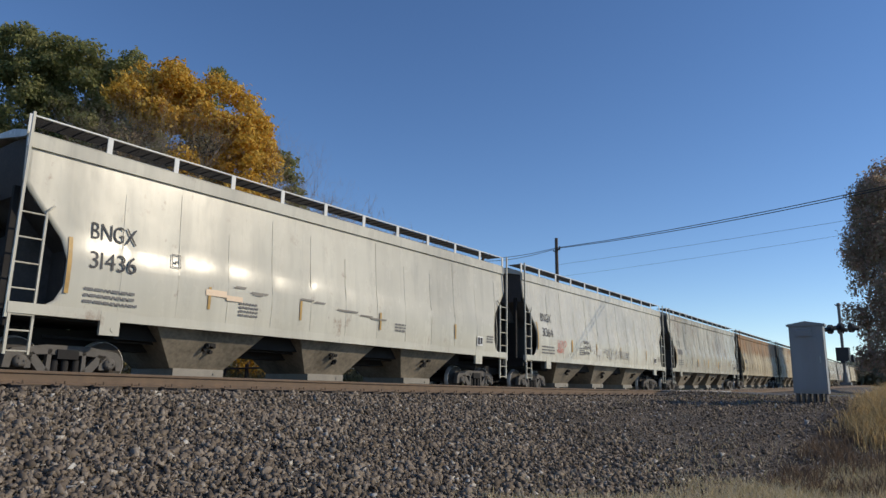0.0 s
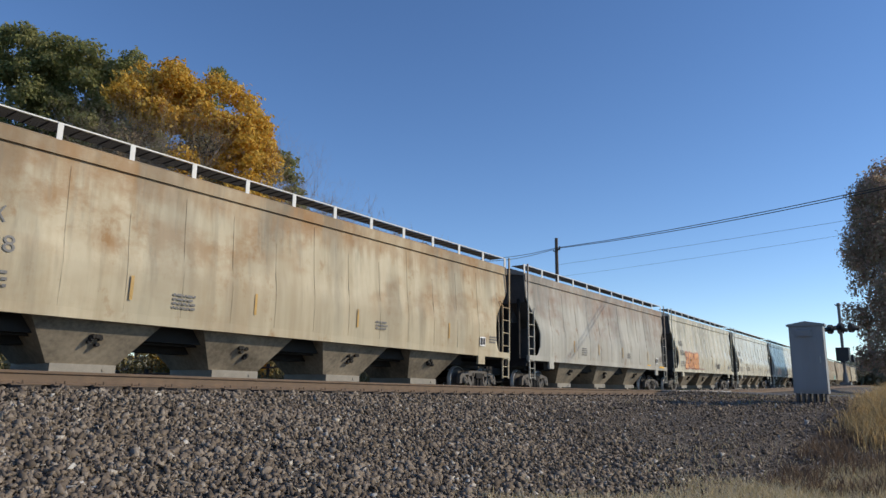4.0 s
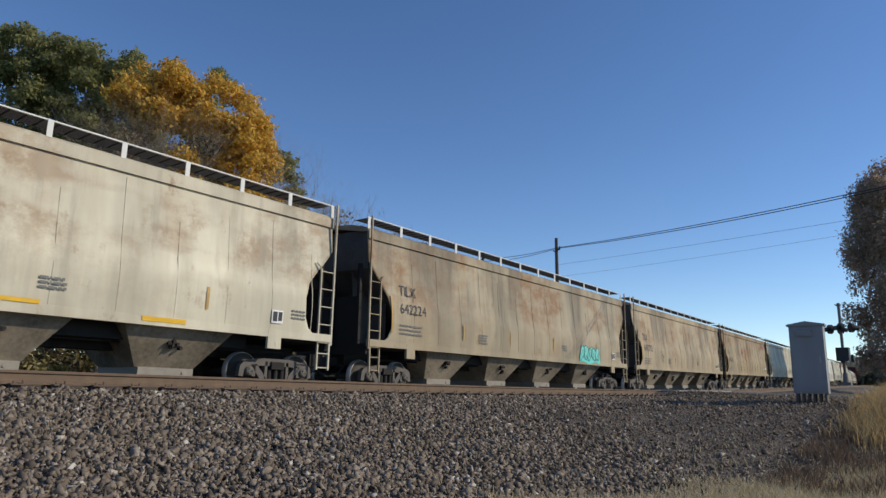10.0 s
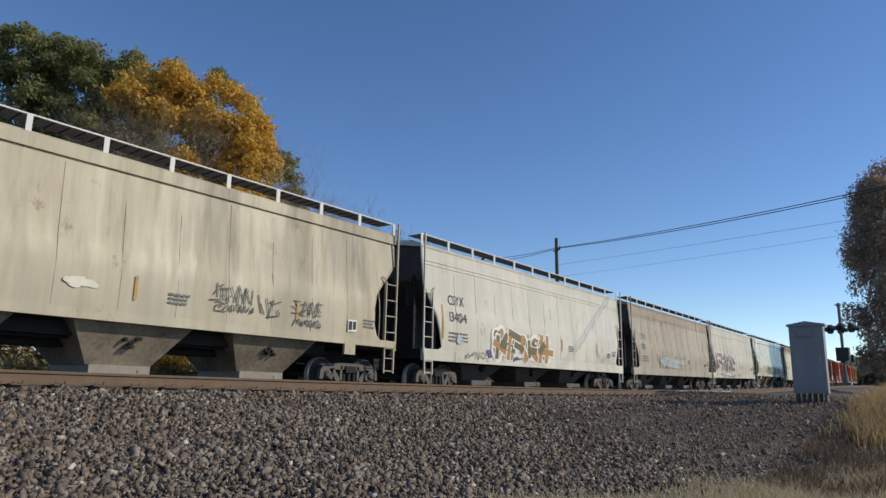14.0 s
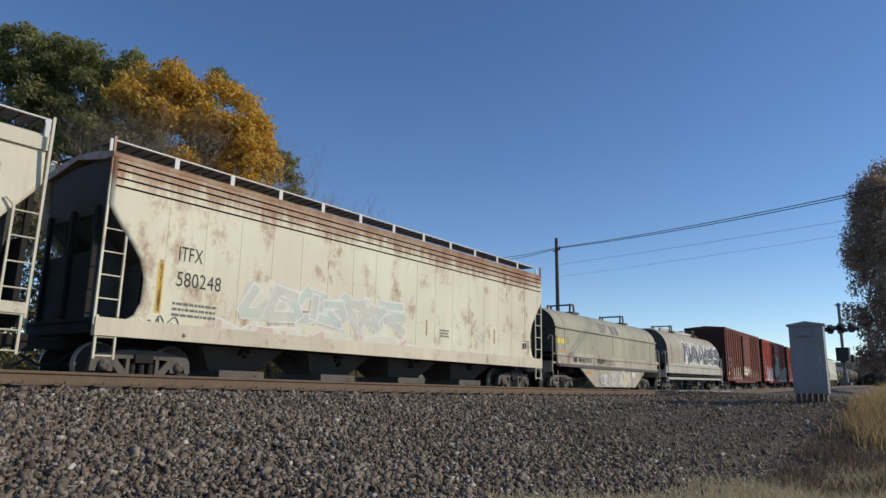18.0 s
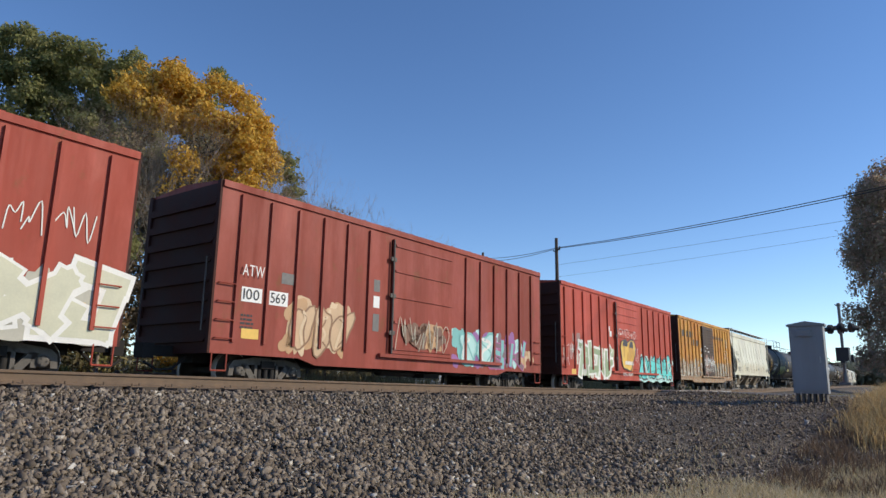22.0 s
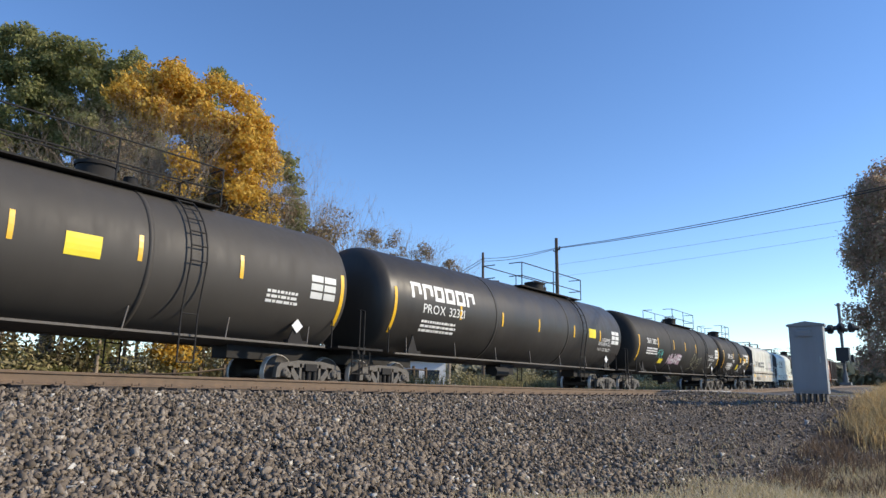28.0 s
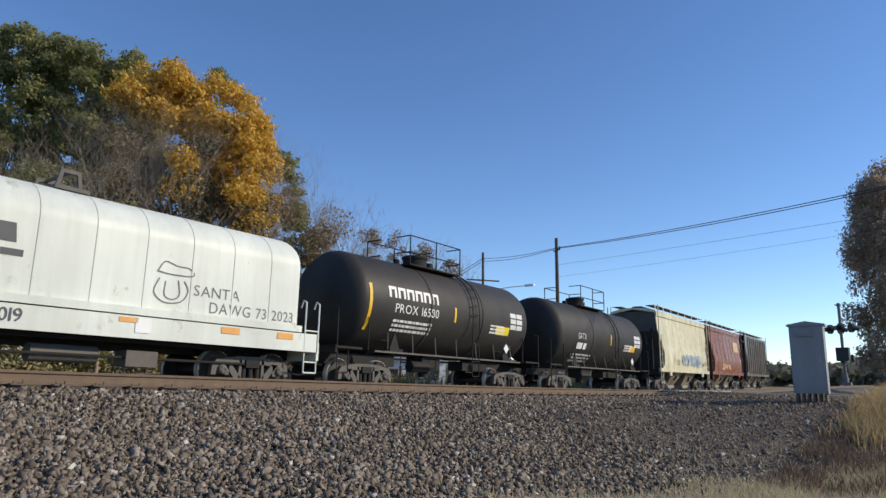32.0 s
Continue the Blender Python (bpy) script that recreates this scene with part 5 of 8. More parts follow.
BRACKET = {s: Build().box(-0.055, 0.055, min(s * 1.33, s * 1.35), max(s * 1.33, s * 1.35), EAVE + 0.0, EAVE + 0.37).mesh("walkway_bracket") for s in (-1, 1)}


def hopper(kind, label, body, sill=None, bay=None, group="covered hoppers in the train"):
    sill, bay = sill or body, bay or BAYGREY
    if kind not in PROTO:
        L, rows, skin = hopper_parts(kind)
        PROTO[kind] = L, [(n, b if isinstance(b, tuple) else b.mesh(n), slot, lab) for n, b, slot, lab in rows], skin
    L, rows, skin = PROTO[kind]
    car = thing("covered_hopper", label, "freight car", group=group)
    slots = {"paint": body, "sill": sill, "dark": DARK, "galv": GALV, "bay": bay, "gate": IRON if bay is GRIMESHADE else GATE, "end": GRIMESHADE, "pale": PALEGALV}
    for name, data, slot, lab in rows:
        if slot == "bracket":
            ob = part(name, BRACKET[data[1]], PALEGALV, car, lab, True)
            ob.location = (data[0], 0, 0)
        else:
            part(name, data, slots[slot], car, lab, True)
    for w in (-1, 1):
        add_truck(car, w * (L / 2 - 1.38), 1.68)
    return car, L, skin
# ---- box cars ----
def boxcar(label, body, door_paint, door_at, door_w, ribs, top=4.86, end_paint=None, L=15.1, louvres=0):
    car = thing("box_car", label, "freight car", group="box cars in the train")
    z0, hw = 0.80, 1.52
    for side in (-1, 1):
        ya, yb = side * hw, side * (hw - 0.05)
        d0, d1 = door_at - door_w / 2, door_at + door_w / 2
        for x0, x1 in ((-L / 2, d0), (d1, L / 2)):
            part("side_wall", Build().box(x0, x1, min(ya, yb), max(ya, yb), z0 + 0.2, top - 0.12), body, car)
        part("door_lintel", Build().box(d0, d1, min(ya, yb), max(ya, yb), top - 0.35, top - 0.12), body, car)
        for k, x in enumerate(ribs):
            r = Build().box(x - 0.04, x + 0.04, min(ya, ya + side * 0.065), max(ya, ya + side * 0.065), z0 + 0.28, top - 0.24)
            part("side_post", r, body, car)
        d = Build()
        yc, yd = side * (hw + 0.005), side * (hw + 0.09)
        d.box(d0 + 0.04, d1 - 0.04, min(yc, yd), max(yc, yd), z0 + 0.30, top - 0.30)
        n = louvres or 5
        door = part("sliding_door", d, door_paint, car, "ribbed sliding door")
        for k in range(n):
            z = z0 + 0.45 + (top - z0 - 0.95) * k / (n - 1)
            h = 0.035 if not louvres else 0.028
            part("door_rib", Build().box(d0 + 0.1, d1 - 0.1, min(yd, yd + side * 0.03), max(yd, yd + side * 0.03), z - h, z + h), door_paint, door)
        hb = Build()
        for z in (1.7, 2.8, 3.9):
            hb.box(d0 - 0.12, d0 + 0.12, min(yd, yd + side * 0.04), max(yd, yd + side * 0.04), z - 0.06, z + 0.06)
        hb.rod((d0 + 0.0, yd + side * 0.03, z0 + 0.3), (d0 + 0.0, yd + side * 0.03, top - 0.35), 0.035)
        part("locking_bar", hb, IRON, door)
        tr = Build().box(d0 - 2.4 * 0.2, min(d1 + door_w, L / 2 - 0.3), min(ya, ya + side * 0.12), max(ya, ya + side * 0.12), z0 + 0.18, z0 + 0.28)
        part("door_track", tr, body, car)
        s = Build().prism([(-L / 2, z0), (-L / 2, z0 + 0.24), (L / 2, z0 + 0.24), (L / 2, z0), (L / 2 - 2.6, z0), (L / 2 - 3.2, z0 - 0.16), (-L / 2 + 3.2, z0 - 0.16), (-L / 2 + 2.6, z0)], "y", ya + side * 0.003, ya - side * 0.05)
        part("side_sill", s, body, car)
        c = Build().box(-L / 2, L / 2, min(ya, ya + side * 0.05), max(ya, ya + side * 0.05), top - 0.16, top)
        part("roof_rail", c, body, car)
    for w in (-1, 1):
        xe = w * L / 2
        e = Build().box(min(xe, xe - w * 0.05), max(xe, xe - w * 0.05), -hw + 0.02, hw - 0.02, z0, top - 0.05)
        ribs_end = []
        for k in range(8):
            z = z0 + 0.35 + k * (top - z0 - 0.6) / 7.5
            ribs_end.append(Build())
            ribs_end[-1].prism([(-hw + 0.2, z - 0.09), (-hw + 0.1, z), (-hw + 0.2, z + 0.09), (hw - 0.2, z + 0.09), (hw - 0.1, z), (hw - 0.2, z - 0.09)], "x", xe, xe + w * 0.07)
        # the end paint is a darkened colour that carries the unlit end's shade
        wall = part("end_wall", e, end_paint or body, car, "corrugated end wall in shade-darkened paint")
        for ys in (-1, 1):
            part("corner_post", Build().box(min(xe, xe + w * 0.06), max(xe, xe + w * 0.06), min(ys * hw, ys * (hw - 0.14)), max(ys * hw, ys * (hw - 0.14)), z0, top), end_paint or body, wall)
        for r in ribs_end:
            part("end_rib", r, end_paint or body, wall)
        for side in (-1, 1):
            y = side * (hw + 0.07)
            for k in range(4 if w < 0 else 3):
                z = 1.15 + 0.42 * k
                xa, xb = w * (L / 2 - 0.08), w * (L / 2 - 0.52)
                part("grab_iron", Build().tube([(xa, side * hw, z), (xa, y, z), (xb, y, z), (xb, side * hw, z)], 0.016), body, car)
            g = Build().tube([(w * (L / 2 - 0.06), side * hw, 0.82), (w * (L / 2 - 0.06), side * hw, 0.42), (w * (L / 2 - 0.46), side * hw, 0.42), (w * (L / 2 - 0.46), side * hw, 0.82)], 0.02)
            part("sill_step", g, body, car)
            g2 = Build().tube([(xe + w * 0.14, side * (hw - 0.2), 1.3), (xe + w * 0.14, side * (hw - 0.2), 3.0)], 0.02)
            part("end_handrail", g2, IRON, car)
        part("coupler", coupler(w * (L / 2 - 0.2), w), DARK, car)
        add_truck(car, w * (L / 2 - 2.0), 1.68)
    roof = Build()
    loop = [(-hw, top - 0.05), (-hw, top), (0, top + 0.12), (hw, top), (hw, top - 0.05)]
    roof.prism(loop, "x", -L / 2, L / 2)
    for k in range(14):
        x = -L / 2 + (k + 0.5) * L / 14
        rib = Build().prism([(-hw + 0.05, top), (-hw + 0.05, top + 0.05), (0, top + 0.17), (hw - 0.05, top + 0.05), (hw - 0.05, top)], "x", x - 0.05, x + 0.05)
        part("roof_rib", rib, GALV if ribs is None else body, car)
    part("roof", roof, GALV if ribs is None else body, car)
    u = Build().box(-L / 2 + 0.4, L / 2 - 0.4, -0.3, 0.3, 0.62, 0.95).box(-L / 2 + 0.1, L / 2 - 0.1, -1.4, 1.4, 0.92, 1.0)
    for k in range(9):
        x = -L / 2 + 2.2 + k * (L - 4.4) / 8
        u.box(x - 0.06, x + 0.06, -1.4, 1.4, 0.74, 0.92)
    u.rod((-1.2, -0.8, 0.66), (0.4, -0.8, 0.66), 0.2, 12).box(0.8, 1.6, -1.0, -0.5, 0.45, 0.8).rod((-L / 2 + 2, -1.0, 0.58), (L / 2 - 2, -1.0, 0.58), 0.025)
    part("underframe", u, DARK, car)
    return car, L, lambda z: hw


# ---- tank cars ----
def tankcar(label, body, Lt, radius=1.5, zc=2.62, ladder_at=0.0, dome_at=0.0, rail_len=3.4, band=None, truck_in=1.1, overhang=0.55):
    """Lt: the straight shell; the heads bulge 0.6 m past it."""
    car = thing("tank_car", label, "freight car", group="tank cars in the train")
    prof = [(-Lt / 2 - 0.62 * math.cos(a), radius * math.sin(a)) for a in [math.pi / 2 * k / 8 for k in range(9)]]
    prof = prof + [(-d, r) for d, r in prof[::-1]]
    shell = Build().turned(prof, "x", 48).moved(dz=zc)
    part("tank_shell", shell, body, car)
    for x in (-Lt / 6, Lt / 6) if band is None else band:
        w = Build().turned([(x - 0.06, radius), (x - 0.06, radius + 0.012), (x + 0.06, radius + 0.012), (x + 0.06, radius)], "x", 48).moved(dz=zc)
        part("weld_band", w, body, car)
    half = Lt / 2 + 0.62
    end = half + overhang
    for w in (-1, 1):
        s = Build().box(min(w * (half - 3.2), w * end), max(w * (half - 3.2), w * end), -0.32, 0.32, 0.78, 1.12)
        s.prism([(-0.32, 1.1), (-1.0, 1.5), (-1.12, zc - 0.95), (1.12, zc - 0.95), (1.0, 1.5), (0.32, 1.1)], "x", w * (half - 2.1), w * (half - 1.75))
        part("stub_sill", s, DARK, car)
        p = Build().box(min(w * (half - 0.5), w * end), max(w * (half - 0.5), w * end), -1.45, 1.45, 1.16, 1.22)
        p.box(min(w * (end - 0.06), w * end), max(w * (end - 0.06), w * end), -1.45, 1.45, 1.04, 1.24)
        part("end_platform", p, DARK, car)
        for side in (-1, 1):
            h = Build()
            for xx in (end - 0.06, half - 0.75):
                h.rod((w * xx, side * 1.44, 1.15), (w * xx, side * 1.44, 2.25 if xx == end - 0.06 else 2.1), 0.022)
            h.tube([(w * (end - 0.06), side * 1.44, 2.25), (w * (end - 0.1), side * 1.3, 2.3)], 0.022)
            part("handrail", h, DARK, car)
            h = Build()
            h.tube([(w * (end - 0.08), side * 1.44, 1.1), (w * (end - 0.08), side * 1.44, 0.5), (w * (end - 0.5), side * 1.44, 0.5), (w * (end - 0.5), side * 1.44, 1.1)], 0.02)
            h.rod((w * (end - 0.08), side * 1.44, 0.8), (w * (end - 0.5), side * 1.44, 0.8), 0.018)
            part("end_step", h, DARK, car)
        bp = Build()
        bp.box(w * (half - 1.95) - 0.3, w * (half - 1.95) + 0.3, -1.48, -1.3, 1.12, 1.26)
        bp.prism([(w * (half - 1.95) - 0.25, 1.2), (w * (half - 1.95) + 0.25, 1.2), (w * (half - 1.95), 1.75)], "y", -1.40, -1.36)
        part("bolster_wing", bp, DARK, car)
        part("coupler", coupler(w * (end - 0.3), w), DARK, car)
        add_truck(car, w * (half - truck_in), 1.68)
    for side in (-1, 1):
        r = Build().box(-half + 1.0, half - 1.0, min(side * 1.44, side * 1.49), max(side * 1.44, side * 1.49), 1.12, 1.17)
        for k in range(7):
            x = -half + 1.6 + k * (2 * half - 3.2) / 6
            r.rod((x, side * 1.44, 1.15), (x + 0.25, side * 1.2, zc - 0.9), 0.018)
        part("side_running_rail", r, IRON, car)
    x = ladder_at
    for side in (-1, 1):
        lad = Build()
        pts = [(side * (radius + 0.1) * math.cos(a), zc + (radius + 0.1) * math.sin(a)) for a in [math.pi / 2 * k / 8 for k in range(8)]]
        pts = [(side * 1.6, 0.55), (side * 1.6, 1.6)] + pts
        for xo in (-0.2, 0.2):
            lad.tube([(x + xo, y, z) for y, z in pts], 0.02)
        for y, z in pts[:9]:
            lad.rod((x - 0.2, y, z), (x + 0.2, y, z), 0.016)
        lad.rod((x - 0.2, side * 1.6, 1.05), (x + 0.2, side * 1.6, 1.05), 0.016)
        part("ladder", lad, DARK, car)
    top = zc + radius
    d = Build()
    n = 20
    for r0, h0, r1, h1 in ((0.42, -0.1, 0.42, 0.34), (0.46, 0.34, 0.46, 0.42), (0.46, 0.42, 0.1, 0.5)):
        v = [(dome_at + r * math.cos(2 * math.pi * i / n), r * math.sin(2 * math.pi * i / n), top + h) for r, h in ((r0, h0), (r1, h1)) for i in range(n)]
        d.add(v, [(i, (i + 1) % n, n + (i + 1) % n, n + i) for i in range(n)], True)
    d.rod((dome_at + 0.8, 0, top - 0.05), (dome_at + 0.8, 0, top + 0.32), 0.16, 10).rod((dome_at - 0.75, 0.2, top - 0.05), (dome_at - 0.75, 0.2, top + 0.25), 0.12, 10)
    part("manway_dome", d, DARK, car)
    pf = Build().box(dome_at - rail_len / 2, dome_at + rail_len / 2, -0.95, 0.95, top - 0.12, top - 0.08)
    part("top_platform", pf, DARK, car)
    for side in (-1, 1):
        rr = Build()
        a, c = dome_at - rail_len / 2, dome_at + rail_len / 2
        for z in (0.30, 0.85):
            rr.tube([(a, side * 0.35, top + z), (a, side * 0.95, top + z), (c, side * 0.95, top + z), (c, side * 0.35, top + z)], 0.02)
        for xx in (a, (a + c) / 2, c):
            rr.rod((xx, side * 0.95, top - 0.1), (xx, side * 0.95, top + 0.85), 0.022)
        part("platform_rail", rr, DARK, car)
    bo = Build().box(-0.5, 0.5, -0.35, 0.35, 0.72, zc - radius + 0.05).rod((-1.6, -0.7, 0.8), (-0.7, -0.7, 0.8), 0.18, 12).rod((0, 0, 0.5), (0, 0, 1.2), 0.18, 12)
    part("bottom_outlet", bo, DARK, car)
    return car, Lt, lambda z: math.sqrt(max(radius ** 2 - (z - zc) ** 2, 0.01)) + 0.004


# ---- covered coil cars ----
def coilcar(label, hood_paint, frame_paint, Lh, base, top, hw=1.45, shoulder=0.75, ledge=None, belly=False, sill=(0.95, 1.5), lifts=(0.3, 0.7), ribs=6, over=0.75):
    """Lh: length of the hood. base, top: its heights. belly: a deep plate side sill at the middle."""
    car = thing("coil_car", label, "freight car", group="covered coil cars in the train")
    arc = [(-hw, base), (-hw, top - shoulder)]
    arc += [(-hw + (hw - 0.25) * (1 - math.cos(a)), top - shoulder + shoulder * math.sin(a)) for a in [math.pi / 2 * k / 8 for k in range(1, 9)]]
    full = arc + [(-y, z) for y, z in arc[::-1]]
    n = len(full)
    h = Build()
    drop = [(0, 0.05), (0.04, 0.015), (0.1, 0.0)]
    sta = [(-Lh / 2 + d, q) for d, q in drop] + [(Lh / 2 - d, q) for d, q in drop[::-1]]

    def sunk(z, q):
        return z - q * (max(z - base, 0) / (top - base)) ** 3

    v = [(x, y, sunk(z, q)) for x, q in sta for y, z in full]
    h.add(v, [(k * n + i, k * n + i + 1, (k + 1) * n + i + 1, (k + 1) * n + i)[::-1] for k in range(len(sta) - 1) for i in range(n - 1)], True)
    part("hood", h, hood_paint, car)
    for w in (-1, 1):
        ev = [(w * (Lh / 2 + 0.004), y, sunk(z, 0.05)) for y, z in full]
        # hood end darker than the hood: its shade is painted into the colour
        part("hood_end", Build().add(ev, [tuple(range(n))[::-w]]), GRIMESHADE, car, "flat hood end in shade-darkened paint")
    for k in range(ribs + 1):
        x = -Lh / 2 + 0.9 + (Lh - 1.8) * k / ribs
        rb = Build()
        v = [(x + o, y * (1 + e), z + e * 0.6 * (z > base + 0.3)) for o, e in ((-0.02, 0.0), (-0.02, 0.008), (0.02, 0.008), (0.02, 0.0)) for y, z in full]
        f = [(q * n + i, q * n + i + 1, (q + 1) * n + i + 1, (q + 1) * n + i)[::-1] for q in range(3) for i in range(n - 1)]
        rb.add(v, f)
        part("hood_rib", rb, hood_paint, car)
    if ledge:
        for side in (-1, 1):
            lb = Build().box(-Lh / 2, Lh / 2, min(side * hw, side * (hw + 0.06)), max(side * hw, side * (hw + 0.06)), ledge - 0.03, ledge + 0.03)
            part("hood_seam", lb, hood_paint, car)
    for k in lifts:
        x = -Lh / 2 + Lh * k
        br = Build()
        for s in (-1, 1):
            br.prism([(x - 0.28, top - 0.02), (x - 0.2, top + 0.42), (x + 0.2, top + 0.42), (x + 0.28, top - 0.02), (x + 0.2, top - 0.02), (x + 0.14, top + 0.34), (x - 0.14, top + 0.34), (x - 0.2, top - 0.02)], "y", s * 0.55, s * 0.62)
        br.rod((x, -0.6, top + 0.38), (x, 0.6, top + 0.38), 0.04)
        br.box(x - 0.35, x + 0.35, -0.8, 0.8, top - 0.06, top + 0.02)
        part("lifting_bracket", br, IRON, car)
    lb = Build().prism([(-Lh / 2, top), (-Lh / 2, top + 0.0), (-Lh / 2 + 0.5, top + 0.03), (Lh / 2 - 0.5, top + 0.03), (Lh / 2, top)], "y", -0.3, 0.3)
    half = Lh / 2 + over
    z0, z1 = sill
    for side in (-1, 1):
        y = side * (hw + 0.06)
        s = Build()
        if belly:
            s.prism([(-half + 0.5, z0), (-half + 0.5, z1), (half - 0.5, z1), (half - 0.5, z0), (4.45, z0), (2.75, 0.30), (-2.45, 0.30), (-4.2, z0)], "y", y, y - side * 0.08)
            part("sill_lip", Build().box(-half + 0.5, half - 0.5, min(y, y + side * 0.07), max(y, y + side * 0.14), z0 - 0.07, z0 + 0.05), IRON, car)
        else:
            s.box(-half + 0.1, half - 0.1, min(y, y - side * 0.1), max(y, y - side * 0.1), z0, z1)
        part("side_sill", s, frame_paint, car, "pale side sill")
        rail = Build().box(-Lh / 2 - 0.1, Lh / 2 + 0.1, min(side * hw, side * (hw + 0.1)), max(side * hw, side * (hw + 0.1)), base - 0.16, base)
        part("hood_rail", rail, frame_paint, car)
        if base - 0.16 - z1 > 0.1:
            for k in range(13):
                x = -Lh / 2 + 0.1 + (Lh - 0.2) * k / 12
                part("stake", Build().box(x - 0.05, x + 0.05, min(side * hw, side * (hw + 0.07)), max(side * hw, side * (hw + 0.07)), z1, base - 0.16), frame_paint, car)
    deck = Build().box(-half, half, -hw, hw, base - 0.2, base - 0.12)
    part("centre_sill", Build().box(-half, half, -0.32, 0.32, 0.78, 1.15), DARK, car)
    part("coil_trough", Build().box(-half + 2.4, half - 2.4, -1.1, 1.1, 0.9, base - 0.2), DARK, car)
    part("air_reservoir", Build().rod((-0.8, -0.9, 0.62), (0.5, -0.9, 0.62), 0.18, 12), IRON, car)
    part("brake_valve", Build().box(1.0, 1.7, -1.2, -0.7, 0.42, 0.75), IRON, car)
    part("brake_pipe", Build().rod((-half + 2, -1.1, 0.6), (half - 2, -1.1, 0.6), 0.03), DARK, car)
    part("deck", deck, DARK, car)
    for w in (-1, 1):
        e = Build().box(min(w * (half - 0.75), w * half), max(w * (half - 0.75), w * half), -1.45, 1.45, base - 0.5, base - 0.42)
        e.box(min(w * (half - 0.06), w * half), max(w * (half - 0.06), w * half), -1.5, 1.5, base - 0.85, base - 0.4)
        part("end_platform", e, frame_paint, car)
        for side in (-1, 1):
            hr = Build()
            for xx in (half - 0.05, half - 0.5):
                hr.tube([(w * xx, side * 1.5, base - 0.6), (w * xx, side * 1.5, base + 0.62), (w * xx, side * 1.38, base + 0.68), (w * xx, side * 1.3, base + 0.5)], 0.025)
            hr.rod((w * (half - 0.05), side * 1.5, base - 0.1), (w * (half - 0.5), side * 1.5, base - 0.1), 0.02)
            hr.tube([(w * (half - 0.08), side * 1.5, 0.95), (w * (half - 0.08), side * 1.5, 0.45), (w * (half - 0.5), side * 1.5, 0.45), (w * (half - 0.5), side * 1.5, 0.95)], 0.022)
            hr.rod((w * (half - 0.08), side * 1.5, 0.72), (w * (half - 0.5), side * 1.5, 0.72), 0.02)
            part("handrail", hr, frame_paint, car)
        part("coupler", coupler(w * (half - 0.25), w), DARK, car)
        add_truck(car, w * (half - 1.75), 1.68)
    return car, Lh, lambda z: hw if z < top - shoulder else hw - (hw - 0.25) * (1 - math.sqrt(max(1 - ((z - top + shoulder) / shoulder) ** 2, 0.0)))
# ---- the train ----
TRAIN = []


def couple(made, front, rear):
    """Puts a car in the train: front and rear of its body along the track at the clip's start."""
    car = made[0]
    TRAIN.append((car, (front + rear) / 2))
    return made


def sign(made, name, build, material, label=""):
    if build.f:
        part(name, build, material, made[0], label)


def marks(made, front_in, z, lines, size=0.30, mat=None, small=True, tab=True, seed=1):
    """Reporting mark and number near the leading end, small bars under them, an upright reflector beside them."""
    car, L, skin = made
    x = -L / 2 + front_in
    for k, (text, w) in enumerate(lines):
        b = Build()
        if text.startswith("#"):
            bars(b, x, z - k * size * 1.75, w, size, skin, 1, seed=seed)
        else:
            write(b, text, x, z - k * size * 1.75, size, skin, width=w)
        sign(made, "lettering", b, mat or BLACKINK, "stencilled reporting marks")
    if small:
        b = Build()
        bars(b, x - 0.05, z - len(lines) * size * 1.75 + 0.15, 1.1, 0.055, skin, 3, 1.2, seed=seed + 1)
        sign(made, "notice", b, GREYINK)
    if tab:
        t = Build()
        patch(t, x - 0.42, x - 0.34, z - 1.15, z - 0.05, skin)
        sign(made, "reflector", t, AMBER, "upright amber reflector strip")


def placards(made, rows, mat=None, name="placard"):
    for x0, x1, z0, z1 in rows:
        b = Build()
        patch(b, x0, x1, z0, z1, made[2])
        sign(made, name, b, mat or GREYINK)


FORMS = [[[(0.0, 0.2), (0.25, 0.9), (0.7, 0.95), (0.95, 0.5), (0.6, 0.1), (0.3, 0.35), (0.55, 0.6)]], [[(0.05, 0.9), (0.5, 0.55), (0.1, 0.1), (0.6, 0.05), (0.95, 0.45)], [(0.55, 0.95), (0.9, 0.75)]],
         [[(0.0, 0.4), (0.4, 0.95), (0.65, 0.3), (0.35, 0.05)], [(0.6, 0.9), (0.95, 0.6), (0.75, 0.1)]], [[(0.1, 0.05), (0.0, 0.7), (0.5, 1), (0.8, 0.7), (0.4, 0.45), (0.95, 0.15)]],
         [[(0.0, 0.95), (0.9, 0.8), (0.35, 0.4), (1.0, 0.05)], [(0.05, 0.35), (0.25, 0.0)]], [[(0.2, 0), (0.05, 0.5), (0.45, 0.85), (0.85, 0.6), (0.8, 0.1)], [(0.3, 0.45), (0.65, 0.3)]]]
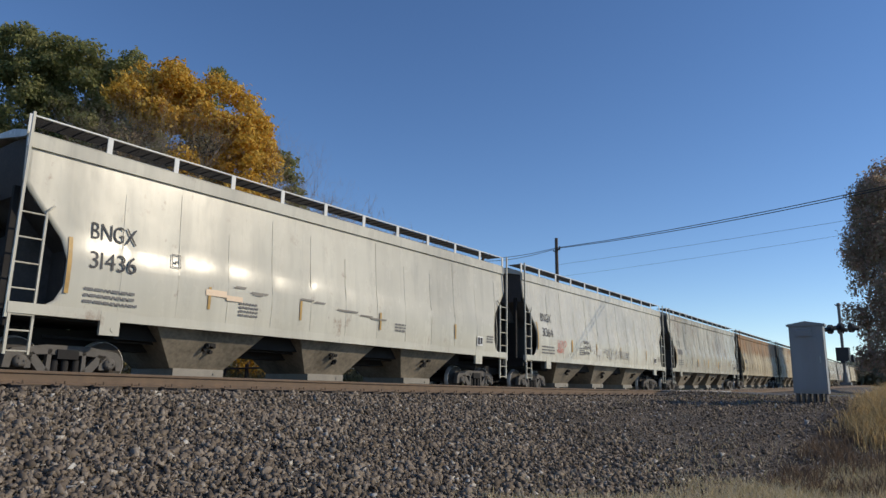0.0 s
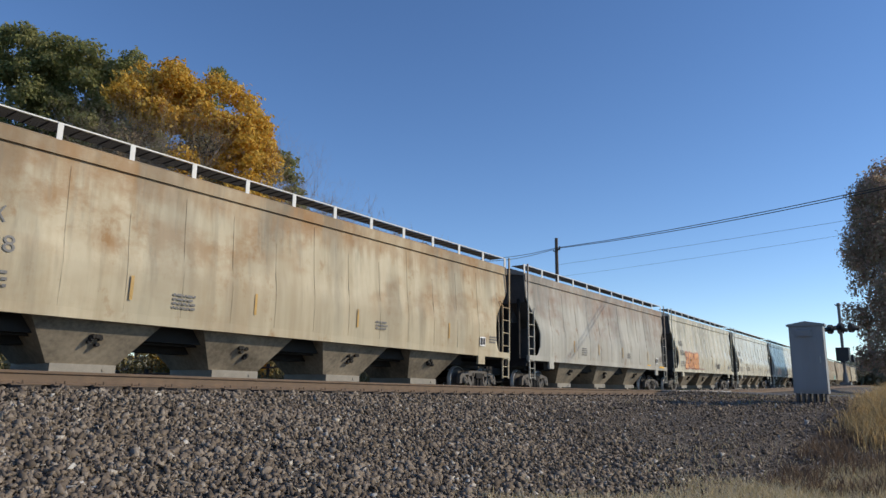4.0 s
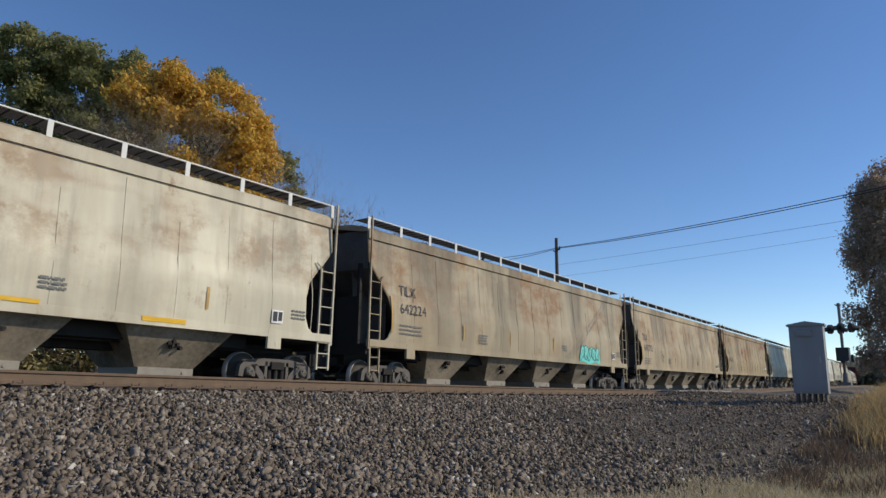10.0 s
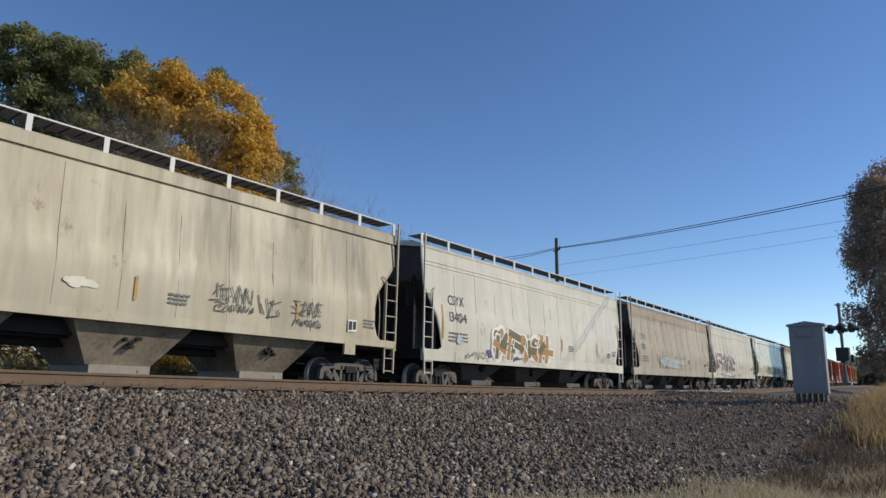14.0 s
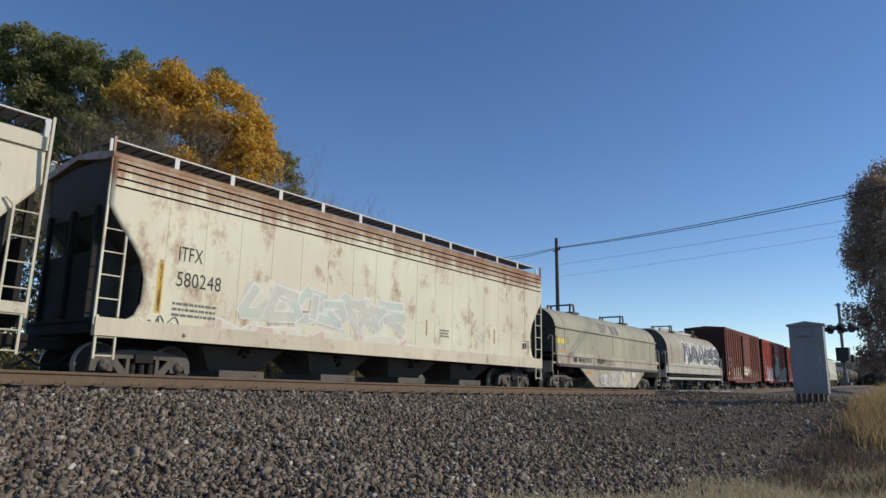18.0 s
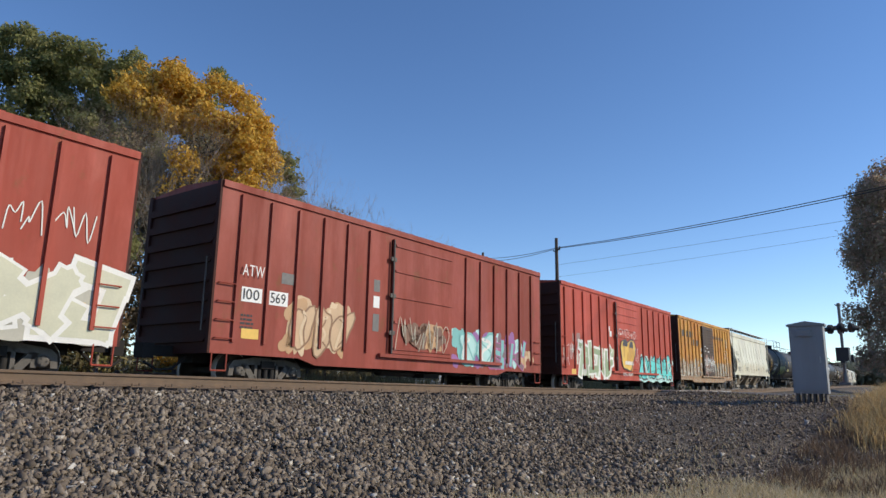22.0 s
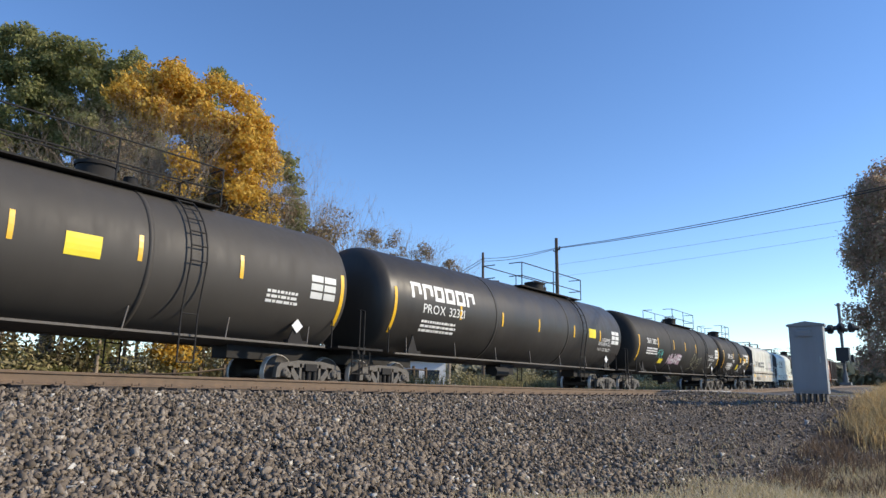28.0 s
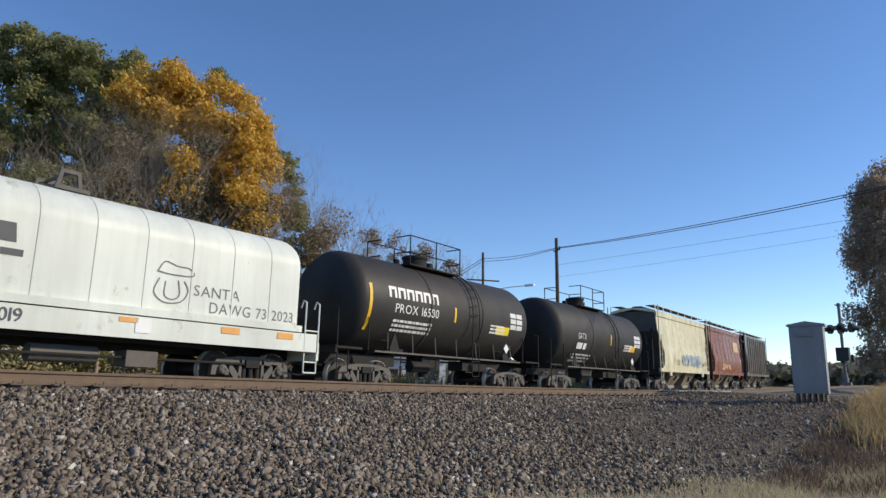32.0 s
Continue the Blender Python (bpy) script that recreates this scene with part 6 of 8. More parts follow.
STEMS = [[(.15, .02, .22, .98), (.8, .0, .75, .92), (.2, .5, .8, .42)], [(.15, .05, .2, .95), (.2, .9, .92, .85), (.2, .5, .75, .5), (.15, .1, .95, .05)],
         [(.15, .0, .2, .95), (.2, .9, .85, .82), (.85, .85, .75, .48), (.75, .5, .2, .5), (.35, .5, .95, .0)], [(.15, .98, .2, .12), (.2, .1, .8, .05), (.8, .05, .82, .95)],
         [(.1, .02, .2, .98), (.2, .95, .75, .05), (.75, .02, .88, .98)], [(.9, .9, .2, .85), (.2, .85, .2, .5), (.2, .5, .8, .45), (.8, .45, .8, .1), (.8, .1, .05, .08)],
         [(.15, .1, .2, .9), (.2, .9, .8, .92), (.8, .92, .85, .1), (.85, .1, .15, .1)], [(.05, .98, .3, .03), (.3, .05, .5, .75), (.5, .7, .7, .03), (.7, .05, .98, .95)]]


def slab(b, ax, az, bx, bz, r, skin, lift):
    """A flat bar of spray paint with square ends that follows the car's side."""
    d = math.hypot(bx - ax, bz - az) or 1
    nx, nz, tx, tz = -(bz - az) / d * r, (bx - ax) / d * r, (bx - ax) / d * r, (bz - az) / d * r
    v = []
    for k in range(6):
        q = k / 5
        x, z = ax - tx * 0.9 + (bx - ax + tx * 1.8) * q, az - tz * 0.9 + (bz - az + tz * 1.8) * q
        for w in (1, 0, -1):
            v.append((x + w * nx, -skin(z + w * nz) - lift, z + w * nz))
    b.add(v, [(3 * k + w, 3 * k + w + 1, 3 * k + w + 4, 3 * k + w + 3) for k in range(5) for w in (0, 1)])


def wild(made, x0, x1, z0, z1, n, seed, fill, rim, second=None, fat=0.15, skin=None, edge=None, lift=0.008):
    """Angular sprayed forms, crowded and leaning: each has a rim, a fill and bars of a second colour."""
    skin, rnd = skin or made[2], random.Random(seed)
    w, h = (x1 - x0) / n, z1 - z0
    r = min(w * fat, h * 0.16)
    edge = edge or max(r * 0.38, 0.035)
    for i in range(n):
        lf, lean, size = lift + 0.0045 * (i % 2), rnd.uniform(-0.12, 0.3), rnd.uniform(0.82, 1.0)
        bars_ = []
        rows = list(STEMS[rnd.randrange(len(STEMS))])
        rows += [tuple(rnd.uniform(0.0, 1.0) for _ in range(4)) for _ in range(rnd.choice((1, 1, 2)))]
        rnd.shuffle(rows)
        for p, q, p2, q2 in rows[:rnd.choice((4, 4, 5))]:
            e = [c + rnd.uniform(-0.17, 0.17) for c in (p, q, p2, q2)]
            e[1], e[3] = min(max(e[1], 0.02), 1), min(max(e[3], 0.02), 1)
            across = [x0 + w * (i - 0.22 + 1.44 * (c + lean * (d - 0.5))) for c, d in ((e[0], e[1]), (e[2], e[3]))]
            up = [z0 + r + (h * size - 2 * r) * c for c in (e[1], e[3])]
            bars_.append((across[0], up[0], across[1], up[1]))
        if rim:
            b = Build()
            for k, a in enumerate(bars_):
                slab(b, *a, r + edge, skin, lf + 0.0003 * k)
            sign(made, "graffiti_outline", b, rim)
        b, c = Build(), Build()
        for k, a in enumerate(bars_):
            slab(c if second and rnd.random() < 0.4 else b, *a, r * rnd.uniform(0.8, 1.1), skin, lf + 0.003 + 0.0003 * k)
        sign(made, "graffiti_shape", b, fill, "angular sprayed form")
        if second:
            sign(made, "graffiti_shape", c, second)


def puffs(made, x0, x1, z0, z1, n, seed, fill, rim, inner=None, skin=None, line_r=0.035, lift=0.008):
    """Swollen sprayed forms with outlines and a few inner strokes."""
    skin, rnd = skin or made[2], random.Random(seed)
    w, h = (x1 - x0) / n, z1 - z0
    for i in range(n):
        hh = h * rnd.uniform(0.72, 0.92)
        shape, ring = blob(x0 + w * (i + 0.5), z0 + hh / 2 + h * rnd.uniform(0, 0.06), w * 0.95, hh * 0.82, skin, rnd, lift + 0.004 * (i % 2))
        sign(made, "graffiti_shape", shape, fill, "swollen sprayed form")
        sign(made, "graffiti_outline", stroke(ring + ring[:2], line_r, skin, lift + 0.005 + 0.004 * (i % 2)), rim)
        cx, cz = x0 + w * (i + 0.5), z0 + hh * 0.5
        for k in range(2):
            pts = [(cx + w * (rnd.uniform(-0.28, 0.28)), cz + hh * q) for q in (-0.28, -0.05, 0.2, 0.3)]
            sign(made, "graffiti_stroke", stroke(smooth_line(pts), line_r * (0.8 if k else 1.8), skin, lift + 0.006 + 0.004 * (i % 2)), inner if inner and k == 0 else rim)


def mist(made, x0, x1, z0, z1, n, seed, mats, skin=None, lift=0.005, grow=1.0):
    """Many overlapping faded sprayed patches left of older work."""
    skin, rnd = skin or made[2], random.Random(seed)
    for i in range(n):
        w, h = rnd.uniform(0.25, 0.7) * grow, (z1 - z0) * rnd.uniform(0.25, 0.7)
        shape, ring = blob(rnd.uniform(x0 + w / 2, x1 - w / 2), rnd.uniform(z0 + h / 2, max(z1 - h / 2, z0 + h / 2 + 0.01)), w, h, skin, rnd, lift + 0.0006 * (i % 9))
        sign(made, "graffiti_patch", shape, mats[i % len(mats)])


def tag(made, x0, x1, z0, z1, n, fat, seed, fill, edge, inner=None, ground=True):
    """Sprayed graffiti. Thin: a row of squiggles. Fat: an uneven ground with swollen shapes, outlines and strokes on it."""
    skin, rnd = made[2], random.Random(seed)
    x0, x1 = x0 - made[1] / 2, x1 - made[1] / 2
    w, h = (x1 - x0) / n, z1 - z0
    if fat < 0.115:
        for b in scrawl(x0, x1, z0, z1, n, skin, max(fat * w * 0.3, 0.012), seed):
            sign(made, "graffiti_stroke", b, fill)
        if inner:
            for b in scrawl(x0, x1, z0, z1, n, skin, 0.03, seed + 50, 0.014):
                sign(made, "graffiti_stroke", b, inner)
        return
    if edge and ground:
        sign(made, "graffiti_ground", field(x0, x1, z0, z1, skin, rnd, 0.005), edge, "sprayed graffiti ground colour")
    r = min(h * 0.105, w * 0.17)
    for i in range(n):
        lift, lean, drop = 0.009 + 0.004 * (i % 3), rnd.uniform(-0.15, 0.3), rnd.uniform(0.0, 0.16)
        form = FORMS[rnd.randrange(len(FORMS))]
        runs = []
        for run in form:
            pts = []
            for p, q in run:
                q = min(max(q + rnd.uniform(-0.07, 0.07), 0), 1)
                pts.append((x0 + w * (i + 0.04 + 0.98 * p + lean * (q - 0.5) + rnd.uniform(-0.06, 0.06)), z0 + r + (h * (1 - drop) - 2 * r) * q))
            runs.append(smooth_line(pts, 5))
        rim = edge if edge and not ground else inner
        for k, pts in enumerate(runs):
            if rim:
                sign(made, "graffiti_outline", stroke(pts, r + max(0.03, r * 0.28), skin, lift - 0.003 + 0.0007 * k), rim)
        for k, pts in enumerate(runs):
            sign(made, "graffiti_shape", stroke(pts, r, skin, lift + 0.004 + 0.0007 * k), fill, "thick sprayed stroke")
        if inner and rnd.random() < 0.7:
            pts = [(x - r * 0.35, z + r * 0.35) for x, z in runs[0][: max(4, len(runs[0]) // 2)]]
            sign(made, "graffiti_stroke", stroke(pts, r * 0.22, skin, lift + 0.009), inner)


CREAM, BUFF, GREYW = (0.58, 0.545, 0.45), (0.47, 0.425, 0.33), (0.52, 0.51, 0.48)
BROWNDUST = (0.25, 0.165, 0.085)


def grain_car(kind, label, colour, front, rear, k, dirt=0.4, rust=0.0, band=0.0, band_z=3.0, gloss=0.25, lines=(), text_in=1.35, tz=2.88, tsize=0.31, dirt_colour=DIRT, rust_colour=RUST, mat=None, sill=None, streak=2.2, blotch=0.0, soot=0.0):
    body = paint("hopper_paint_%d" % k, colour, dirt, rust, band, band_z, gloss, k * 1.37, streak, dirt_colour, rust_colour, 0.0, blotch, soot)
    # belly and slab bays get the shade-darkened paint, being hidden under the body
    made = couple(hopper(kind, label, body, sill, GRIMESHADE if kind in ("belly", "slab") else None), front, rear)
    if lines:
        marks(made, text_in, tz, lines, tsize, mat, seed=k)
    L, skin = made[1], made[2]
    h = L / 2
    x0 = h - 2.05 if kind != "slab" else h - 1.6
    placards(made, [(x0, x0 + 0.34, 1.62, 1.94)], WHITEINK, "data_plate")
    b = Build()
    patch(b, x0 + 0.03, x0 + 0.16, 1.66, 1.90, skin, 0.010)
    patch(b, x0 + 0.19, x0 + 0.31, 1.68, 1.90, skin, 0.010)
    sign(made, "plate_print", b, BLACKINK)
    for q in (0.24, 0.40, 0.58, 0.80):
        t = Build()
        patch(t, -h + L * q, -h + L * q + 0.07, 1.75, 2.25, skin)
        sign(made, "reflector", t, AMBER)
    for x, w, n_, q in ((-h + L * 0.29, 0.55, 4, 3), (-h + L * 0.62, 0.5, 3, 4), (h - 1.45, 0.45, 3, 5)):
        b = Build()
        bars(b, x, 1.95, w, 0.05, skin, n_, 0.8, seed=k + q)
        sign(made, "notice", b, GREYINK)
    return made


ORANGE, BLUE, TEAL, PURPLE = ink("orange", (0.72, 0.28, 0.12)), ink("blue", (0.12, 0.22, 0.45)), ink("teal", (0.10, 0.55, 0.50)), ink("purple", (0.20, 0.12, 0.25))
PEACH, SILVER, MAROON, MINT = ink("peach", (0.75, 0.42, 0.27)), ink("silver", (0.55, 0.56, 0.56)), ink("maroon", (0.22, 0.05, 0.04)), ink("mint", (0.50, 0.66, 0.48))
GREYBLUE, CHARCOAL, BROWN, PINK = ink("greyblue", (0.30, 0.38, 0.45)), ink("charcoal", (0.06, 0.06, 0.065)), ink("brown", (0.13, 0.085, 0.07)), ink("pink", (0.62, 0.33, 0.34))
OFFWHITE, GOLDEN, TURQ, OLIVEINK, BONE = ink("offwhite", (0.76, 0.75, 0.70)), ink("golden", (0.75, 0.48, 0.10)), ink("turquoise", (0.13, 0.66, 0.62)), ink("olive", (0.25, 0.29, 0.10)), ink("bone", (0.58, 0.57, 0.42))

grain_car("three", "off-white covered hopper with three discharge bays", CREAM, -13.4, 3.4, 0, 0.35)
c = grain_car("three", "off-white covered hopper with dark reporting marks", (0.66, 0.625, 0.515), 4.8, 21.4, 1, 0.16, 0.04, soot=0.22, lines=(("BNGX", 0.98), ("31436", 1.0)), tsize=0.34)
placards(c, [(-4.45, -3.9, 2.06, 2.2), (-3.9, -3.45, 2.0, 2.12)], ink("palepeach", (0.78, 0.60, 0.42)), "faded_patch")
for x0, x1, z in ((-3.7, -3.4, 2.32), (-3.25, -2.75, 2.24), (-3.2, -2.9, 2.2), (-1.7, -1.25, 2.27), (-1.2, -0.85, 2.24), (-0.4, 0.4, 2.13), (0.5, 1.0, 2.06), (0.95, 1.6, 2.02)):
    b = Build()
    patch(b, x0, x1, z, z + 0.05, c[2], 0.006, 0.05)
    sign(c, "paint_smear", b, ink("smeargrey", (0.20, 0.18, 0.15)))
b = Build()
for x, z, w, h in ((-5.32, 2.56, 0.22, 0.02), (-5.32, 2.84, 0.22, 0.02), (-5.32, 2.56, 0.02, 0.3), (-5.12, 2.56, 0.02, 0.3), (-5.25, 2.66, 0.08, 0.05)):
    patch(b, x, x + w, z, z + h, c[2])
sign(c, "frame_mark", b, GREYINK)
c = grain_car("three", "off-white covered hopper with red and grey scrawls low on its side", (0.64, 0.605, 0.50), 22.9, 39.65, 2, 0.2, soot=0.25, lines=(("BNGX", 0.98), ("31364", 1.0)), tsize=0.34)
tag(c, 2.7, 3.5, 1.85, 2.2, 4, 0.05, 6, ink("red", (0.55, 0.12, 0.08)), None)
tag(c, 2.65, 3.3, 1.68, 1.85, 4, 0.05, 16, ink("red", (0.55, 0.12, 0.08)), None)
for z in (2.18, 1.95, 1.72):
    tag(c, 5.3, 5.95, z, z + 0.16, 5, 0.05, int(z * 100), CHARCOAL, None)
PENCIL = ink("pencilgrey", (0.34, 0.32, 0.29))
mist(c, -2.4, -0.9, 1.62, 2.25, 7, 71, (ink("washgrey", (0.52, 0.50, 0.44)),), grow=0.5)
wild(c, -0.76, 1.0, 1.6, 2.2, 7, 72, PENCIL, None, ink("washgrey", (0.52, 0.50, 0.44)), 0.08)
wild(c, 1.0, 2.5, 1.65, 2.1, 8, 73, PENCIL, None, None, 0.07)
placards(c, [(-4.34, -4.24, 1.76, 2.28)], AMBER, "reflector")
c = grain_car("four", "cream covered hopper with four bays, lightly stained", (0.57, 0.54, 0.44), 41.0, 60.3, 3, 0.35, 0.08, soot=0.5, blotch=0.4, lines=(("SOXX", 0.8), ("#", 1.0)), mat=GREYINK)
for x in (-3.7, -0.9, 2.2):
    t = Build()
    patch(t, x, x + 0.1, 1.65, 2.15, c[2])
    sign(c, "reflector", t, YELLOW, "yellow reflector strip")
grain_car("four", "buff covered hopper with a rust-brown stained upper half", (0.50, 0.44, 0.31), 61.9, 81.3, 4, 0.5, 0.2, 0.92, 3.05, 0.6, soot=0.5, lines=(("#", 0.8), ("#", 1.0)), mat=GREYINK, dirt_colour=BROWNDUST, rust_colour=(0.25, 0.125, 0.05))
grain_car("four", "yellow-buff covered hopper with rusty top streaks", (0.56, 0.49, 0.34), 82.7, 102.0, 5, 0.5, 0.2, 0.6, 3.75, 0.55, blotch=0.65, soot=0.5, lines=(("SOXX", 0.95), ("63838", 1.15)), mat=GREYINK, dirt_colour=BROWNDUST, rust_colour=(0.30, 0.16, 0.06))
c = grain_car("three", "grey-buff covered hopper with brown top stains and yellow strips", (0.50, 0.48, 0.41), 103.6, 120.25, 6, 0.4, 0.15, 0.4, 3.55, 0.5, soot=0.5, blotch=0.4)
placards(c, [(5.0, 5.5, 1.47, 1.53), (7.0, 7.8, 1.40, 1.5)], YELLOW, "yellow_strip")
c = grain_car("three", "off-white covered hopper with orange bubble graffiti", (0.69, 0.645, 0.51), 121.7, 138.75, 7, 0.22, 0.05, soot=0.3, lines=(("BNGX", 0.95), ("31804", 0.98)), tsize=0.33)
OCHREORANGE = plain("spray_ochre_orange", (0.60, 0.29, 0.12), 0.5, 0.0, 0.42, 1.7)
for mat, fat, lf, nm in ((ink("palepeach", (0.74, 0.55, 0.40)), 0.19, 0.006, "graffiti_halo"), (MAROON, 0.155, 0.010, "graffiti_outline"), (OCHREORANGE, 0.09, 0.014, "graffiti_letter")):
    for b in bubble("ZONSE", -5.95, 1.62, 0.80, 3.3, c[2], random.Random(11), fat, lf):
        sign(c, nm, b, mat)
b = Build()
bars(b, -6.1, 1.50, 4.9, 0.06, c[2], 1, seed=3)
sign(c, "graffiti_line", b, MAROON, "thin sprayed line of bars along the sill")
tag(c, 11.0, 11.8, 1.6, 2.0, 2, 0.12, 12, CHARCOAL, None)
c = grain_car("three", "cream covered hopper with a black scrawl by its number", (0.69, 0.65, 0.53), 139.9, 156.9, 8, 0.24, 0.08, soot=0.3, lines=(("BNGX", 0.95), ("30400", 0.98)), tsize=0.33)
tag(c, 3.9, 5.1, 1.6, 2.25, 4, 0.08, 13, CHARCOAL, None)
c = grain_car("three", "pale grey covered hopper with peach and blue graffiti", (0.62, 0.59, 0.51), 158.2, 175.2, 9, 0.2, 0.05, soot=0.25, lines=(("BNGX", 0.95), ("32244", 0.98)), tsize=0.33)
mist(c, -6.0, -2.0, 1.5, 2.2, 14, 13, (ink("skyblue", (0.30, 0.52, 0.60)), ink("paleblue", (0.46, 0.53, 0.58))))
wild(c, -5.6, -2.8, 1.5, 2.4, 4, 14, PEACH, ink("palepeach", (0.78, 0.60, 0.42)), ink("dullpink", (0.36, 0.22, 0.18)), 0.15, lift=0.012)
puffs(c, -0.75, 1.55, 1.5, 2.5, 4, 15, ink("coolwhite", (0.62, 0.65, 0.63)), CHARCOAL, OFFWHITE, line_r=0.02)
puffs(c, -0.95, -0.1, 1.42, 1.85, 1, 17, ink("coolwhite", (0.62, 0.65, 0.63)), CHARCOAL, None, line_r=0.018, lift=0.018)
puffs(c, 1.5, 1.95, 1.42, 2.0, 1, 18, OFFWHITE, CHARCOAL, None, line_r=0.018, lift=0.018)
c = grain_car("belly", "silver-grey round-sided covered hopper with a deep pale sill", (0.66, 0.64, 0.57), 176.6, 192.9, 10, 0.18, 0.04, gloss=0.32, lines=(("#", 0.85), ("#", 0.9)), mat=GREYINK)
for k, (a, e, q, mat) in enumerate(((7.2, 9.7, 2.35, ink("paleblue", (0.46, 0.53, 0.58))), (10.0, 10.8, 2.25, ink("palelemon", (0.66, 0.66, 0.45))), (11.2, 12.5, 2.25, ink("palemint", (0.56, 0.63, 0.54))))):
    mist(c, a - 8.2, e - 8.2, 1.55, q, 9 if k == 0 else 4, 70 + k, (mat, mat, ink("fadedwhite", (0.62, 0.62, 0.58))), grow=0.7)
    wild(c, a - 8.2, e - 8.2, 1.55, q, 3 if k == 0 else 1, 76 + k, ink("fadedwhite", (0.62, 0.62, 0.58)) if k == 0 else mat, None, mat, 0.12, lift=0.012)
c = grain_car("four", "yellow-cream covered hopper with rust runs from its roof", (0.70, 0.655, 0.50), 194.1, 213.6, 11, 0.25, 0.1, 0.15, 3.9, 0.5, blotch=0.6, soot=0.4, rust_colour=(0.27, 0.14, 0.06), lines=(("CEFX", 0.9), ("635309", 1.25)), dirt_colour=BROWNDUST)
placards(c, [(1.7, 2.4, 1.47, 1.55), (4.4, 5.4, 1.36, 1.46), (-9.0, -8.4, 1.5, 1.6)], YELLOW, "yellow_strip")
c = grain_car("four", "tan covered hopper with a turquoise scrawl near its rear end", (0.44, 0.375, 0.255), 214.9, 234.45, 12, 0.3, 0.12, gloss=0.55, blotch=0.7, soot=0.55, rust_colour=(0.24, 0.105, 0.035), lines=(("TILX", 0.85), ("642224", 1.3)), dirt_colour=BROWNDUST)
sign(c, "graffiti_ground", field(4.05, 6.25, 1.36, 2.0, c[2], random.Random(17), 0.006, 0.2), ink("brightteal", (0.16, 0.68, 0.60)), "bright turquoise sprayed ground")
puffs(c, 4.1, 6.1, 1.4, 2.25, 5, 17, ink("brightteal", (0.16, 0.68, 0.60)), ink("deepteal", (0.03, 0.16, 0.15)), ink("mintglow", (0.40, 0.78, 0.70)), line_r=0.018)
c = grain_car("four", "tan covered hopper with dark vertical stains", (0.49, 0.405, 0.27), 235.8, 254.95, 13, 0.3, 0.10, gloss=0.55, blotch=0.65, soot=0.7, rust_colour=(0.24, 0.115, 0.045), lines=(("TILX", 0.9), ("640732", 1.45)), tsize=0.34, dirt_colour=BROWNDUST)
tag(c, 4.2, 4.9, 1.75, 2.4, 1, 0.05, 18, GREYINK, None)
c = grain_car("four", "tan covered hopper with blotchy rust stains", (0.41, 0.335, 0.21), 256.5, 275.8, 14, 0.3, 0.2, 0.25, 3.7, gloss=0.55, blotch=1.0, soot=0.5, lines=(("TILX", 0.9), ("640761", 1.45)), tsize=0.34, dirt_colour=BROWNDUST, rust_colour=(0.22, 0.092, 0.03))
placards(c, [(6.9, 7.1, 1.85, 2.0), (7.75, 8.1, 1.85, 2.1)], WHITE, "white_square")
c = grain_car("four", "pale buff covered hopper with dark scrawls at its rear", (0.60, 0.55, 0.41), 277.1, 296.6, 15, 0.38, 0.06, gloss=0.48, soot=0.5, lines=(("SOXX", 0.85), ("121896", 1.2)), mat=GREYINK, dirt_colour=BROWNDUST)
wild(c, 3.4, 4.5, 1.95, 2.4, 5, 19, CHARCOAL, None, None, 0.06)
tag(c, 13.2, 14.3, 1.75, 1.95, 6, 0.06, 20, CHARCOAL, None)
wild(c, 4.75, 5.3, 1.7, 2.3, 2, 67, CHARCOAL, None, None, 0.05)
wild(c, 5.7, 6.7, 1.85, 2.3, 5, 68, CHARCOAL, None, None, 0.06)
tag(c, 15.5, 16.4, 1.6, 1.8, 5, 0.06, 69, CHARCOAL, None)
mist(c, 0.0, 0.8, 1.85, 2.15, 4, 66, (ink("creamwash", (0.72, 0.68, 0.55)),), grow=0.5)
c = grain_car("belly", "white round-sided covered hopper with brown and gold graffiti", (0.72, 0.68, 0.565), 297.8, 314.35, 16, 0.22, 0.03, gloss=0.34, lines=(("CSYX", 0.95), ("13404", 1.05)), tsize=0.32)
mist(c, -4.6, 0.3, 1.1, 1.75, 14, 21, (ink("indigo", (0.10, 0.09, 0.26)), ink("indigo", (0.10, 0.09, 0.26)), ink("steelblue", (0.22, 0.30, 0.42))))
puffs(c, -4.3, 0.3, 1.12, 2.5, 5, 20, ink("copper", (0.42, 0.23, 0.08)), OFFWHITE, ink("olivebrown", (0.16, 0.13, 0.06)), line_r=0.075)
wild(c, -3.9, 0.2, 1.15, 2.35, 4, 22, ink("copper", (0.42, 0.23, 0.08)), OFFWHITE, ink("olivebrown", (0.16, 0.13, 0.06)), 0.13, lift=0.02)
mist(c, -6.5, -6.05, 1.6, 2.0, 3, 23, (ink("paleblue", (0.46, 0.53, 0.58)),), grow=0.5)
tag(c, 2.2, 3.9, 1.1, 1.4, 5, 0.08, 24, GREYINK, None)
tag(c, 13.2, 15.4, 1.4, 1.9, 6, 0.06, 28, SILVER, None)
c = grain_car("belly", "buff round-sided covered hopper with pale blue scrawls", (0.50, 0.45, 0.36), 315.8, 332.0, 17, 0.45, 0.12, 0.35, 3.9, 0.45, lines=(("CSYX", 0.95), ("#", 1.0)), mat=GREYINK, dirt_colour=BROWNDUST)
wild(c, -3.6, 1.4, 1.45, 2.2, 6, 22, ink("palegreyblue", (0.42, 0.46, 0.44)), ink("dusk", (0.30, 0.30, 0.30)), None, 0.1)
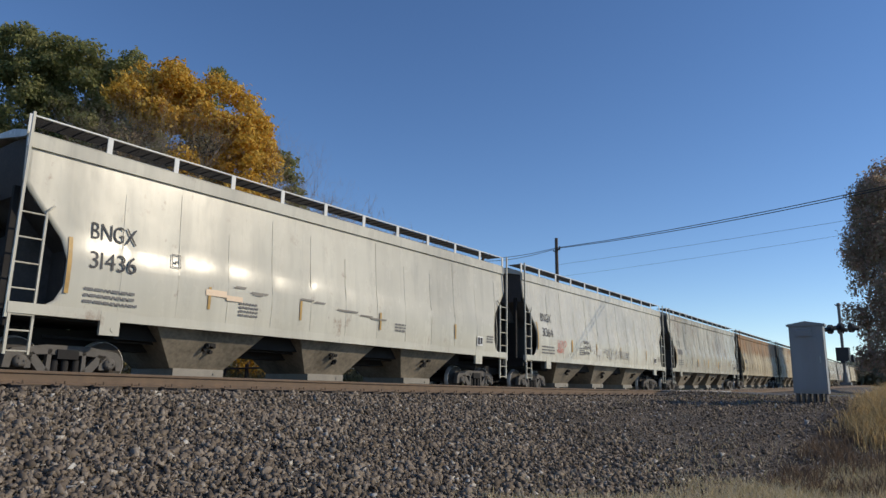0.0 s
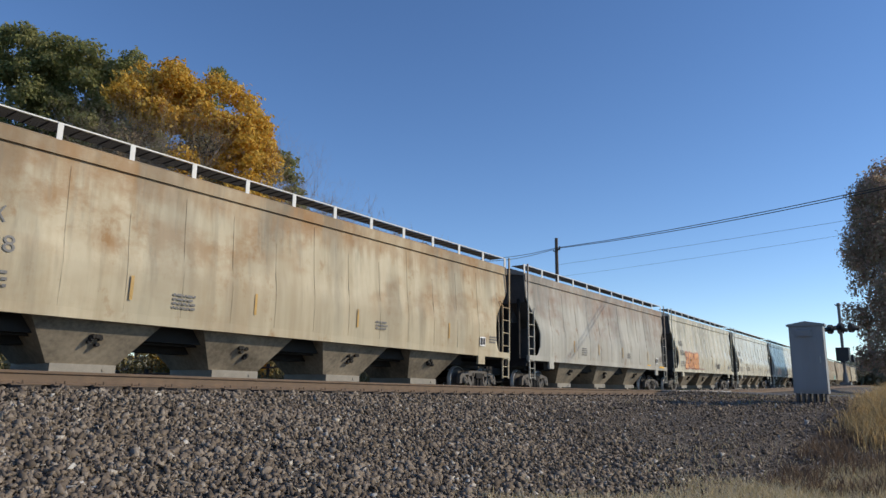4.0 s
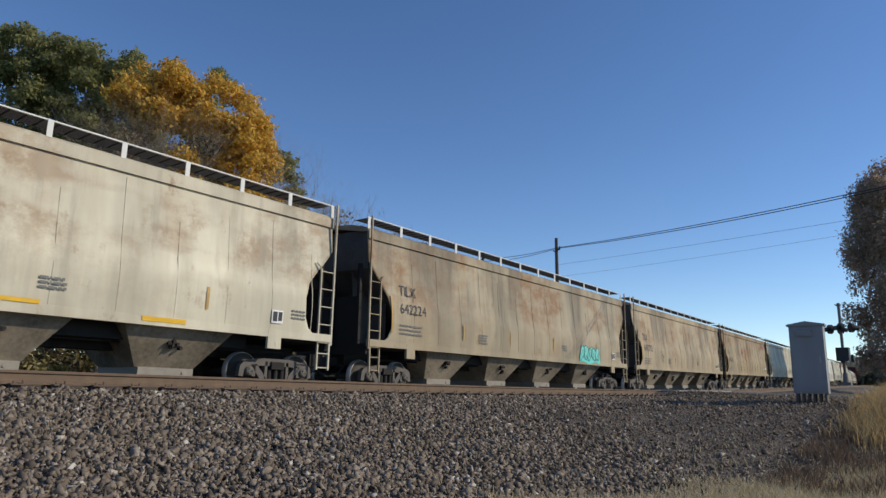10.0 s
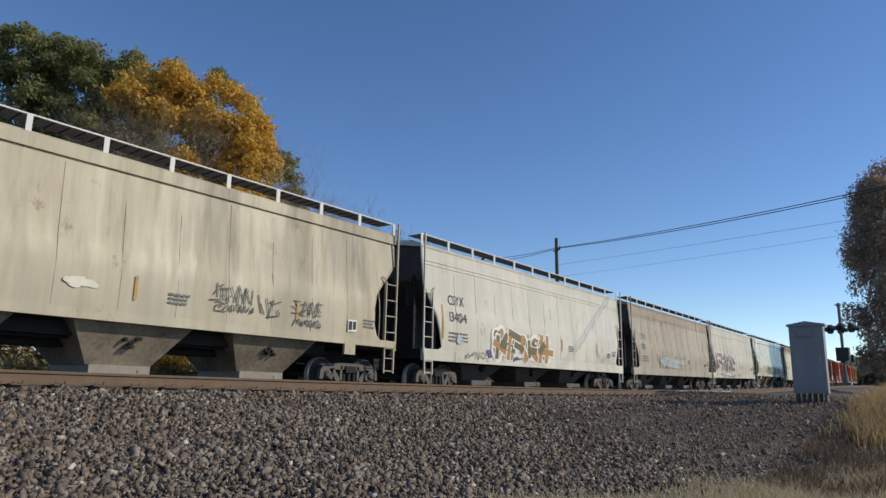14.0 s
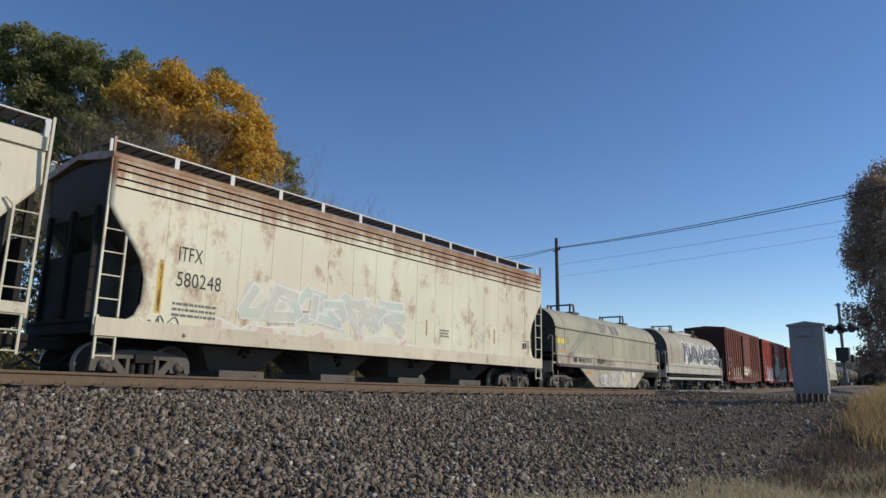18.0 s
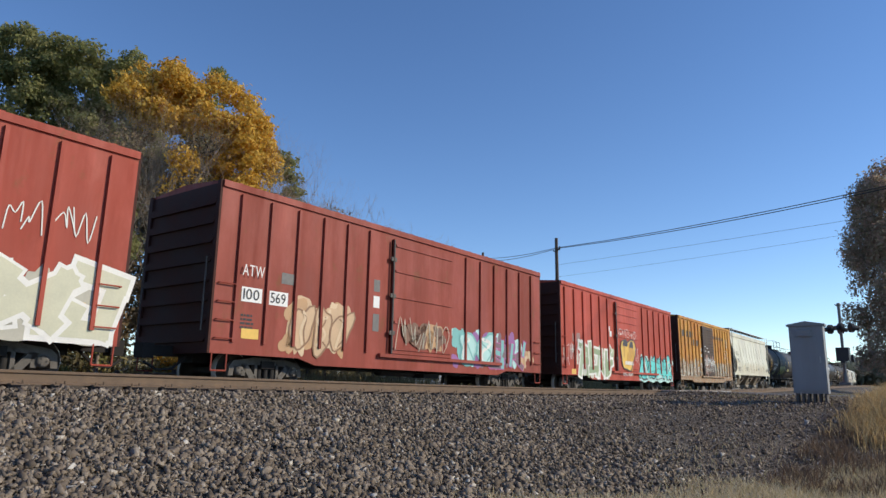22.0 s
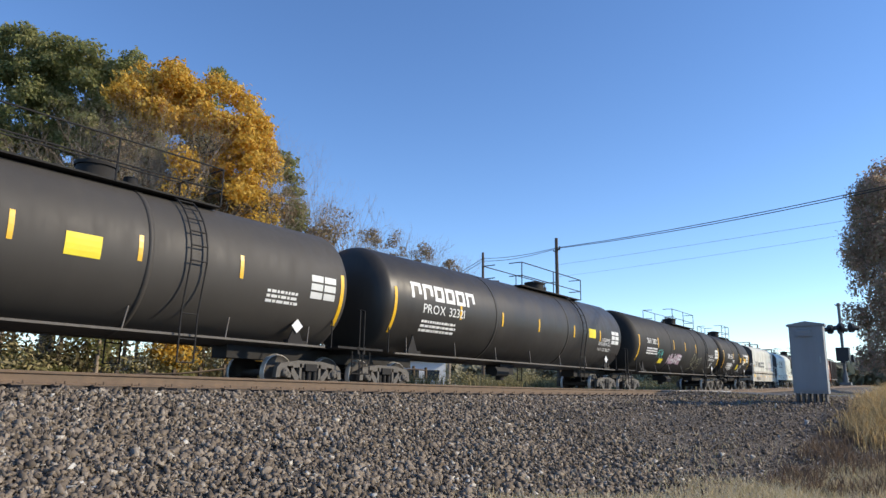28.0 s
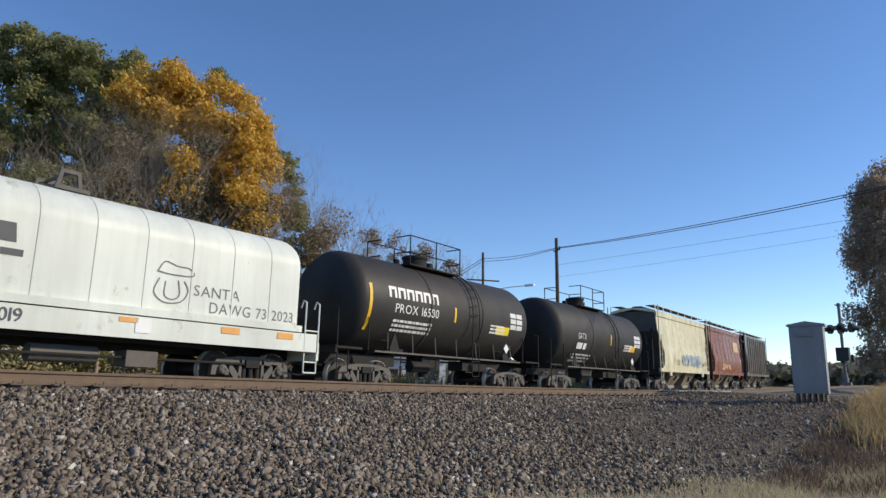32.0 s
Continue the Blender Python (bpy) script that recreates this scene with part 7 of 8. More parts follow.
c = grain_car("belly", "white round-sided covered hopper with big dark graffiti", (0.71, 0.665, 0.55), 332.95, 348.65, 18, 0.25, 0.03, gloss=0.36)
wild(c, -7.2, -0.8, 1.45, 2.95, 7, 23, ink("umberdark", (0.13, 0.10, 0.085)), OFFWHITE, ink("taupe", (0.22, 0.18, 0.15)), 0.17)
wild(c, -7.0, -0.4, 1.02, 1.45, 6, 24, ink("smoke", (0.25, 0.25, 0.25)), OFFWHITE, OFFWHITE, 0.2)
b = Build()
write(b, "MY CAFFE MOCHA!", -0.3, 1.12, 0.24, c[2], width=2.2)
sign(c, "graffiti_line", b, CHARCOAL, "handwritten painted words")
c = grain_car("three", "white covered hopper with angular dark green and white graffiti", (0.76, 0.70, 0.535), 350.05, 366.85, 19, 0.2, 0.05, soot=0.15, lines=(("BNGX", 0.95), ("30577", 0.98)), mat=GREYINK)
tag(c, 4.9, 6.0, 1.6, 2.2, 3, 0.09, 69, ink("aqua", (0.35, 0.58, 0.55)), None)
wild(c, -2.3, 1.2, 1.5, 2.35, 6, 25, ink("pinegreen", (0.05, 0.075, 0.06)), OFFWHITE, ink("greyteal", (0.16, 0.24, 0.24)), 0.18)
wild(c, 1.3, 4.9, 1.5, 2.3, 6, 26, ink("pinegreen", (0.05, 0.075, 0.06)), OFFWHITE, ink("greyteal", (0.16, 0.24, 0.24)), 0.18)
wild(c, 4.9, 5.8, 1.5, 2.2, 1, 27, SILVER, OFFWHITE, None, 0.16)
c = grain_car("slab", "cream flat-sided covered hopper with a rusty ribbed top and white graffiti", (0.86, 0.79, 0.60), 368.03, 385.98, 20, 0.10, 0.42, 0.95, 4.05, 0.45, lines=(("ITFX", 0.62), ("580248", 1.15)), text_in=1.68, tz=2.74, tsize=0.32, sill=paint("cream_sill_paint", (0.80, 0.72, 0.54), 0.2, 0.15, shift=9), dirt_colour=(0.45, 0.36, 0.22), rust_colour=(0.32, 0.15, 0.07))
mist(c, -5.6, 0.2, 1.7, 2.7, 22, 41, (ink("creamwash", (0.72, 0.68, 0.55)), ink("mistgrey", (0.60, 0.60, 0.53)), ink("creamwash", (0.72, 0.68, 0.55))))
wild(c, -5.4, 0.1, 1.65, 2.65, 7, 26, ink("mistgrey", (0.60, 0.60, 0.53)), OFFWHITE, ink("palemint", (0.52, 0.58, 0.50)), 0.14, edge=0.045)
wild(c, -6.1, 0.7, 1.12, 1.6, 9, 27, ink("creamwash", (0.72, 0.68, 0.55)), OFFWHITE, ink("palepink", (0.66, 0.50, 0.44)), 0.15)
tag(c, 0.9, 1.9, 1.15, 1.5, 3, 0.1, 44, CHARCOAL, None)
tag(c, 13.0, 13.8, 1.6, 2.4, 1, 0.05, 45, SILVER, None)
placards(c, [(-7.75, -7.6, 1.55, 2.6)], GOLDEN, "yellow_strip")
rb = Build()
for z in (4.05, 4.22, 4.39, 4.54):
    rb.prism([(-1.55, z - 0.02), (-1.585, z), (-1.55, z + 0.02)], "x", -8.85, 8.85)
sign(c, "top_bead", rb, c[0].children[0].material_slots[0].material)

# coil cars
hood_grey = paint("grey_green_hood_paint", (0.47, 0.445, 0.325), 0.3, 0.05, gloss=0.5, shift=21, soot=0.2)
frame_w = paint("rust_streaked_white_frame_paint", (0.56, 0.50, 0.385), 0.6, 0.42, shift=22)
c = couple(coilcar("grey-green covered coil car with a deep white side plate", hood_grey, frame_w, 12.7, 1.74, 3.72, 1.45, 1.0, 2.78, True, (1.2, 1.62), (0.28, 0.78), 2, over=0.45), 387.4, 400.1)
coil_a = c
b = Build()
bars(b, -4.75, 1.36, 0.45, 0.27, lambda z: 1.52, 1, seed=4)
write(b, "166517", -4.2, 1.36, 0.27, lambda z: 1.52, width=1.55)
bars(b, -2.2, 1.5, 1.0, 0.07, lambda z: 1.52, 2, seed=5)
sign(c, "lettering", b, BLACKINK, "stencilled number")
placards(c, [(-6.3, -5.95, 2.1, 2.3), (-5.85, -5.5, 2.1, 2.3)], LEMON, "lemon_square")
c2 = (c[0], c[1], lambda z: 1.52)
b = Build()
patch(b, -6.2, -5.4, 1.62, 1.8, c2[2])
sign(c2, "orange_patch", b, ink("rustorange", (0.60, 0.30, 0.08)))
puffs(c2, -1.8, 0.2, 0.32, 1.15, 2, 31, frame_w, SILVER, None)
wild(c2, 0.45, 1.95, 0.35, 1.1, 4, 32, ink("dustywhite", (0.55, 0.53, 0.46)), OFFWHITE, GOLDEN, 0.12)
tag(c2, 4.5, 6.3, 1.35, 1.55, 3, 0.08, 34, GREYINK, None)
placards(c2, [(2.3, 2.75, 0.82, 1.05)], OFFWHITE, "white_square")
placards(c2, [(-3.4, -2.8, 0.88, 1.02), (-0.4, 0.2, 0.8, 0.98)], ink("rustorange", (0.60, 0.30, 0.08)), "orange_patch")
hood_s = paint("dull_silver_hood_paint", (0.55, 0.495, 0.375), 0.5, 0.25, gloss=0.45, shift=23)
frame_s = paint("white_frame_paint", (0.60, 0.58, 0.50), 0.4, 0.1, shift=24)
c = couple(coilcar("round-topped coil car covered in black and white graffiti", hood_s, frame_s, 13.0, 1.76, 3.86, 1.42, 1.3, None, False, (1.18, 1.58), (0.3, 0.72), 3), 402.4, 415.4)
for z0, z1, w in ((0.80, 0.93, 1.5), (1.02, 1.08, 1.56)):
    sign(c, "lower_beam", Build().box(-6.9, 6.9, -w, -w + 0.1, z0, z1), frame_s if z0 < 1 else DARK, "pale lower side beam" if z0 < 1 else "dark side walkway")
sign(c, "graffiti_ground", field(-2.7, 6.45, 1.80, 3.35, c[2], random.Random(12), 0.005, 0.25), OFFWHITE, "white sprayed ground")
wild(c, -2.6, 6.4, 1.80, 3.3, 10, 33, ink("slate", (0.10, 0.10, 0.115)), OFFWHITE, ink("slate", (0.10, 0.10, 0.115)), 0.23, edge=0.07, lift=0.010)
mist(c, -2.6, 6.3, 1.85, 3.1, 26, 35, (ink("slate", (0.10, 0.10, 0.115)), ink("slate", (0.10, 0.10, 0.115)), OFFWHITE), lift=0.006)
sign(c, "top_beam", Build().box(-4.5, 3.0, -0.5, -0.36, 3.84, 4.02), frame_s, "pale beam along the hood top")
placards(c, [(0.5, 1.3, 2.6, 2.66), (0.5, 1.3, 2.5, 2.56), (0.6, 1.3, 2.4, 2.46)], CHARCOAL, "emblem")
placards((c[0], c[1], lambda z: 1.49), [(2.2, 3.0, 0.82, 0.92), (6.0, 6.4, 1.36, 1.58), (-3.0, -2.2, 0.82, 0.92)], YELLOW, "yellow_strip")


# box cars
def ribs_at(L, door_at, door_w, pitch):
    out = []
    x = door_at - door_w / 2 - pitch * 0.95
    while x > -L / 2 + 0.3:
        out.append(x)
        x -= pitch
    x = door_at + door_w / 2 + pitch * 0.95
    while x < L / 2 - 0.3:
        out.append(x)
        x += pitch
    return out


# red darkened to near black for the shade between box cars
REDEND = plain("shade_dark_red_paint", (0.055, 0.018, 0.012), 0.85, 0.0, 0.4, 1.5, 0.2)
RED1 = paint("oxide_brown_paint", (0.19, 0.052, 0.036), 0.35, 0.2, gloss=0.6, shift=31, dirt_colour=(0.075, 0.032, 0.024), worn=0.35)
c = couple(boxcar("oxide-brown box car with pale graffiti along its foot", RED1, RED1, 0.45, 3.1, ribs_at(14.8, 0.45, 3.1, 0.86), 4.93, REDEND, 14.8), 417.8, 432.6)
b = Build()
bs = lambda z: 1.522
write(b, "HC", -6.41, 2.38, 0.27, bs, width=0.45)
write(b, "RY", -5.74, 2.33, 0.27, bs, width=0.45)
write(b, "61", -6.37, 1.83, 0.31, bs, width=0.44)
write(b, "791", -5.71, 1.85, 0.30, bs, width=0.66)
sign(c, "lettering", b, WHITEINK, "white reporting marks")
cb = (c[0], c[1], bs)
WASH = (ink("greenish_grey", (0.30, 0.25, 0.19)), ink("dullrust", (0.27, 0.11, 0.06)), ink("fadedcream", (0.50, 0.45, 0.35)), ink("fadedtan", (0.42, 0.30, 0.18)), ink("dullrust", (0.27, 0.11, 0.06)))
mist(cb, -5.5, -1.6, 0.9, 2.05, 24, 35, WASH, grow=0.6)
wild(cb, -5.4, -1.7, 0.9, 2.0, 7, 36, ink("fadedcream", (0.50, 0.45, 0.35)), None, ink("fadedtan", (0.42, 0.30, 0.18)), 0.09)
mist(cb, 1.7, 6.4, 0.9, 1.9, 26, 37, WASH, grow=0.6)
wild(cb, 2.0, 6.2, 0.95, 2.0, 9, 73, ink("dullrust", (0.27, 0.11, 0.06)), None, ink("warmtan", (0.36, 0.20, 0.11)), 0.05)
DOORSKIN = lambda z: 1.64
wild(cb, -1.2, 1.1, 1.25, 2.2, 3, 38, OFFWHITE, None, ink("fadedcream", (0.50, 0.45, 0.35)), 0.12, DOORSKIN)
mist(cb, -1.2, 1.2, 1.1, 1.8, 8, 39, WASH, DOORSKIN, grow=0.6)
placards(cb, [(-7.2, -6.45, 1.25, 1.5), (6.2, 6.55, 1.2, 1.42), (4.6, 5.0, 1.2, 1.42)], GOLDEN, "yellow_plate")
RED2 = paint("faded_red_paint", (0.44, 0.075, 0.045), 0.45, 0.1, gloss=0.55, shift=32, dirt_colour=(0.19, 0.04, 0.028), worn=0.4)
c = couple(boxcar("faded red box car with white graffiti and a big yellow oval", RED2, RED2, 0.40, 3.0, ribs_at(14.6, 0.40, 3.0, 0.98), 4.88, REDEND, 14.6), 434.4, 449.0)
cb = (c[0], c[1], bs)
b = Build()
write(b, "LRS", -6.45, 2.05, 0.27, bs, width=0.6)
write(b, "2256", -5.5, 2.05, 0.27, bs, width=0.72)
sign(c, "lettering", b, WHITEINK, "white reporting marks")
placards(cb, [(-6.45, -5.75, 2.45, 2.78), (-5.6, -4.9, 2.45, 2.78)], GREYINK, "grey_patch")
LILAC = (ink("lilacgrey", (0.42, 0.38, 0.45)), ink("palelilac", (0.60, 0.56, 0.60)), ink("duskmauve", (0.26, 0.20, 0.26)))
mist(cb, -6.2, -1.55, 0.85, 2.35, 34, 36, LILAC)
wild(cb, -6.1, -1.6, 0.85, 2.4, 5, 37, ink("palelilac", (0.60, 0.56, 0.60)), ink("duskmauve", (0.26, 0.20, 0.26)), ink("lilacgrey", (0.42, 0.38, 0.45)), 0.16)
mist(cb, -1.5, 0.2, 1.15, 2.7, 16, 38, LILAC, lambda z: 1.64)
wild(cb, -1.4, 0.1, 1.2, 2.6, 2, 39, ink("lilacgrey", (0.42, 0.38, 0.45)), ink("duskmauve", (0.26, 0.20, 0.26)), None, 0.12, lambda z: 1.65)
sign(cb, "graffiti_ground", field(1.95, 7.2, 0.82, 2.4, bs, random.Random(38), 0.005, 0.35), ink("paleolive", (0.46, 0.44, 0.36)), "pale olive sprayed ground")
wild(cb, 2.0, 7.1, 0.85, 2.4, 5, 38, BONE, OFFWHITE, ink("oliveshade", (0.30, 0.29, 0.22)), 0.2)
b = Build()
for txt, x, w in (("2", 2.55, 0.62), ("8", 3.6, 0.66)):
    write(b, txt, x, 2.45, 1.2, bs, 0.012, width=w)
sign(cb, "graffiti_number", b, OFFWHITE, "large white outlined figures")
b = Build()
for txt, x, w in (("2", 2.59, 0.6), ("8", 3.65, 0.63)):
    write(b, txt, x, 2.49, 1.12, bs, 0.020, width=w)
sign(cb, "graffiti_number", b, ink("darkred", (0.20, 0.04, 0.03)))
b = Build()
for x, z, w, h in ((-2.23, 3.15, 0.45, 0.03), (-2.23, 3.42, 0.45, 0.03), (-2.23, 3.15, 0.03, 0.3), (-1.81, 3.15, 0.03, 0.3), (-2.12, 3.27, 0.25, 0.05)):
    patch(b, x, x + w, z, z + h, bs)
sign(cb, "frame_mark", b, OFFWHITE)
placards(cb, [(-2.09, -1.8, 1.4, 1.75)], OFFWHITE, "white_square")
placards(cb, [(1.9, 2.3, 1.1, 1.25), (4.3, 4.8, 1.1, 1.25), (6.5, 6.9, 1.15, 1.3)], GOLDEN, "yellow_plate")
tag((c[0], c[1], lambda z: 1.64), 6.2, 8.6, 3.0, 3.5, 5, 0.05, 32, OFFWHITE, None)
oval = Build()
for rx, rz, lf in ((0.72, 0.95, 0.02), ):
    pts = [(0.68 + rx * math.cos(2 * math.pi * i / 28) * (1 + 0.05 * math.sin(5 * i)), 2.45 + rz * math.sin(2 * math.pi * i / 28)) for i in range(28)]
    oval.add([(x, -1.64 - lf, z) for x, z in pts], [tuple(range(28))])
sign(c, "graffiti", oval, BONE, "pale yellow painted oval")
wild(c, 0.3, 1.05, 1.75, 3.1, 1, 39, BONE, OLIVEINK, ink("dustgreen", (0.36, 0.34, 0.24)), 0.16, lambda z: 1.668)
tag((c[0], c[1], lambda z: 1.668), 7.5, 8.5, 1.7, 3.2, 3, 0.06, 40, OLIVEINK, None)
tag(cb, 12.3, 12.9, 2.75, 3.4, 2, 0.08, 65, OFFWHITE, None)
tag(cb, 13.1, 13.9, 2.75, 3.4, 2, 0.08, 66, OFFWHITE, None)
placards(cb, [(6.0, 6.6, 1.35, 1.6)], GOLDEN, "yellow_plate")
RED3 = paint("plain_red_brown_paint", (0.32, 0.06, 0.038), 0.5, 0.12, gloss=0.55, shift=33, dirt_colour=(0.13, 0.035, 0.024), worn=0.4)
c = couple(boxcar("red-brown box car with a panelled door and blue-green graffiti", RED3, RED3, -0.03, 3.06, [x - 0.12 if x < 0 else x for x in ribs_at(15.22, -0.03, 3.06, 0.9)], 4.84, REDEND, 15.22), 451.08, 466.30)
cb = (c[0], c[1], bs)
b = Build()
write(b, "ATW", -6.93, 2.66, 0.27, lambda z: 1.59, width=0.66)
sign(c, "lettering", b, WHITEINK, "white reporting marks")
placards(cb, [(-6.87, -6.27, 2.05, 2.40), (-6.06, -5.46, 2.05, 2.40), (-2.29, -2.03, 2.38, 2.72)], WHITE, "white_panel")
b = Build()
placards(cb, [(-6.8, -6.3, 1.18, 1.42)], GOLDEN, "yellow_plate")
placards(cb, [(-2.29, -2.03, 1.7, 2.2), (-2.29, -2.03, 2.85, 3.2), (-5.7, -5.3, 2.62, 2.9)], GREYINK, "grey_patch")
write(b, "100", -6.82, 2.11, 0.25, lambda z: 1.53, width=0.5)
bars(b, -6.85, 1.7, 0.4, 0.05, bs, 4, 0.9, seed=4)
write(b, "569", -6.01, 2.11, 0.25, lambda z: 1.53, width=0.5)
sign(c, "lettering", b, BLACKINK)
SAND = (ink("sand", (0.58, 0.40, 0.24)), ink("tan", (0.50, 0.30, 0.15)), ink("palesand", (0.66, 0.50, 0.32)))
mist(cb, -5.5, -3.2, 0.9, 2.4, 20, 40, SAND)
puffs(cb, -5.3, -3.2, 0.88, 2.6, 3, 41, ink("sand", (0.58, 0.40, 0.24)), ink("umber", (0.27, 0.15, 0.08)), ink("palesand", (0.66, 0.50, 0.32)), line_r=0.025, lift=0.012)
mist(cb, -5.9, -2.9, 0.9, 1.9, 8, 42, (ink("tan", (0.50, 0.30, 0.15)),), grow=0.7)
DOORSKIN = lambda z: 1.64
mist(c, -1.35, 1.35, 1.18, 2.1, 20, 6, (ink("dustybrown", (0.20, 0.10, 0.06)), ink("dustybrown", (0.20, 0.10, 0.06)), ink("tan", (0.50, 0.30, 0.15))), DOORSKIN)
tag((c[0], c[1], lambda z: 1.65), 6.3, 8.9, 1.22, 2.2, 5, 0.06, 42, ink("fadedcream", (0.50, 0.45, 0.35)), None)
AQUA = (ink("fadedteal", (0.20, 0.48, 0.46)), ink("paleaqua", (0.45, 0.70, 0.66)), ink("greyviolet", (0.20, 0.13, 0.15)), ink("violet", (0.30, 0.12, 0.32)))
mist(cb, 1.2, 6.3, 0.82, 2.2, 40, 43, AQUA)
puffs(cb, 2.0, 4.2, 0.85, 2.3, 2, 44, ink("paleaqua", (0.45, 0.70, 0.66)), ink("fadedteal", (0.20, 0.48, 0.46)), OFFWHITE, lift=0.012)
wild(cb, 4.1, 6.2, 0.85, 2.1, 3, 45, ink("greyviolet", (0.20, 0.13, 0.15)), ink("magenta", (0.45, 0.10, 0.30)), ink("fadedteal", (0.20, 0.48, 0.46)), 0.12, lift=0.012)
mist(cb, 6.0, 7.3, 0.9, 1.7, 8, 46, SAND, grow=0.6)
RED4 = paint("bright_red_paint", (0.48, 0.078, 0.045), 0.4, 0.06, gloss=0.5, shift=34, dirt_colour=(0.22, 0.045, 0.03), worn=0.4)
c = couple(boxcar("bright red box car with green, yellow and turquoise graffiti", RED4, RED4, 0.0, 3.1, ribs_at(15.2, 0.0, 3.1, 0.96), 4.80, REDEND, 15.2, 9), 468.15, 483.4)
cb = (c[0], c[1], bs)
placards(cb, [(-6.5, -6.1, 2.25, 2.6), (-6.05, -5.7, 2.25, 2.65)], ink("greyred", (0.30, 0.19, 0.17)), "grey_patch")
PALEG = (ink("palegreen", (0.42, 0.50, 0.34)), ink("greywhite", (0.58, 0.58, 0.50)), ink("leafgreen", (0.30, 0.38, 0.22)))
mist(cb, -5.8, -1.65, 0.72, 2.2, 40, 42, PALEG)
wild(cb, -5.6, -1.8, 0.72, 2.35, 4, 43, ink("leafgreen", (0.30, 0.38, 0.22)), OFFWHITE, ink("palegreen", (0.42, 0.50, 0.34)), 0.15, edge=0.10)
mist(cb, -6.8, -5.7, 1.2, 2.0, 7, 47, (ink("chalkred", (0.56, 0.25, 0.20)), ink("greywhite", (0.58, 0.58, 0.50))), grow=0.5)
tag(cb, 0.15, 1.1, 1.2, 2.3, 3, 0.05, 64, OFFWHITE, None)
b = Build()
write(b, "LRS", -6.77, 1.88, 0.24, lambda z: 1.535, width=0.52)
write(b, "7 R", -5.85, 1.85, 0.22, lambda z: 1.535, width=0.36)
sign(c, "lettering", b, WHITEINK, "white reporting marks")
sign(cb, "graffiti_ground", field(1.75, 7.45, 0.62, 2.2, bs, random.Random(44), 0.005, 0.28), ink("paleaqua", (0.45, 0.70, 0.66)), "pale aqua sprayed ground")
puffs(cb, 1.9, 7.35, 0.66, 2.3, 4, 44, TURQ, CHARCOAL, ink("paleaqua", (0.45, 0.70, 0.66)), line_r=0.045)
wild(cb, 2.2, 7.0, 0.75, 2.0, 4, 48, TURQ, CHARCOAL, ink("paleaqua", (0.45, 0.70, 0.66)), 0.11, edge=0.03, lift=0.022)
shape, ring = blob(-0.1, 1.95, 1.7, 1.7, lambda z: 1.64, random.Random(8), 0.004)
sign(c, "graffiti_shape", shape, GOLDEN, "golden painted rounded blob")
sign(c, "graffiti_outline", stroke(ring + ring[:2], 0.03, lambda z: 1.65, 0.004), CHARCOAL)
tag((c[0], c[1], lambda z: 1.64), 6.3, 8.7, 2.75, 3.2, 5, 0.06, 60, OFFWHITE, None)
tag((c[0], c[1], lambda z: 1.64), 8.5, 9.0, 1.4, 2.6, 1, 0.08, 63, OFFWHITE, None)
dots = Build()
for k in range(7):
    patch(dots, -0.55 + 0.17 * k, -0.42 + 0.17 * k, 1.42, 1.6, lambda z: 1.65)
sign(c, "graffiti", dots, OFFWHITE)
b = Build()
write(b, "BOYS NIGHT", -0.9, 0.86, 0.16, lambda z: 1.66)
sign(c, "graffiti_line", b, OFFWHITE)
for a, e, q in ((-0.75, -0.2, 2.5), (0.15, 0.6, 2.45)):
    sign(c, "graffiti_shape", blob((a + e) / 2, q, e - a, 0.4, lambda z: 1.652, random.Random(3), 0.004)[0], CHARCOAL)
mist(c, -0.85, 0.75, 1.1, 2.75, 7, 49, (ink("amberdeep", (0.60, 0.34, 0.07)),), lambda z: 1.646, grow=0.6)
placards(cb, [(-2.37, -2.15, 3.0, 3.22), (-2.2, -1.94, 2.73, 3.0)], WHITE, "white_square")
placards(cb, [(-6.64, -6.2, 0.84, 1.06), (-4.14, -3.69, 0.76, 0.92)], GOLDEN, "yellow_plate")


def peeling_yellow():
    """Old orange-yellow paint: sun-bleached and scorched patches, rust, and a foot of layered faded spray."""
    m, t, b = shade("weathered_yellow_orange_paint", 0.6, spec=0.3)
    broad, run = grain(t, (0.5, 0.5, 0.6), 1.0, 5), grain(t, (3.0, 3.0, 0.22), 1.0, 5, rough=0.65)
    spots, fine = grain(t, (2.2, 2.2, 2.0), 1.0, 7, shift=(4, 0, 2), rough=0.72), grain(t, (11, 11, 9), 1.0, 4)
    col = mix(t, ramp(t, broad, 0.35, 0.65), (0.62, 0.35, 0.075), (0.52, 0.22, 0.045))
    col = mix(t, ramp(t, run, 0.45, 0.70, 0, 0.7), col, (0.36, 0.13, 0.035))
    col = mix(t, ramp(t, spots, 0.54, 0.66, 0, 0.75), col, (0.22, 0.075, 0.03))
    tc = t.nodes.new("ShaderNodeTexCoord")
    mp = node(t, "ShaderNodeMapping", Scale=(3.2, 3.2, 4.2))
    t.links.new(tc.outputs["Object"], mp.inputs[0])
    vo = t.nodes.new("ShaderNodeTexVoronoi")
    t.links.new(mp.outputs[0], vo.inputs["Vector"])
    sep = t.nodes.new("ShaderNodeSeparateColor")
    t.links.new(vo.outputs["Color"], sep.inputs[0])
    c = t.nodes.new("ShaderNodeValToRGB")
    c.color_ramp.interpolation = "CONSTANT"
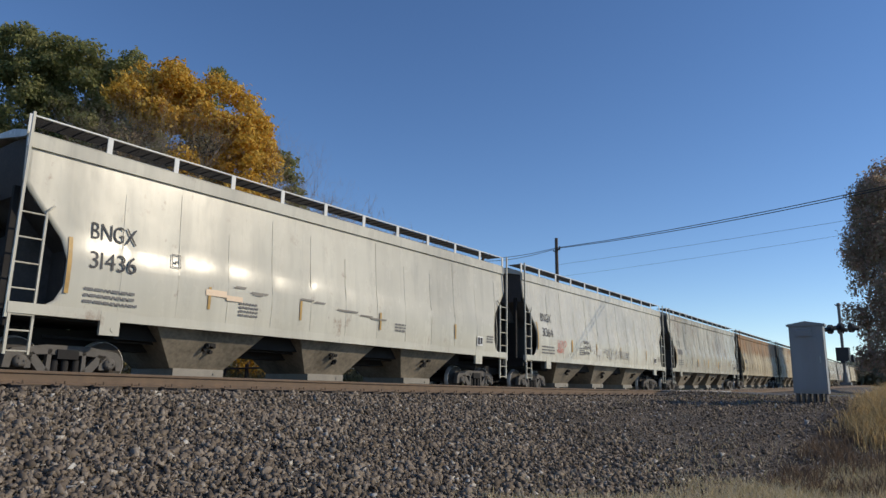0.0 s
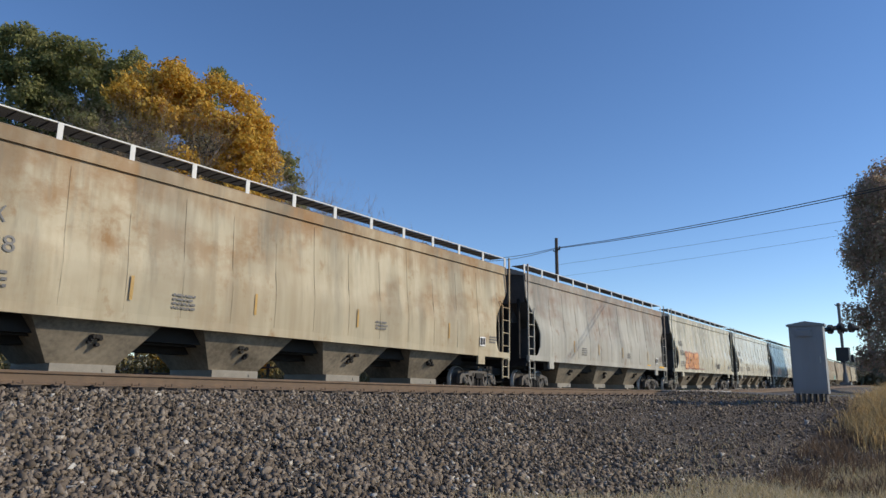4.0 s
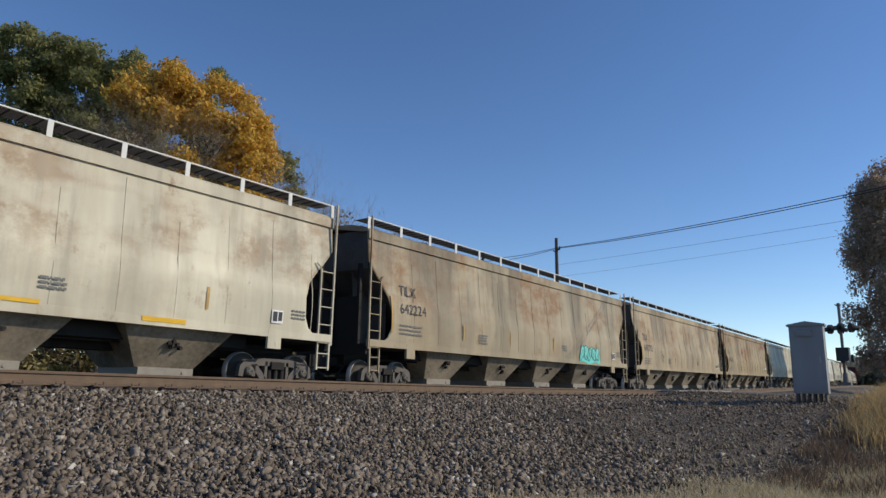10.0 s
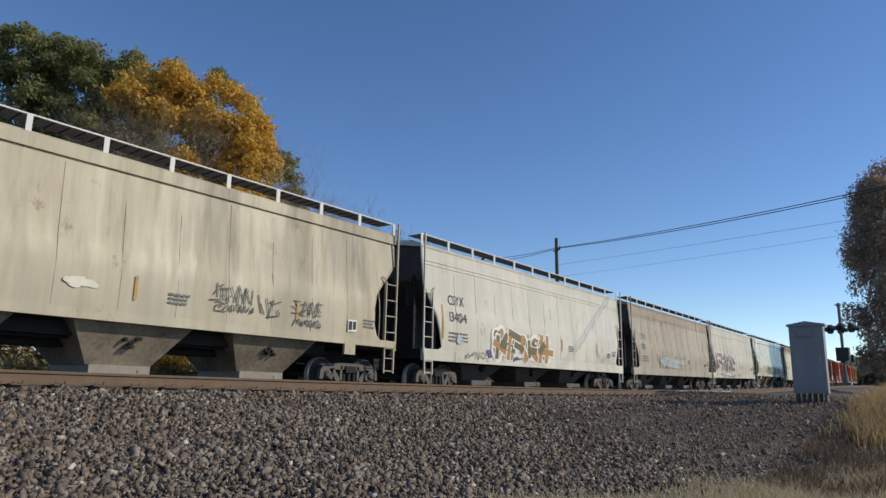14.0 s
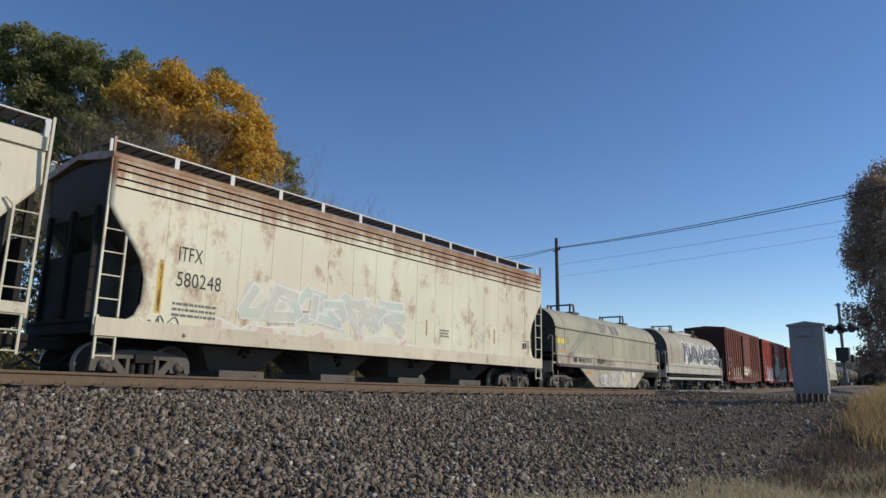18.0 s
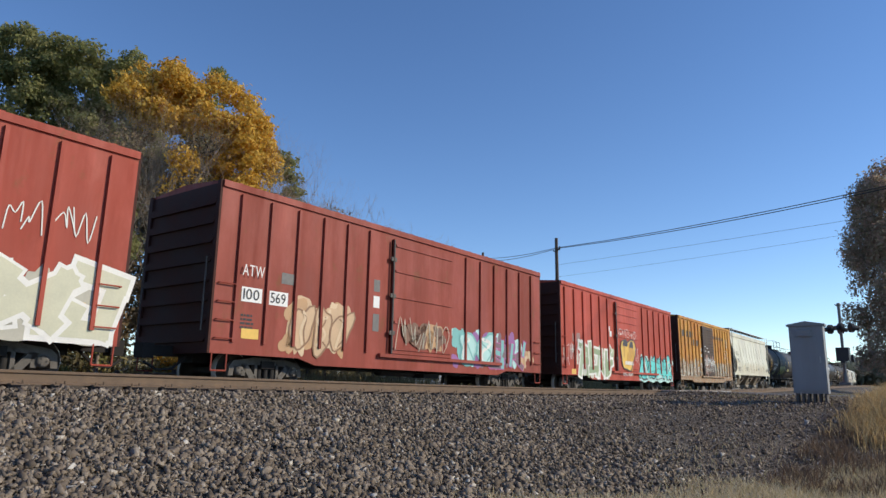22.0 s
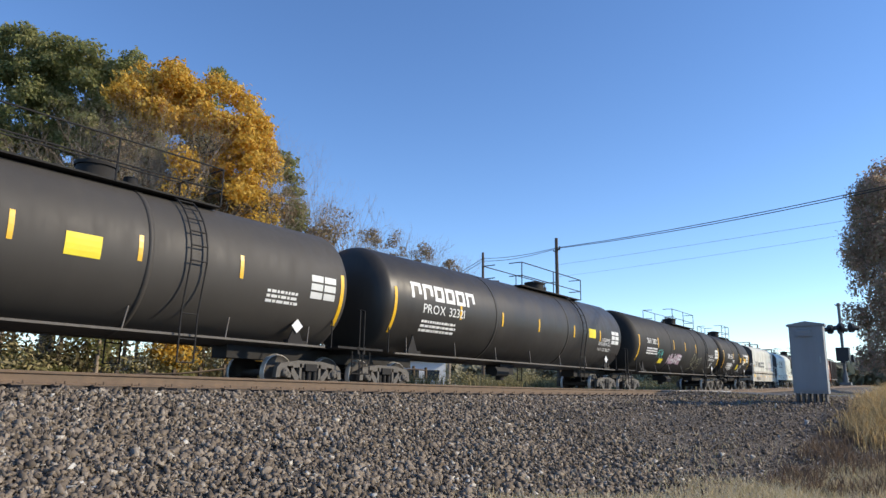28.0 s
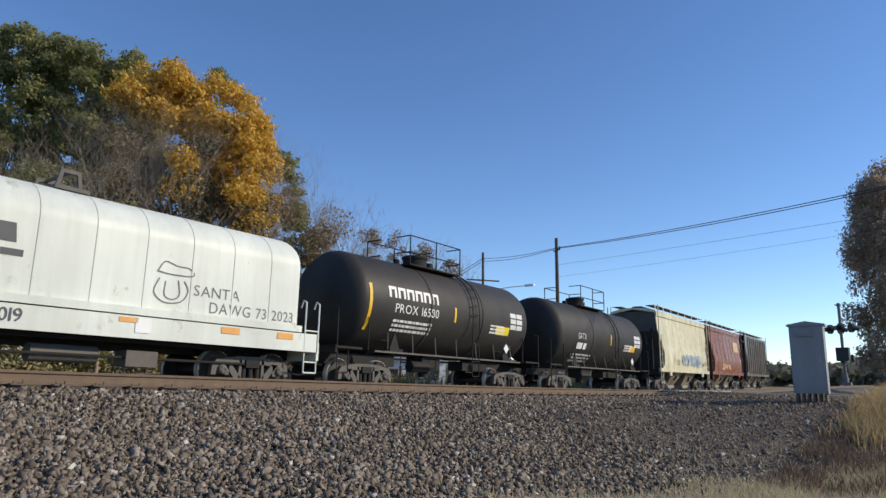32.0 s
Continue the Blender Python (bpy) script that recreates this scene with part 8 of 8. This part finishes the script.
    for p, q in ((0.15, (0.42, 0.37, 0.27, 1)), (0.35, (0.16, 0.13, 0.10, 1)), (0.5, (0.44, 0.20, 0.06, 1)), (0.65, (0.36, 0.35, 0.30, 1)), (0.82, (0.27, 0.11, 0.06, 1))):
        c.color_ramp.elements.new(p).color = q
    c.color_ramp.elements[0].color = (0.30, 0.24, 0.17, 1)
    t.links.new(calc(t, "FRACT", calc(t, "ADD", sep.outputs[0], calc(t, "MULTIPLY", spots, 0.9))), c.inputs[0])
    z = axis(t, 2)
    foot = ramp(t, calc(t, "ADD", z, calc(t, "MULTIPLY", calc(t, "SUBTRACT", spots, 0.5), 2.2)), 1.75, 2.2, 1.0, 0.0)
    col = mix(t, calc(t, "MULTIPLY", foot, 0.85), col, c.outputs[0])
    col = mix(t, ramp(t, fine, 0.58, 0.7, 0, 0.5), col, (0.13, 0.07, 0.045))
    t.links.new(col, b.inputs["Base Color"])
    relief(t, b, fine, 0.3, 0.01)
    return m


GOLDP = peeling_yellow()
DOORG = paint("dark_grey_door_paint", (0.075, 0.05, 0.042), 0.4, 0.3, gloss=0.6, shift=36)
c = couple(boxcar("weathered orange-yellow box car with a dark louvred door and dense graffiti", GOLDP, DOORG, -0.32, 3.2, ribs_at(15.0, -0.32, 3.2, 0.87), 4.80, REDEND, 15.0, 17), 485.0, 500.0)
cb = (c[0], c[1], bs)
FADED = ink("faded_block", (0.085, 0.062, 0.045))
for row, xs in ((3.72, ((0.6, 1.5), (1.72, 2.1), (2.2, 2.55), (2.62, 2.95), (3.07, 3.34))), (3.22, ((2.85, 3.1), (3.2, 3.57), (3.7, 4.02), (4.08, 4.6)))):
    for a, e in xs:
        b = Build()
        patch(b, a - 7.5, e - 7.5, row - 0.18, row + 0.22, bs, 0.006, 0.1)
        sign(c, "faded_block", b, FADED, "faded dark block of old lettering")
b = Build()
bars(b, 1.45, 3.78, 3.4, 0.2, bs, 1, seed=6)
sign(c, "lettering", b, FADED, "faded dark lettering")
OLDSPRAY = (ink("greytan", (0.36, 0.33, 0.26)), ink("paletan", (0.50, 0.45, 0.34)), ink("dustywhite", (0.55, 0.53, 0.46)), ink("dullrust", (0.27, 0.11, 0.06)), ink("mistgreen", (0.36, 0.38, 0.30)), ink("ochre", (0.50, 0.28, 0.07)))
mist(cb, -7.4, -2.0, 0.95, 2.2, 60, 45, OLDSPRAY, grow=0.75)
wild(cb, -7.3, -5.0, 1.0, 1.9, 4, 46, ink("paletan", (0.50, 0.45, 0.34)), ink("umber", (0.27, 0.15, 0.08)), ink("dustywhite", (0.55, 0.53, 0.46)), 0.1, lift=0.012)
wild(cb, -5.0, -2.1, 1.0, 1.8, 7, 58, ink("dustywhite", (0.55, 0.53, 0.46)), ink("umber", (0.27, 0.15, 0.08)), ink("greytan", (0.36, 0.33, 0.26)), 0.09, lift=0.012)
mist(cb, 1.4, 6.2, 0.95, 2.1, 46, 47, OLDSPRAY, grow=0.7)
wild(cb, 1.6, 5.4, 1.0, 1.8, 8, 48, ink("greytan", (0.36, 0.33, 0.26)), None, ink("dustywhite", (0.55, 0.53, 0.46)), 0.09, lift=0.012)
ONDOOR = lambda z: 1.64
mist(c, -1.85, 1.2, 1.1, 2.6, 22, 50, (ink("dustybrown", (0.20, 0.10, 0.06)), ink("doorgrey", (0.20, 0.19, 0.18)), ink("dullpink", (0.36, 0.22, 0.18))), ONDOOR, grow=0.7)
wild(c, -1.7, 1.0, 1.75, 2.35, 8, 51, OFFWHITE, None, SILVER, 0.10, ONDOOR, lift=0.012)
wild(c, -1.6, 0.9, 1.35, 1.75, 9, 52, ink("dustywhite", (0.55, 0.53, 0.46)), None, ink("doorgrey", (0.20, 0.19, 0.18)), 0.09, ONDOOR, lift=0.012)
for x, z in ((-1.6, 3.05), (-1.55, 2.75), (-1.0, 2.95), (-0.8, 2.72), (-0.6, 2.7)):
    b = Build()
    patch(b, x, x + 0.3, z, z + 0.07, ONDOOR, 0.012)
    sign(c, "white_bar", b, OFFWHITE)
tag(cb, 12.6, 13.5, 1.9, 3.2, 1, 0.10, 49, OFFWHITE, None)
placards(cb, [(5.5, 6.05, 3.3, 3.95)], ink("palegreenwhite", (0.5, 0.62, 0.55)), "pale_patch")
placards(cb, [(5.6, 5.95, 2.1, 2.3), (-2.2, -1.95, 2.75, 2.95), (-2.25, -1.95, 2.35, 2.55)], OFFWHITE, "white_square")
placards(cb, [(-3.3, -2.65, 1.6, 2.05)], CHARCOAL, "dark_panel")

grain_car("three", "clean white covered hopper with grey streaks", (0.86, 0.80, 0.635), 501.0, 517.65, 28, 0.18, 0.05, gloss=0.36, soot=0.22, lines=(("BNGX", 0.98), ("30177", 0.98)), mat=GREYINK, tsize=0.33)


# tank cars
def tank_black(k, tone=0.04, gloss=0.56):
    return paint("tank_black_%d" % k, (tone, tone * 0.90, tone * 0.80), 0.28, 0.0, gloss=gloss, shift=k, dirt_colour=(0.075, 0.065, 0.055))


def stripes(made, xs, z0=2.55, z1=3.1, w=0.1, mat=None, curved=True):
    for x in xs:
        b = Build()
        patch(b, x - w / 2, x + w / 2, z0, z1, made[2])
        sign(made, "reflector", b, mat or YELLOW, "yellow reflector strip")


def tall_stripe(made, x, z0=1.75, z1=3.1):
    b = Build()
    zs = [z0 + (z1 - z0) * k / 8 for k in range(9)]
    v = [(x + o, -made[2](z) - 0.006, z) for z in zs for o in (-0.06, 0.06)]
    b.add(v, [(2 * k, 2 * k + 1, 2 * k + 3, 2 * k + 2) for k in range(8)])
    sign(made, "end_stripe", b, YELLOW, "curved yellow end stripe")


def tank(label, k, f, r, lines, x_text, ladder_at=0.0, dome_at=0.0, rail=3.4, radius=1.68, tz=2.75, size=0.33, band=None, tone=0.032, zc=2.75, gloss=0.56, ti=1.1):
    r -= 0.5
    Lt = r - f
    c = couple(tankcar(label, tank_black(k, tone, gloss), Lt, radius, zc, ladder_at, dome_at, rail, band, ti), f, r)
    b = Build()
    for i, (txt, w) in enumerate(lines):
        if txt == "#":
            bars(b, -Lt / 2 + x_text, tz - i * size * 1.6, w, size, c[2], 1, seed=k)
        else:
            write(b, txt, -Lt / 2 + x_text, tz - i * size * 1.6, size, c[2], width=w)
    z2 = tz - len(lines) * size * 1.6 + 0.15
    bars(b, -Lt / 2 + x_text, z2, 1.9, 0.075, c[2], 3, 0.8, seed=k + 1)
    if k not in (44, 45):
        bars(b, Lt / 2 - 2.5, 2.35, 1.0, 0.07, c[2], 3, 0.7, seed=k + 2)
    sign(c, "lettering", b, WHITEINK, "white stencilled marks")
    g = Build()
    for q in range(3):
        for s in range(2):
            patch(g, Lt / 2 - 1.15 + s * 0.45, Lt / 2 - 0.75 + s * 0.45, 2.35 + q * 0.22, 2.52 + q * 0.22, c[2])
    sign(c, "data_panel", g, PALEGALV, "pale data panel")
    p = Build()
    xb = Lt / 2 + 0.62 - 1.95
    p.prism([(xb - 0.18, 1.62), (xb, 1.44), (xb + 0.18, 1.62), (xb, 1.8)], "y", -1.44, -1.42)
    sign(c, "placard", p, WHITE, "white diamond placard")
    return c


c = tank("black tank car with yellow-green graffiti", 41, 518.8, 537.2, (("TILX 306980", 2.5),), 1.4, -4.2, 0.4, 4.4, tz=2.45, size=0.23, tone=0.027)
stripes(c, (-4.8, -2.0, 0.7, 3.2, 5.6))
tall_stripe(c, -8.9)
tall_stripe(c, 8.9)
LIME = (OLIVEINK, ink("palelime", (0.33, 0.37, 0.16)), ink("darkolive", (0.12, 0.14, 0.06)))
mist(c, -3.4, 0.6, 1.5, 2.4, 22, 51, LIME)
wild(c, -3.2, 0.4, 1.55, 2.45, 5, 51, ink("palelime", (0.33, 0.37, 0.16)), OLIVEINK, ink("darkolive", (0.12, 0.14, 0.06)), 0.12, lift=0.012)
mist(c, -7.2, -5.2, 1.4, 1.9, 9, 52, LIME, grow=0.7)
mist(c, 0.6, 2.4, 1.5, 2.2, 7, 53, (ink("darkolive", (0.12, 0.14, 0.06)), ink("ashgrey", (0.42, 0.41, 0.36))), grow=0.5)
placards(c, [(2.6, 3.6, 1.95, 2.2)], ink("limewhite", (0.66, 0.68, 0.35)), "lime_patch")
tag(c, 12.6, 14.2, 1.75, 2.1, 3, 0.06, 53, GREYINK, None)
c = tank("dusty black tank car with white marks", 42, 539.0, 557.0, (("#", 2.4),), 1.3, 4.0, -0.5, 4.2, tone=0.04)
stripes(c, (-4.5, -1.5, 2.0, 5.0))
tall_stripe(c, -8.7)
placards(c, [(1.5, 2.2, 2.0, 2.35)], YELLOW, "yellow_sign")
c = tank("black tank car with a bright yellow sign", 43, 558.9, 576.1, (("CBTX 785728", 3.2),), 0.9, 3.85, 2.2, 5.2, tz=2.72, size=0.36, tone=0.062)
stripes(c, (-4.8, -2.35, 0.1, 2.55, 5.05))
tall_stripe(c, -8.2)
tall_stripe(c, 8.3)
placards(c, [(1.05, 1.75, 2.45, 2.9)], LEMON, "yellow_sign")
wild(c, -4.4, -2.9, 1.7, 2.2, 4, 54, ink("ashgrey", (0.42, 0.41, 0.36)), SILVER, None, 0.06, edge=0.02)
tag(c, 6.4, 8.2, 1.5, 1.85, 4, 0.10, 55, ink("ashgrey", (0.42, 0.41, 0.36)), None)
c = tank("black tank car with large white block lettering", 44, 577.6, 595.6, (("PROX 32321", 2.3),), 1.5, 4.4, 3.0, 5.6, tz=2.45, size=0.28, tone=0.04, gloss=0.42)
stripes(c, (-5.2, -2.5, 0.3, 3.5, 6.26), 2.4, 2.9)
tall_stripe(c, -8.6)
b = Build()
for k in range(6):
    x = -7.85 + 0.6 * k
    patch(b, x, x + 0.13, 2.86, 3.36, c[2])
    patch(b, x, x + 0.5, 3.24, 3.36, c[2])
    patch(b, x + 0.36, x + 0.5, 3.0 if k in (0, 1, 5) else 2.86, 3.36, c[2])
    if k in (2, 3, 4):
        patch(b, x, x + 0.5, 2.86, 2.98, c[2])
sign(c, "emblem", b, WHITEINK, "large white block emblem")
placards(c, [(5.0, 5.75, 2.5, 2.9)], LEMON, "yellow_sign")
b = Build()
write(b, "LIQUEFIED", 6.5, 2.42, 0.15, c[2])
write(b, "PETROLEUM GAS", 6.15, 2.22, 0.15, c[2], width=1.4)
write(b, "NOT ODORIZED", 6.2, 1.98, 0.13, c[2])
sign(c, "cargo_words", b, WHITEINK, "white cargo lettering")
c = tank("black tank car with pale pink and blue graffiti", 45, 597.6, 615.9, (("SRIX 33872", 1.8),), 1.45, 5.0, 2.6, 5.0, tz=2.7, size=0.28, tone=0.02, gloss=0.62)
stripes(c, (-5.5, -2.45, 0.02, 2.53, 5.56))
b = Build()
write(b, "NON ODORIZED", 6.0, 2.38, 0.16, c[2], width=1.2)
write(b, "LIQUEFIED PETROLEUM GAS", 5.98, 2.14, 0.15, c[2], width=1.7)
sign(c, "cargo_words", b, WHITEINK, "white cargo lettering")
b = Build()
for x, z, w, h in ((6.85, 1.68, 0.42, 0.03), (6.85, 1.98, 0.42, 0.03), (6.85, 1.68, 0.03, 0.33), (7.24, 1.68, 0.03, 0.33), (6.97, 1.78, 0.18, 0.14)):
    patch(b, x, x + w, z, z + h, c[2])
sign(c, "frame_mark", b, WHITEINK)
for pts in ([(1.9, 2.2), (1.75, 1.95), (2.2, 1.75), (2.5, 2.1), (2.3, 2.4), (2.0, 2.35), (2.1, 1.9), (2.5, 1.6), (1.9, 1.5)], [(2.5, 2.1), (2.75, 2.35), (2.8, 1.95)], [(2.95, 2.2), (3.1, 1.9)], [(3.2, 2.1), (3.5, 2.2), (3.3, 1.85), (3.7, 1.9)], [(3.8, 2.15), (4.1, 2.25), (4.0, 1.8)], [(2.9, 1.75), (3.3, 1.5)], [(3.5, 1.7), (3.7, 1.45), (4.0, 1.6), (3.7, 1.75)]):
    sign(c, "chalk_line", stroke(smooth_line(pts), 0.016, c[2], 0.008), ink("chalkyellow", (0.36, 0.35, 0.22)), "thin chalk scrawl")
tall_stripe(c, -8.75)
tall_stripe(c, 8.8)
mist(c, -3.3, -0.7, 1.7, 2.3, 9, 55, (ink("ashwhite", (0.60, 0.58, 0.60)), ink("rosegrey", (0.50, 0.36, 0.42)), ink("plum", (0.22, 0.13, 0.18))), grow=0.6)
wild(c, -3.2, -0.8, 1.7, 2.35, 5, 56, ink("ashwhite", (0.60, 0.58, 0.60)), ink("plum", (0.22, 0.13, 0.18)), ink("rosegrey", (0.50, 0.36, 0.42)), 0.12, lift=0.012)
placards(c, [(-4.9, -4.2, 1.7, 1.95)], LEMON, "yellow_sign")
tag(c, 3.4, 4.4, 1.95, 2.45, 3, 0.07, 57, TEAL, None)
c = tank("short glossy black tank car with yellow signs", 46, 617.6, 627.8, (("SPPX 5180", 1.9),), 1.35, 0.4, -0.6, 2.6, 1.62, 2.5, 0.36, tone=0.014, zc=2.72)
stripes(c, (-1.4, 0.9, 2.6), 2.55, 3.0)
tall_stripe(c, -4.9)
tall_stripe(c, 4.9)
placards(c, [(1.0, 1.75, 2.3, 2.65), (2.8, 3.55, 2.3, 2.65)], YELLOW, "orange_sign")
b = Build()
bars(b, -1.7, 2.35, 0.7, 0.07, c[2], 2, seed=7)
bars(b, -2.9, 2.0, 1.6, 0.06, c[2], 5, 0.5, seed=8)
bars(b, 1.2, 2.0, 0.9, 0.06, c[2], 6, 0.5, seed=9)
bars(b, 2.5, 2.85, 2.2, 0.12, c[2], 1, seed=10)
sign(c, "notice", b, WHITEINK)
placards(c, [(0.3, 0.85, 1.7, 2.1)], LEMON, "lemon_square")


# two tall covered coil cars
def emblem(c, x, z, s=1.0, skin=None):
    """A dark striped emblem with two solid blocks beside it."""
    skin = skin or c[2]
    b = Build()
    for k in range(5):
        z0, z1 = z + (0.47 - 0.115 * k) * s, z + (0.535 - 0.115 * k) * s
        xa, xb = x + 0.05 * k * s, x + (1.62 - 0.16 * k) * s
        b.add([(px, -skin(pz) - 0.006, pz) for px, pz in ((xa + 0.03 * s, z0), (xb - 0.09 * s, z0), (xb, z1), (xa, z1))], [(0, 1, 2, 3)])
    for xo, wd in ((1.72, 0.62), (2.45, 0.55)):
        patch(b, x + (xo + 0.06) * s, x + (xo + wd) * s, z, z + 0.5 * s, skin, 0.008, -0.06 * s)
    return b


sign(coil_a, "emblem", emblem(coil_a, -1.7, 2.86, 0.86), GREYINK, "dark striped emblem with block shapes")
hood_w1 = paint("chalky_white_hood_paint", (0.66, 0.655, 0.58), 0.35, 0.06, gloss=0.5, shift=51)
frame_g = paint("grey_steel_frame_paint", (0.52, 0.49, 0.42), 0.5, 0.2, gloss=0.6, shift=52)
c = couple(coilcar("chalky white tall-hooded coil car with a grey side sill", hood_w1, frame_g, 11.3, 1.72, 4.12, 1.45, 0.7, None, False, (0.78, 1.46), (0.36, 0.74), 3), 630.25, 641.55)
b = emblem(c, -4.58, 2.10, 0.92)
tag(c, 6.4, 7.9, 1.88, 2.08, 4, 0.08, 3, CHARCOAL, None)
sign(c, "emblem", b, CHARCOAL, "dark striped emblem")
b = Build()
bars(b, -1.5, 2.42, 1.55, 0.19, c[2], 2, 0.75, seed=3)
sign(c, "name_bars", b, CHARCOAL)
b = Build()
sk = lambda z: 1.52
bars(b, -4.48, 0.94, 0.4, 0.25, sk, 1, seed=4)
write(b, "162893", -3.92, 0.92, 0.27, sk, width=1.3)
sign(c, "lettering", b, BLACKINK, "stencilled number")
placards((c[0], c[1], sk), [(-5.75, -5.25, 1.17, 1.42), (-2.6, -2.1, 1.2, 1.3), (-0.2, 0.2, 1.2, 1.3), (2.4, 2.9, 1.2, 1.3), (5.0, 5.5, 1.15, 1.35)], YELLOW, "yellow_strip")
placards((c[0], c[1], sk), [(0.46, 0.75, 1.14, 1.3)], WHITE, "white_square")
placards(c, [(2.6, 4.1, 1.9, 2.6)], ink("chalkpink", (0.62, 0.55, 0.50)), "faded_patch")
placards(c, [(-5.34, -4.75, 2.12, 2.28)], AMBER, "faded_patch")
hood_w2 = paint("clean_white_hood_paint", (0.76, 0.79, 0.71), 0.18, 0.02, gloss=0.45, shift=53)
c = couple(coilcar("clean white tall-hooded coil car with white side sill", hood_w2, hood_w2, 10.5, 1.62, 3.98, 1.45, 0.85, None, False, (0.98, 1.44), (0.30, 0.47), 8), 644.2, 654.6)
b = emblem(c, -3.6, 2.55, 0.72)
sign(c, "emblem", b, CHARCOAL, "dark striped emblem")
b = Build()
bars(b, -3.7, 2.3, 2.4, 0.13, c[2], 1, seed=5)
sign(c, "name_bars", b, CHARCOAL)
b = Build()
write(b, "NKLX", -3.85, 1.12, 0.24, sk)
write(b, "400019", -2.15, 1.12, 0.24, sk)
sign(c, "lettering", b, CHARCOAL, "stencilled reporting marks")
b = Build()
write(b, "SANTA", 2.25, 2.03, 0.24, c[2], width=1.25)
write(b, "DAWG 73 2023", 2.68, 1.68, 0.25, c[2], width=2.45)
sign(c, "graffiti_line", b, GREYINK, "thin painted words")
placards((c[0], c[1], sk), [(-5.0, -4.4, 1.25, 1.4), (0.6, 1.0, 1.3, 1.4), (3.0, 3.5, 1.25, 1.4), (4.6, 5.1, 1.25, 1.4)], ink("reflector_orange", (0.75, 0.35, 0.08)), "orange_strip")
for pts in ([(1.35, 2.45), (1.5, 2.68), (1.8, 2.62), (2.1, 2.6), (2.2, 2.45), (1.7, 2.42), (1.35, 2.45)], [(1.4, 2.3), (1.3, 2.0), (1.55, 1.8), (1.95, 1.85), (2.1, 2.1), (2.0, 2.3)], [(1.55, 2.25), (1.55, 1.95), (1.75, 1.88), (1.9, 2.0), (1.85, 2.3)]):
    sign(c, "graffiti_stroke", stroke(smooth_line(pts), 0.014, c[2], 0.008), GREYINK)
placards((c[0], c[1], sk), [(0.95, 1.3, 1.1, 1.4)], WHITE, "white_square")
placards(c, [(-5.0, -4.3, 2.55, 2.7)], AMBER, "faded_patch")

c = tank("short grimy black tank car with white block lettering", 47, 657.2, 666.7, (("PROX 16580", 2.2),), 1.2, 0.9, -0.6, 2.8, 1.52, 2.35, 0.27, tone=0.035, zc=2.66)
b = Build()
for k in range(6):
    x = -3.6 + 0.42 * k
    patch(b, x, x + 0.1, 2.78, 3.12, c[2])
    patch(b, x, x + 0.35, 3.03, 3.12, c[2])
    patch(b, x + 0.25, x + 0.35, 2.78, 3.12, c[2])
sign(c, "emblem", b, WHITEINK, "white block emblem")
stripes(c, (-0.2,), 2.3, 2.8)
tall_stripe(c, -4.4)
placards(c, [(2.4, 3.3, 2.1, 2.4)], LEMON, "yellow_sign")
c = tank("short black tank car in the rear of the train", 48, 669.5, 679.6, (("GATX", 0.9), ("#", 1.2)), 1.5, 1.0, -0.3, 2.8, 1.52, 2.4, 0.27, tone=0.03, zc=2.66)
stripes(c, (0.5,), 2.3, 2.8)
placards(c, [(3.0, 3.8, 2.1, 2.4)], YELLOW, "yellow_sign")
c = grain_car("short", "short cream covered hopper with blue-grey graffiti at its foot", (0.82, 0.74, 0.50), 682.0, 693.4, 39, 0.35, 0.1)
tag(c, 4.4, 8.6, 1.6, 2.5, 5, 0.13, 61, GREYBLUE, None)
c = grain_car("short", "short rust-red covered hopper with a pale patch", (0.27, 0.085, 0.045), 694.6, 705.2, 40, 0.4, 0.25, sill=paint("red_sill", (0.22, 0.08, 0.05), 0.4, 0.2, shift=3))
tag(c, 3.0, 6.0, 1.6, 2.1, 3, 0.12, 62, PEACH, None)
placards(c, [(2.4, 4.2, 3.1, 3.9)], ink("sand", (0.58, 0.40, 0.24)), "pale_patch")
grain_car("two", "dark grey-brown ribbed covered hopper at the end of the train", (0.15, 0.13, 0.115), 706.4, 718.6, 41, 0.5, 0.2, sill=paint("brown_sill", (0.14, 0.12, 0.10), 0.4, 0.2, shift=5))


# ---- motion along the track ----
def car_pose(s):
    h = 5.0
    a, b = on_line(s - h), on_line(s + h)
    d = (b - a).normalized()
    mid = (a + b) / 2
    yaw = math.atan2(d.y, d.x)
    pitch = -math.asin(d.z)
    return Matrix.Translation(mid) @ Euler((0, pitch, yaw)).to_matrix().to_4x4()


def motions():
    turn_rate = SPEED / WHEEL_R
    for car, s0 in TRAIN:
        times = [0.0]
        t_in, t_out = (s0 - 75) / SPEED, (s0 + 25) / SPEED
        k = t_in
        while k < t_out:
            if 0.05 < k < 31.95:
                times.append(round(k * FPS) / FPS)
            k += 0.25
        times = sorted(set(times)) + [32.0]
        walk(car, [(t, car_pose(s0 - SPEED * t)) for t in times])
        spins = [t for t in np.arange(0, 32.001, 1 / 30) if (s0 - 60) / SPEED < t < (s0 + 16) / SPEED]
        if len(spins) < 2:
            continue
        first, last = spins[0], spins[-1]
        for truck in car.children:
            if not truck.name.startswith("truck"):
                continue
            for w in truck.children:
                if w.name.startswith("wheelset"):
                    p = w.location.copy()
                    q = [0.0] + [t for t in spins if 0 < t < 32] + [32.0]
                    walk(w, [(t, Matrix.Translation(p) @ Matrix.Rotation(-turn_rate * (min(max(t, first), last) - first), 4, "Y")) for t in q])


motions()
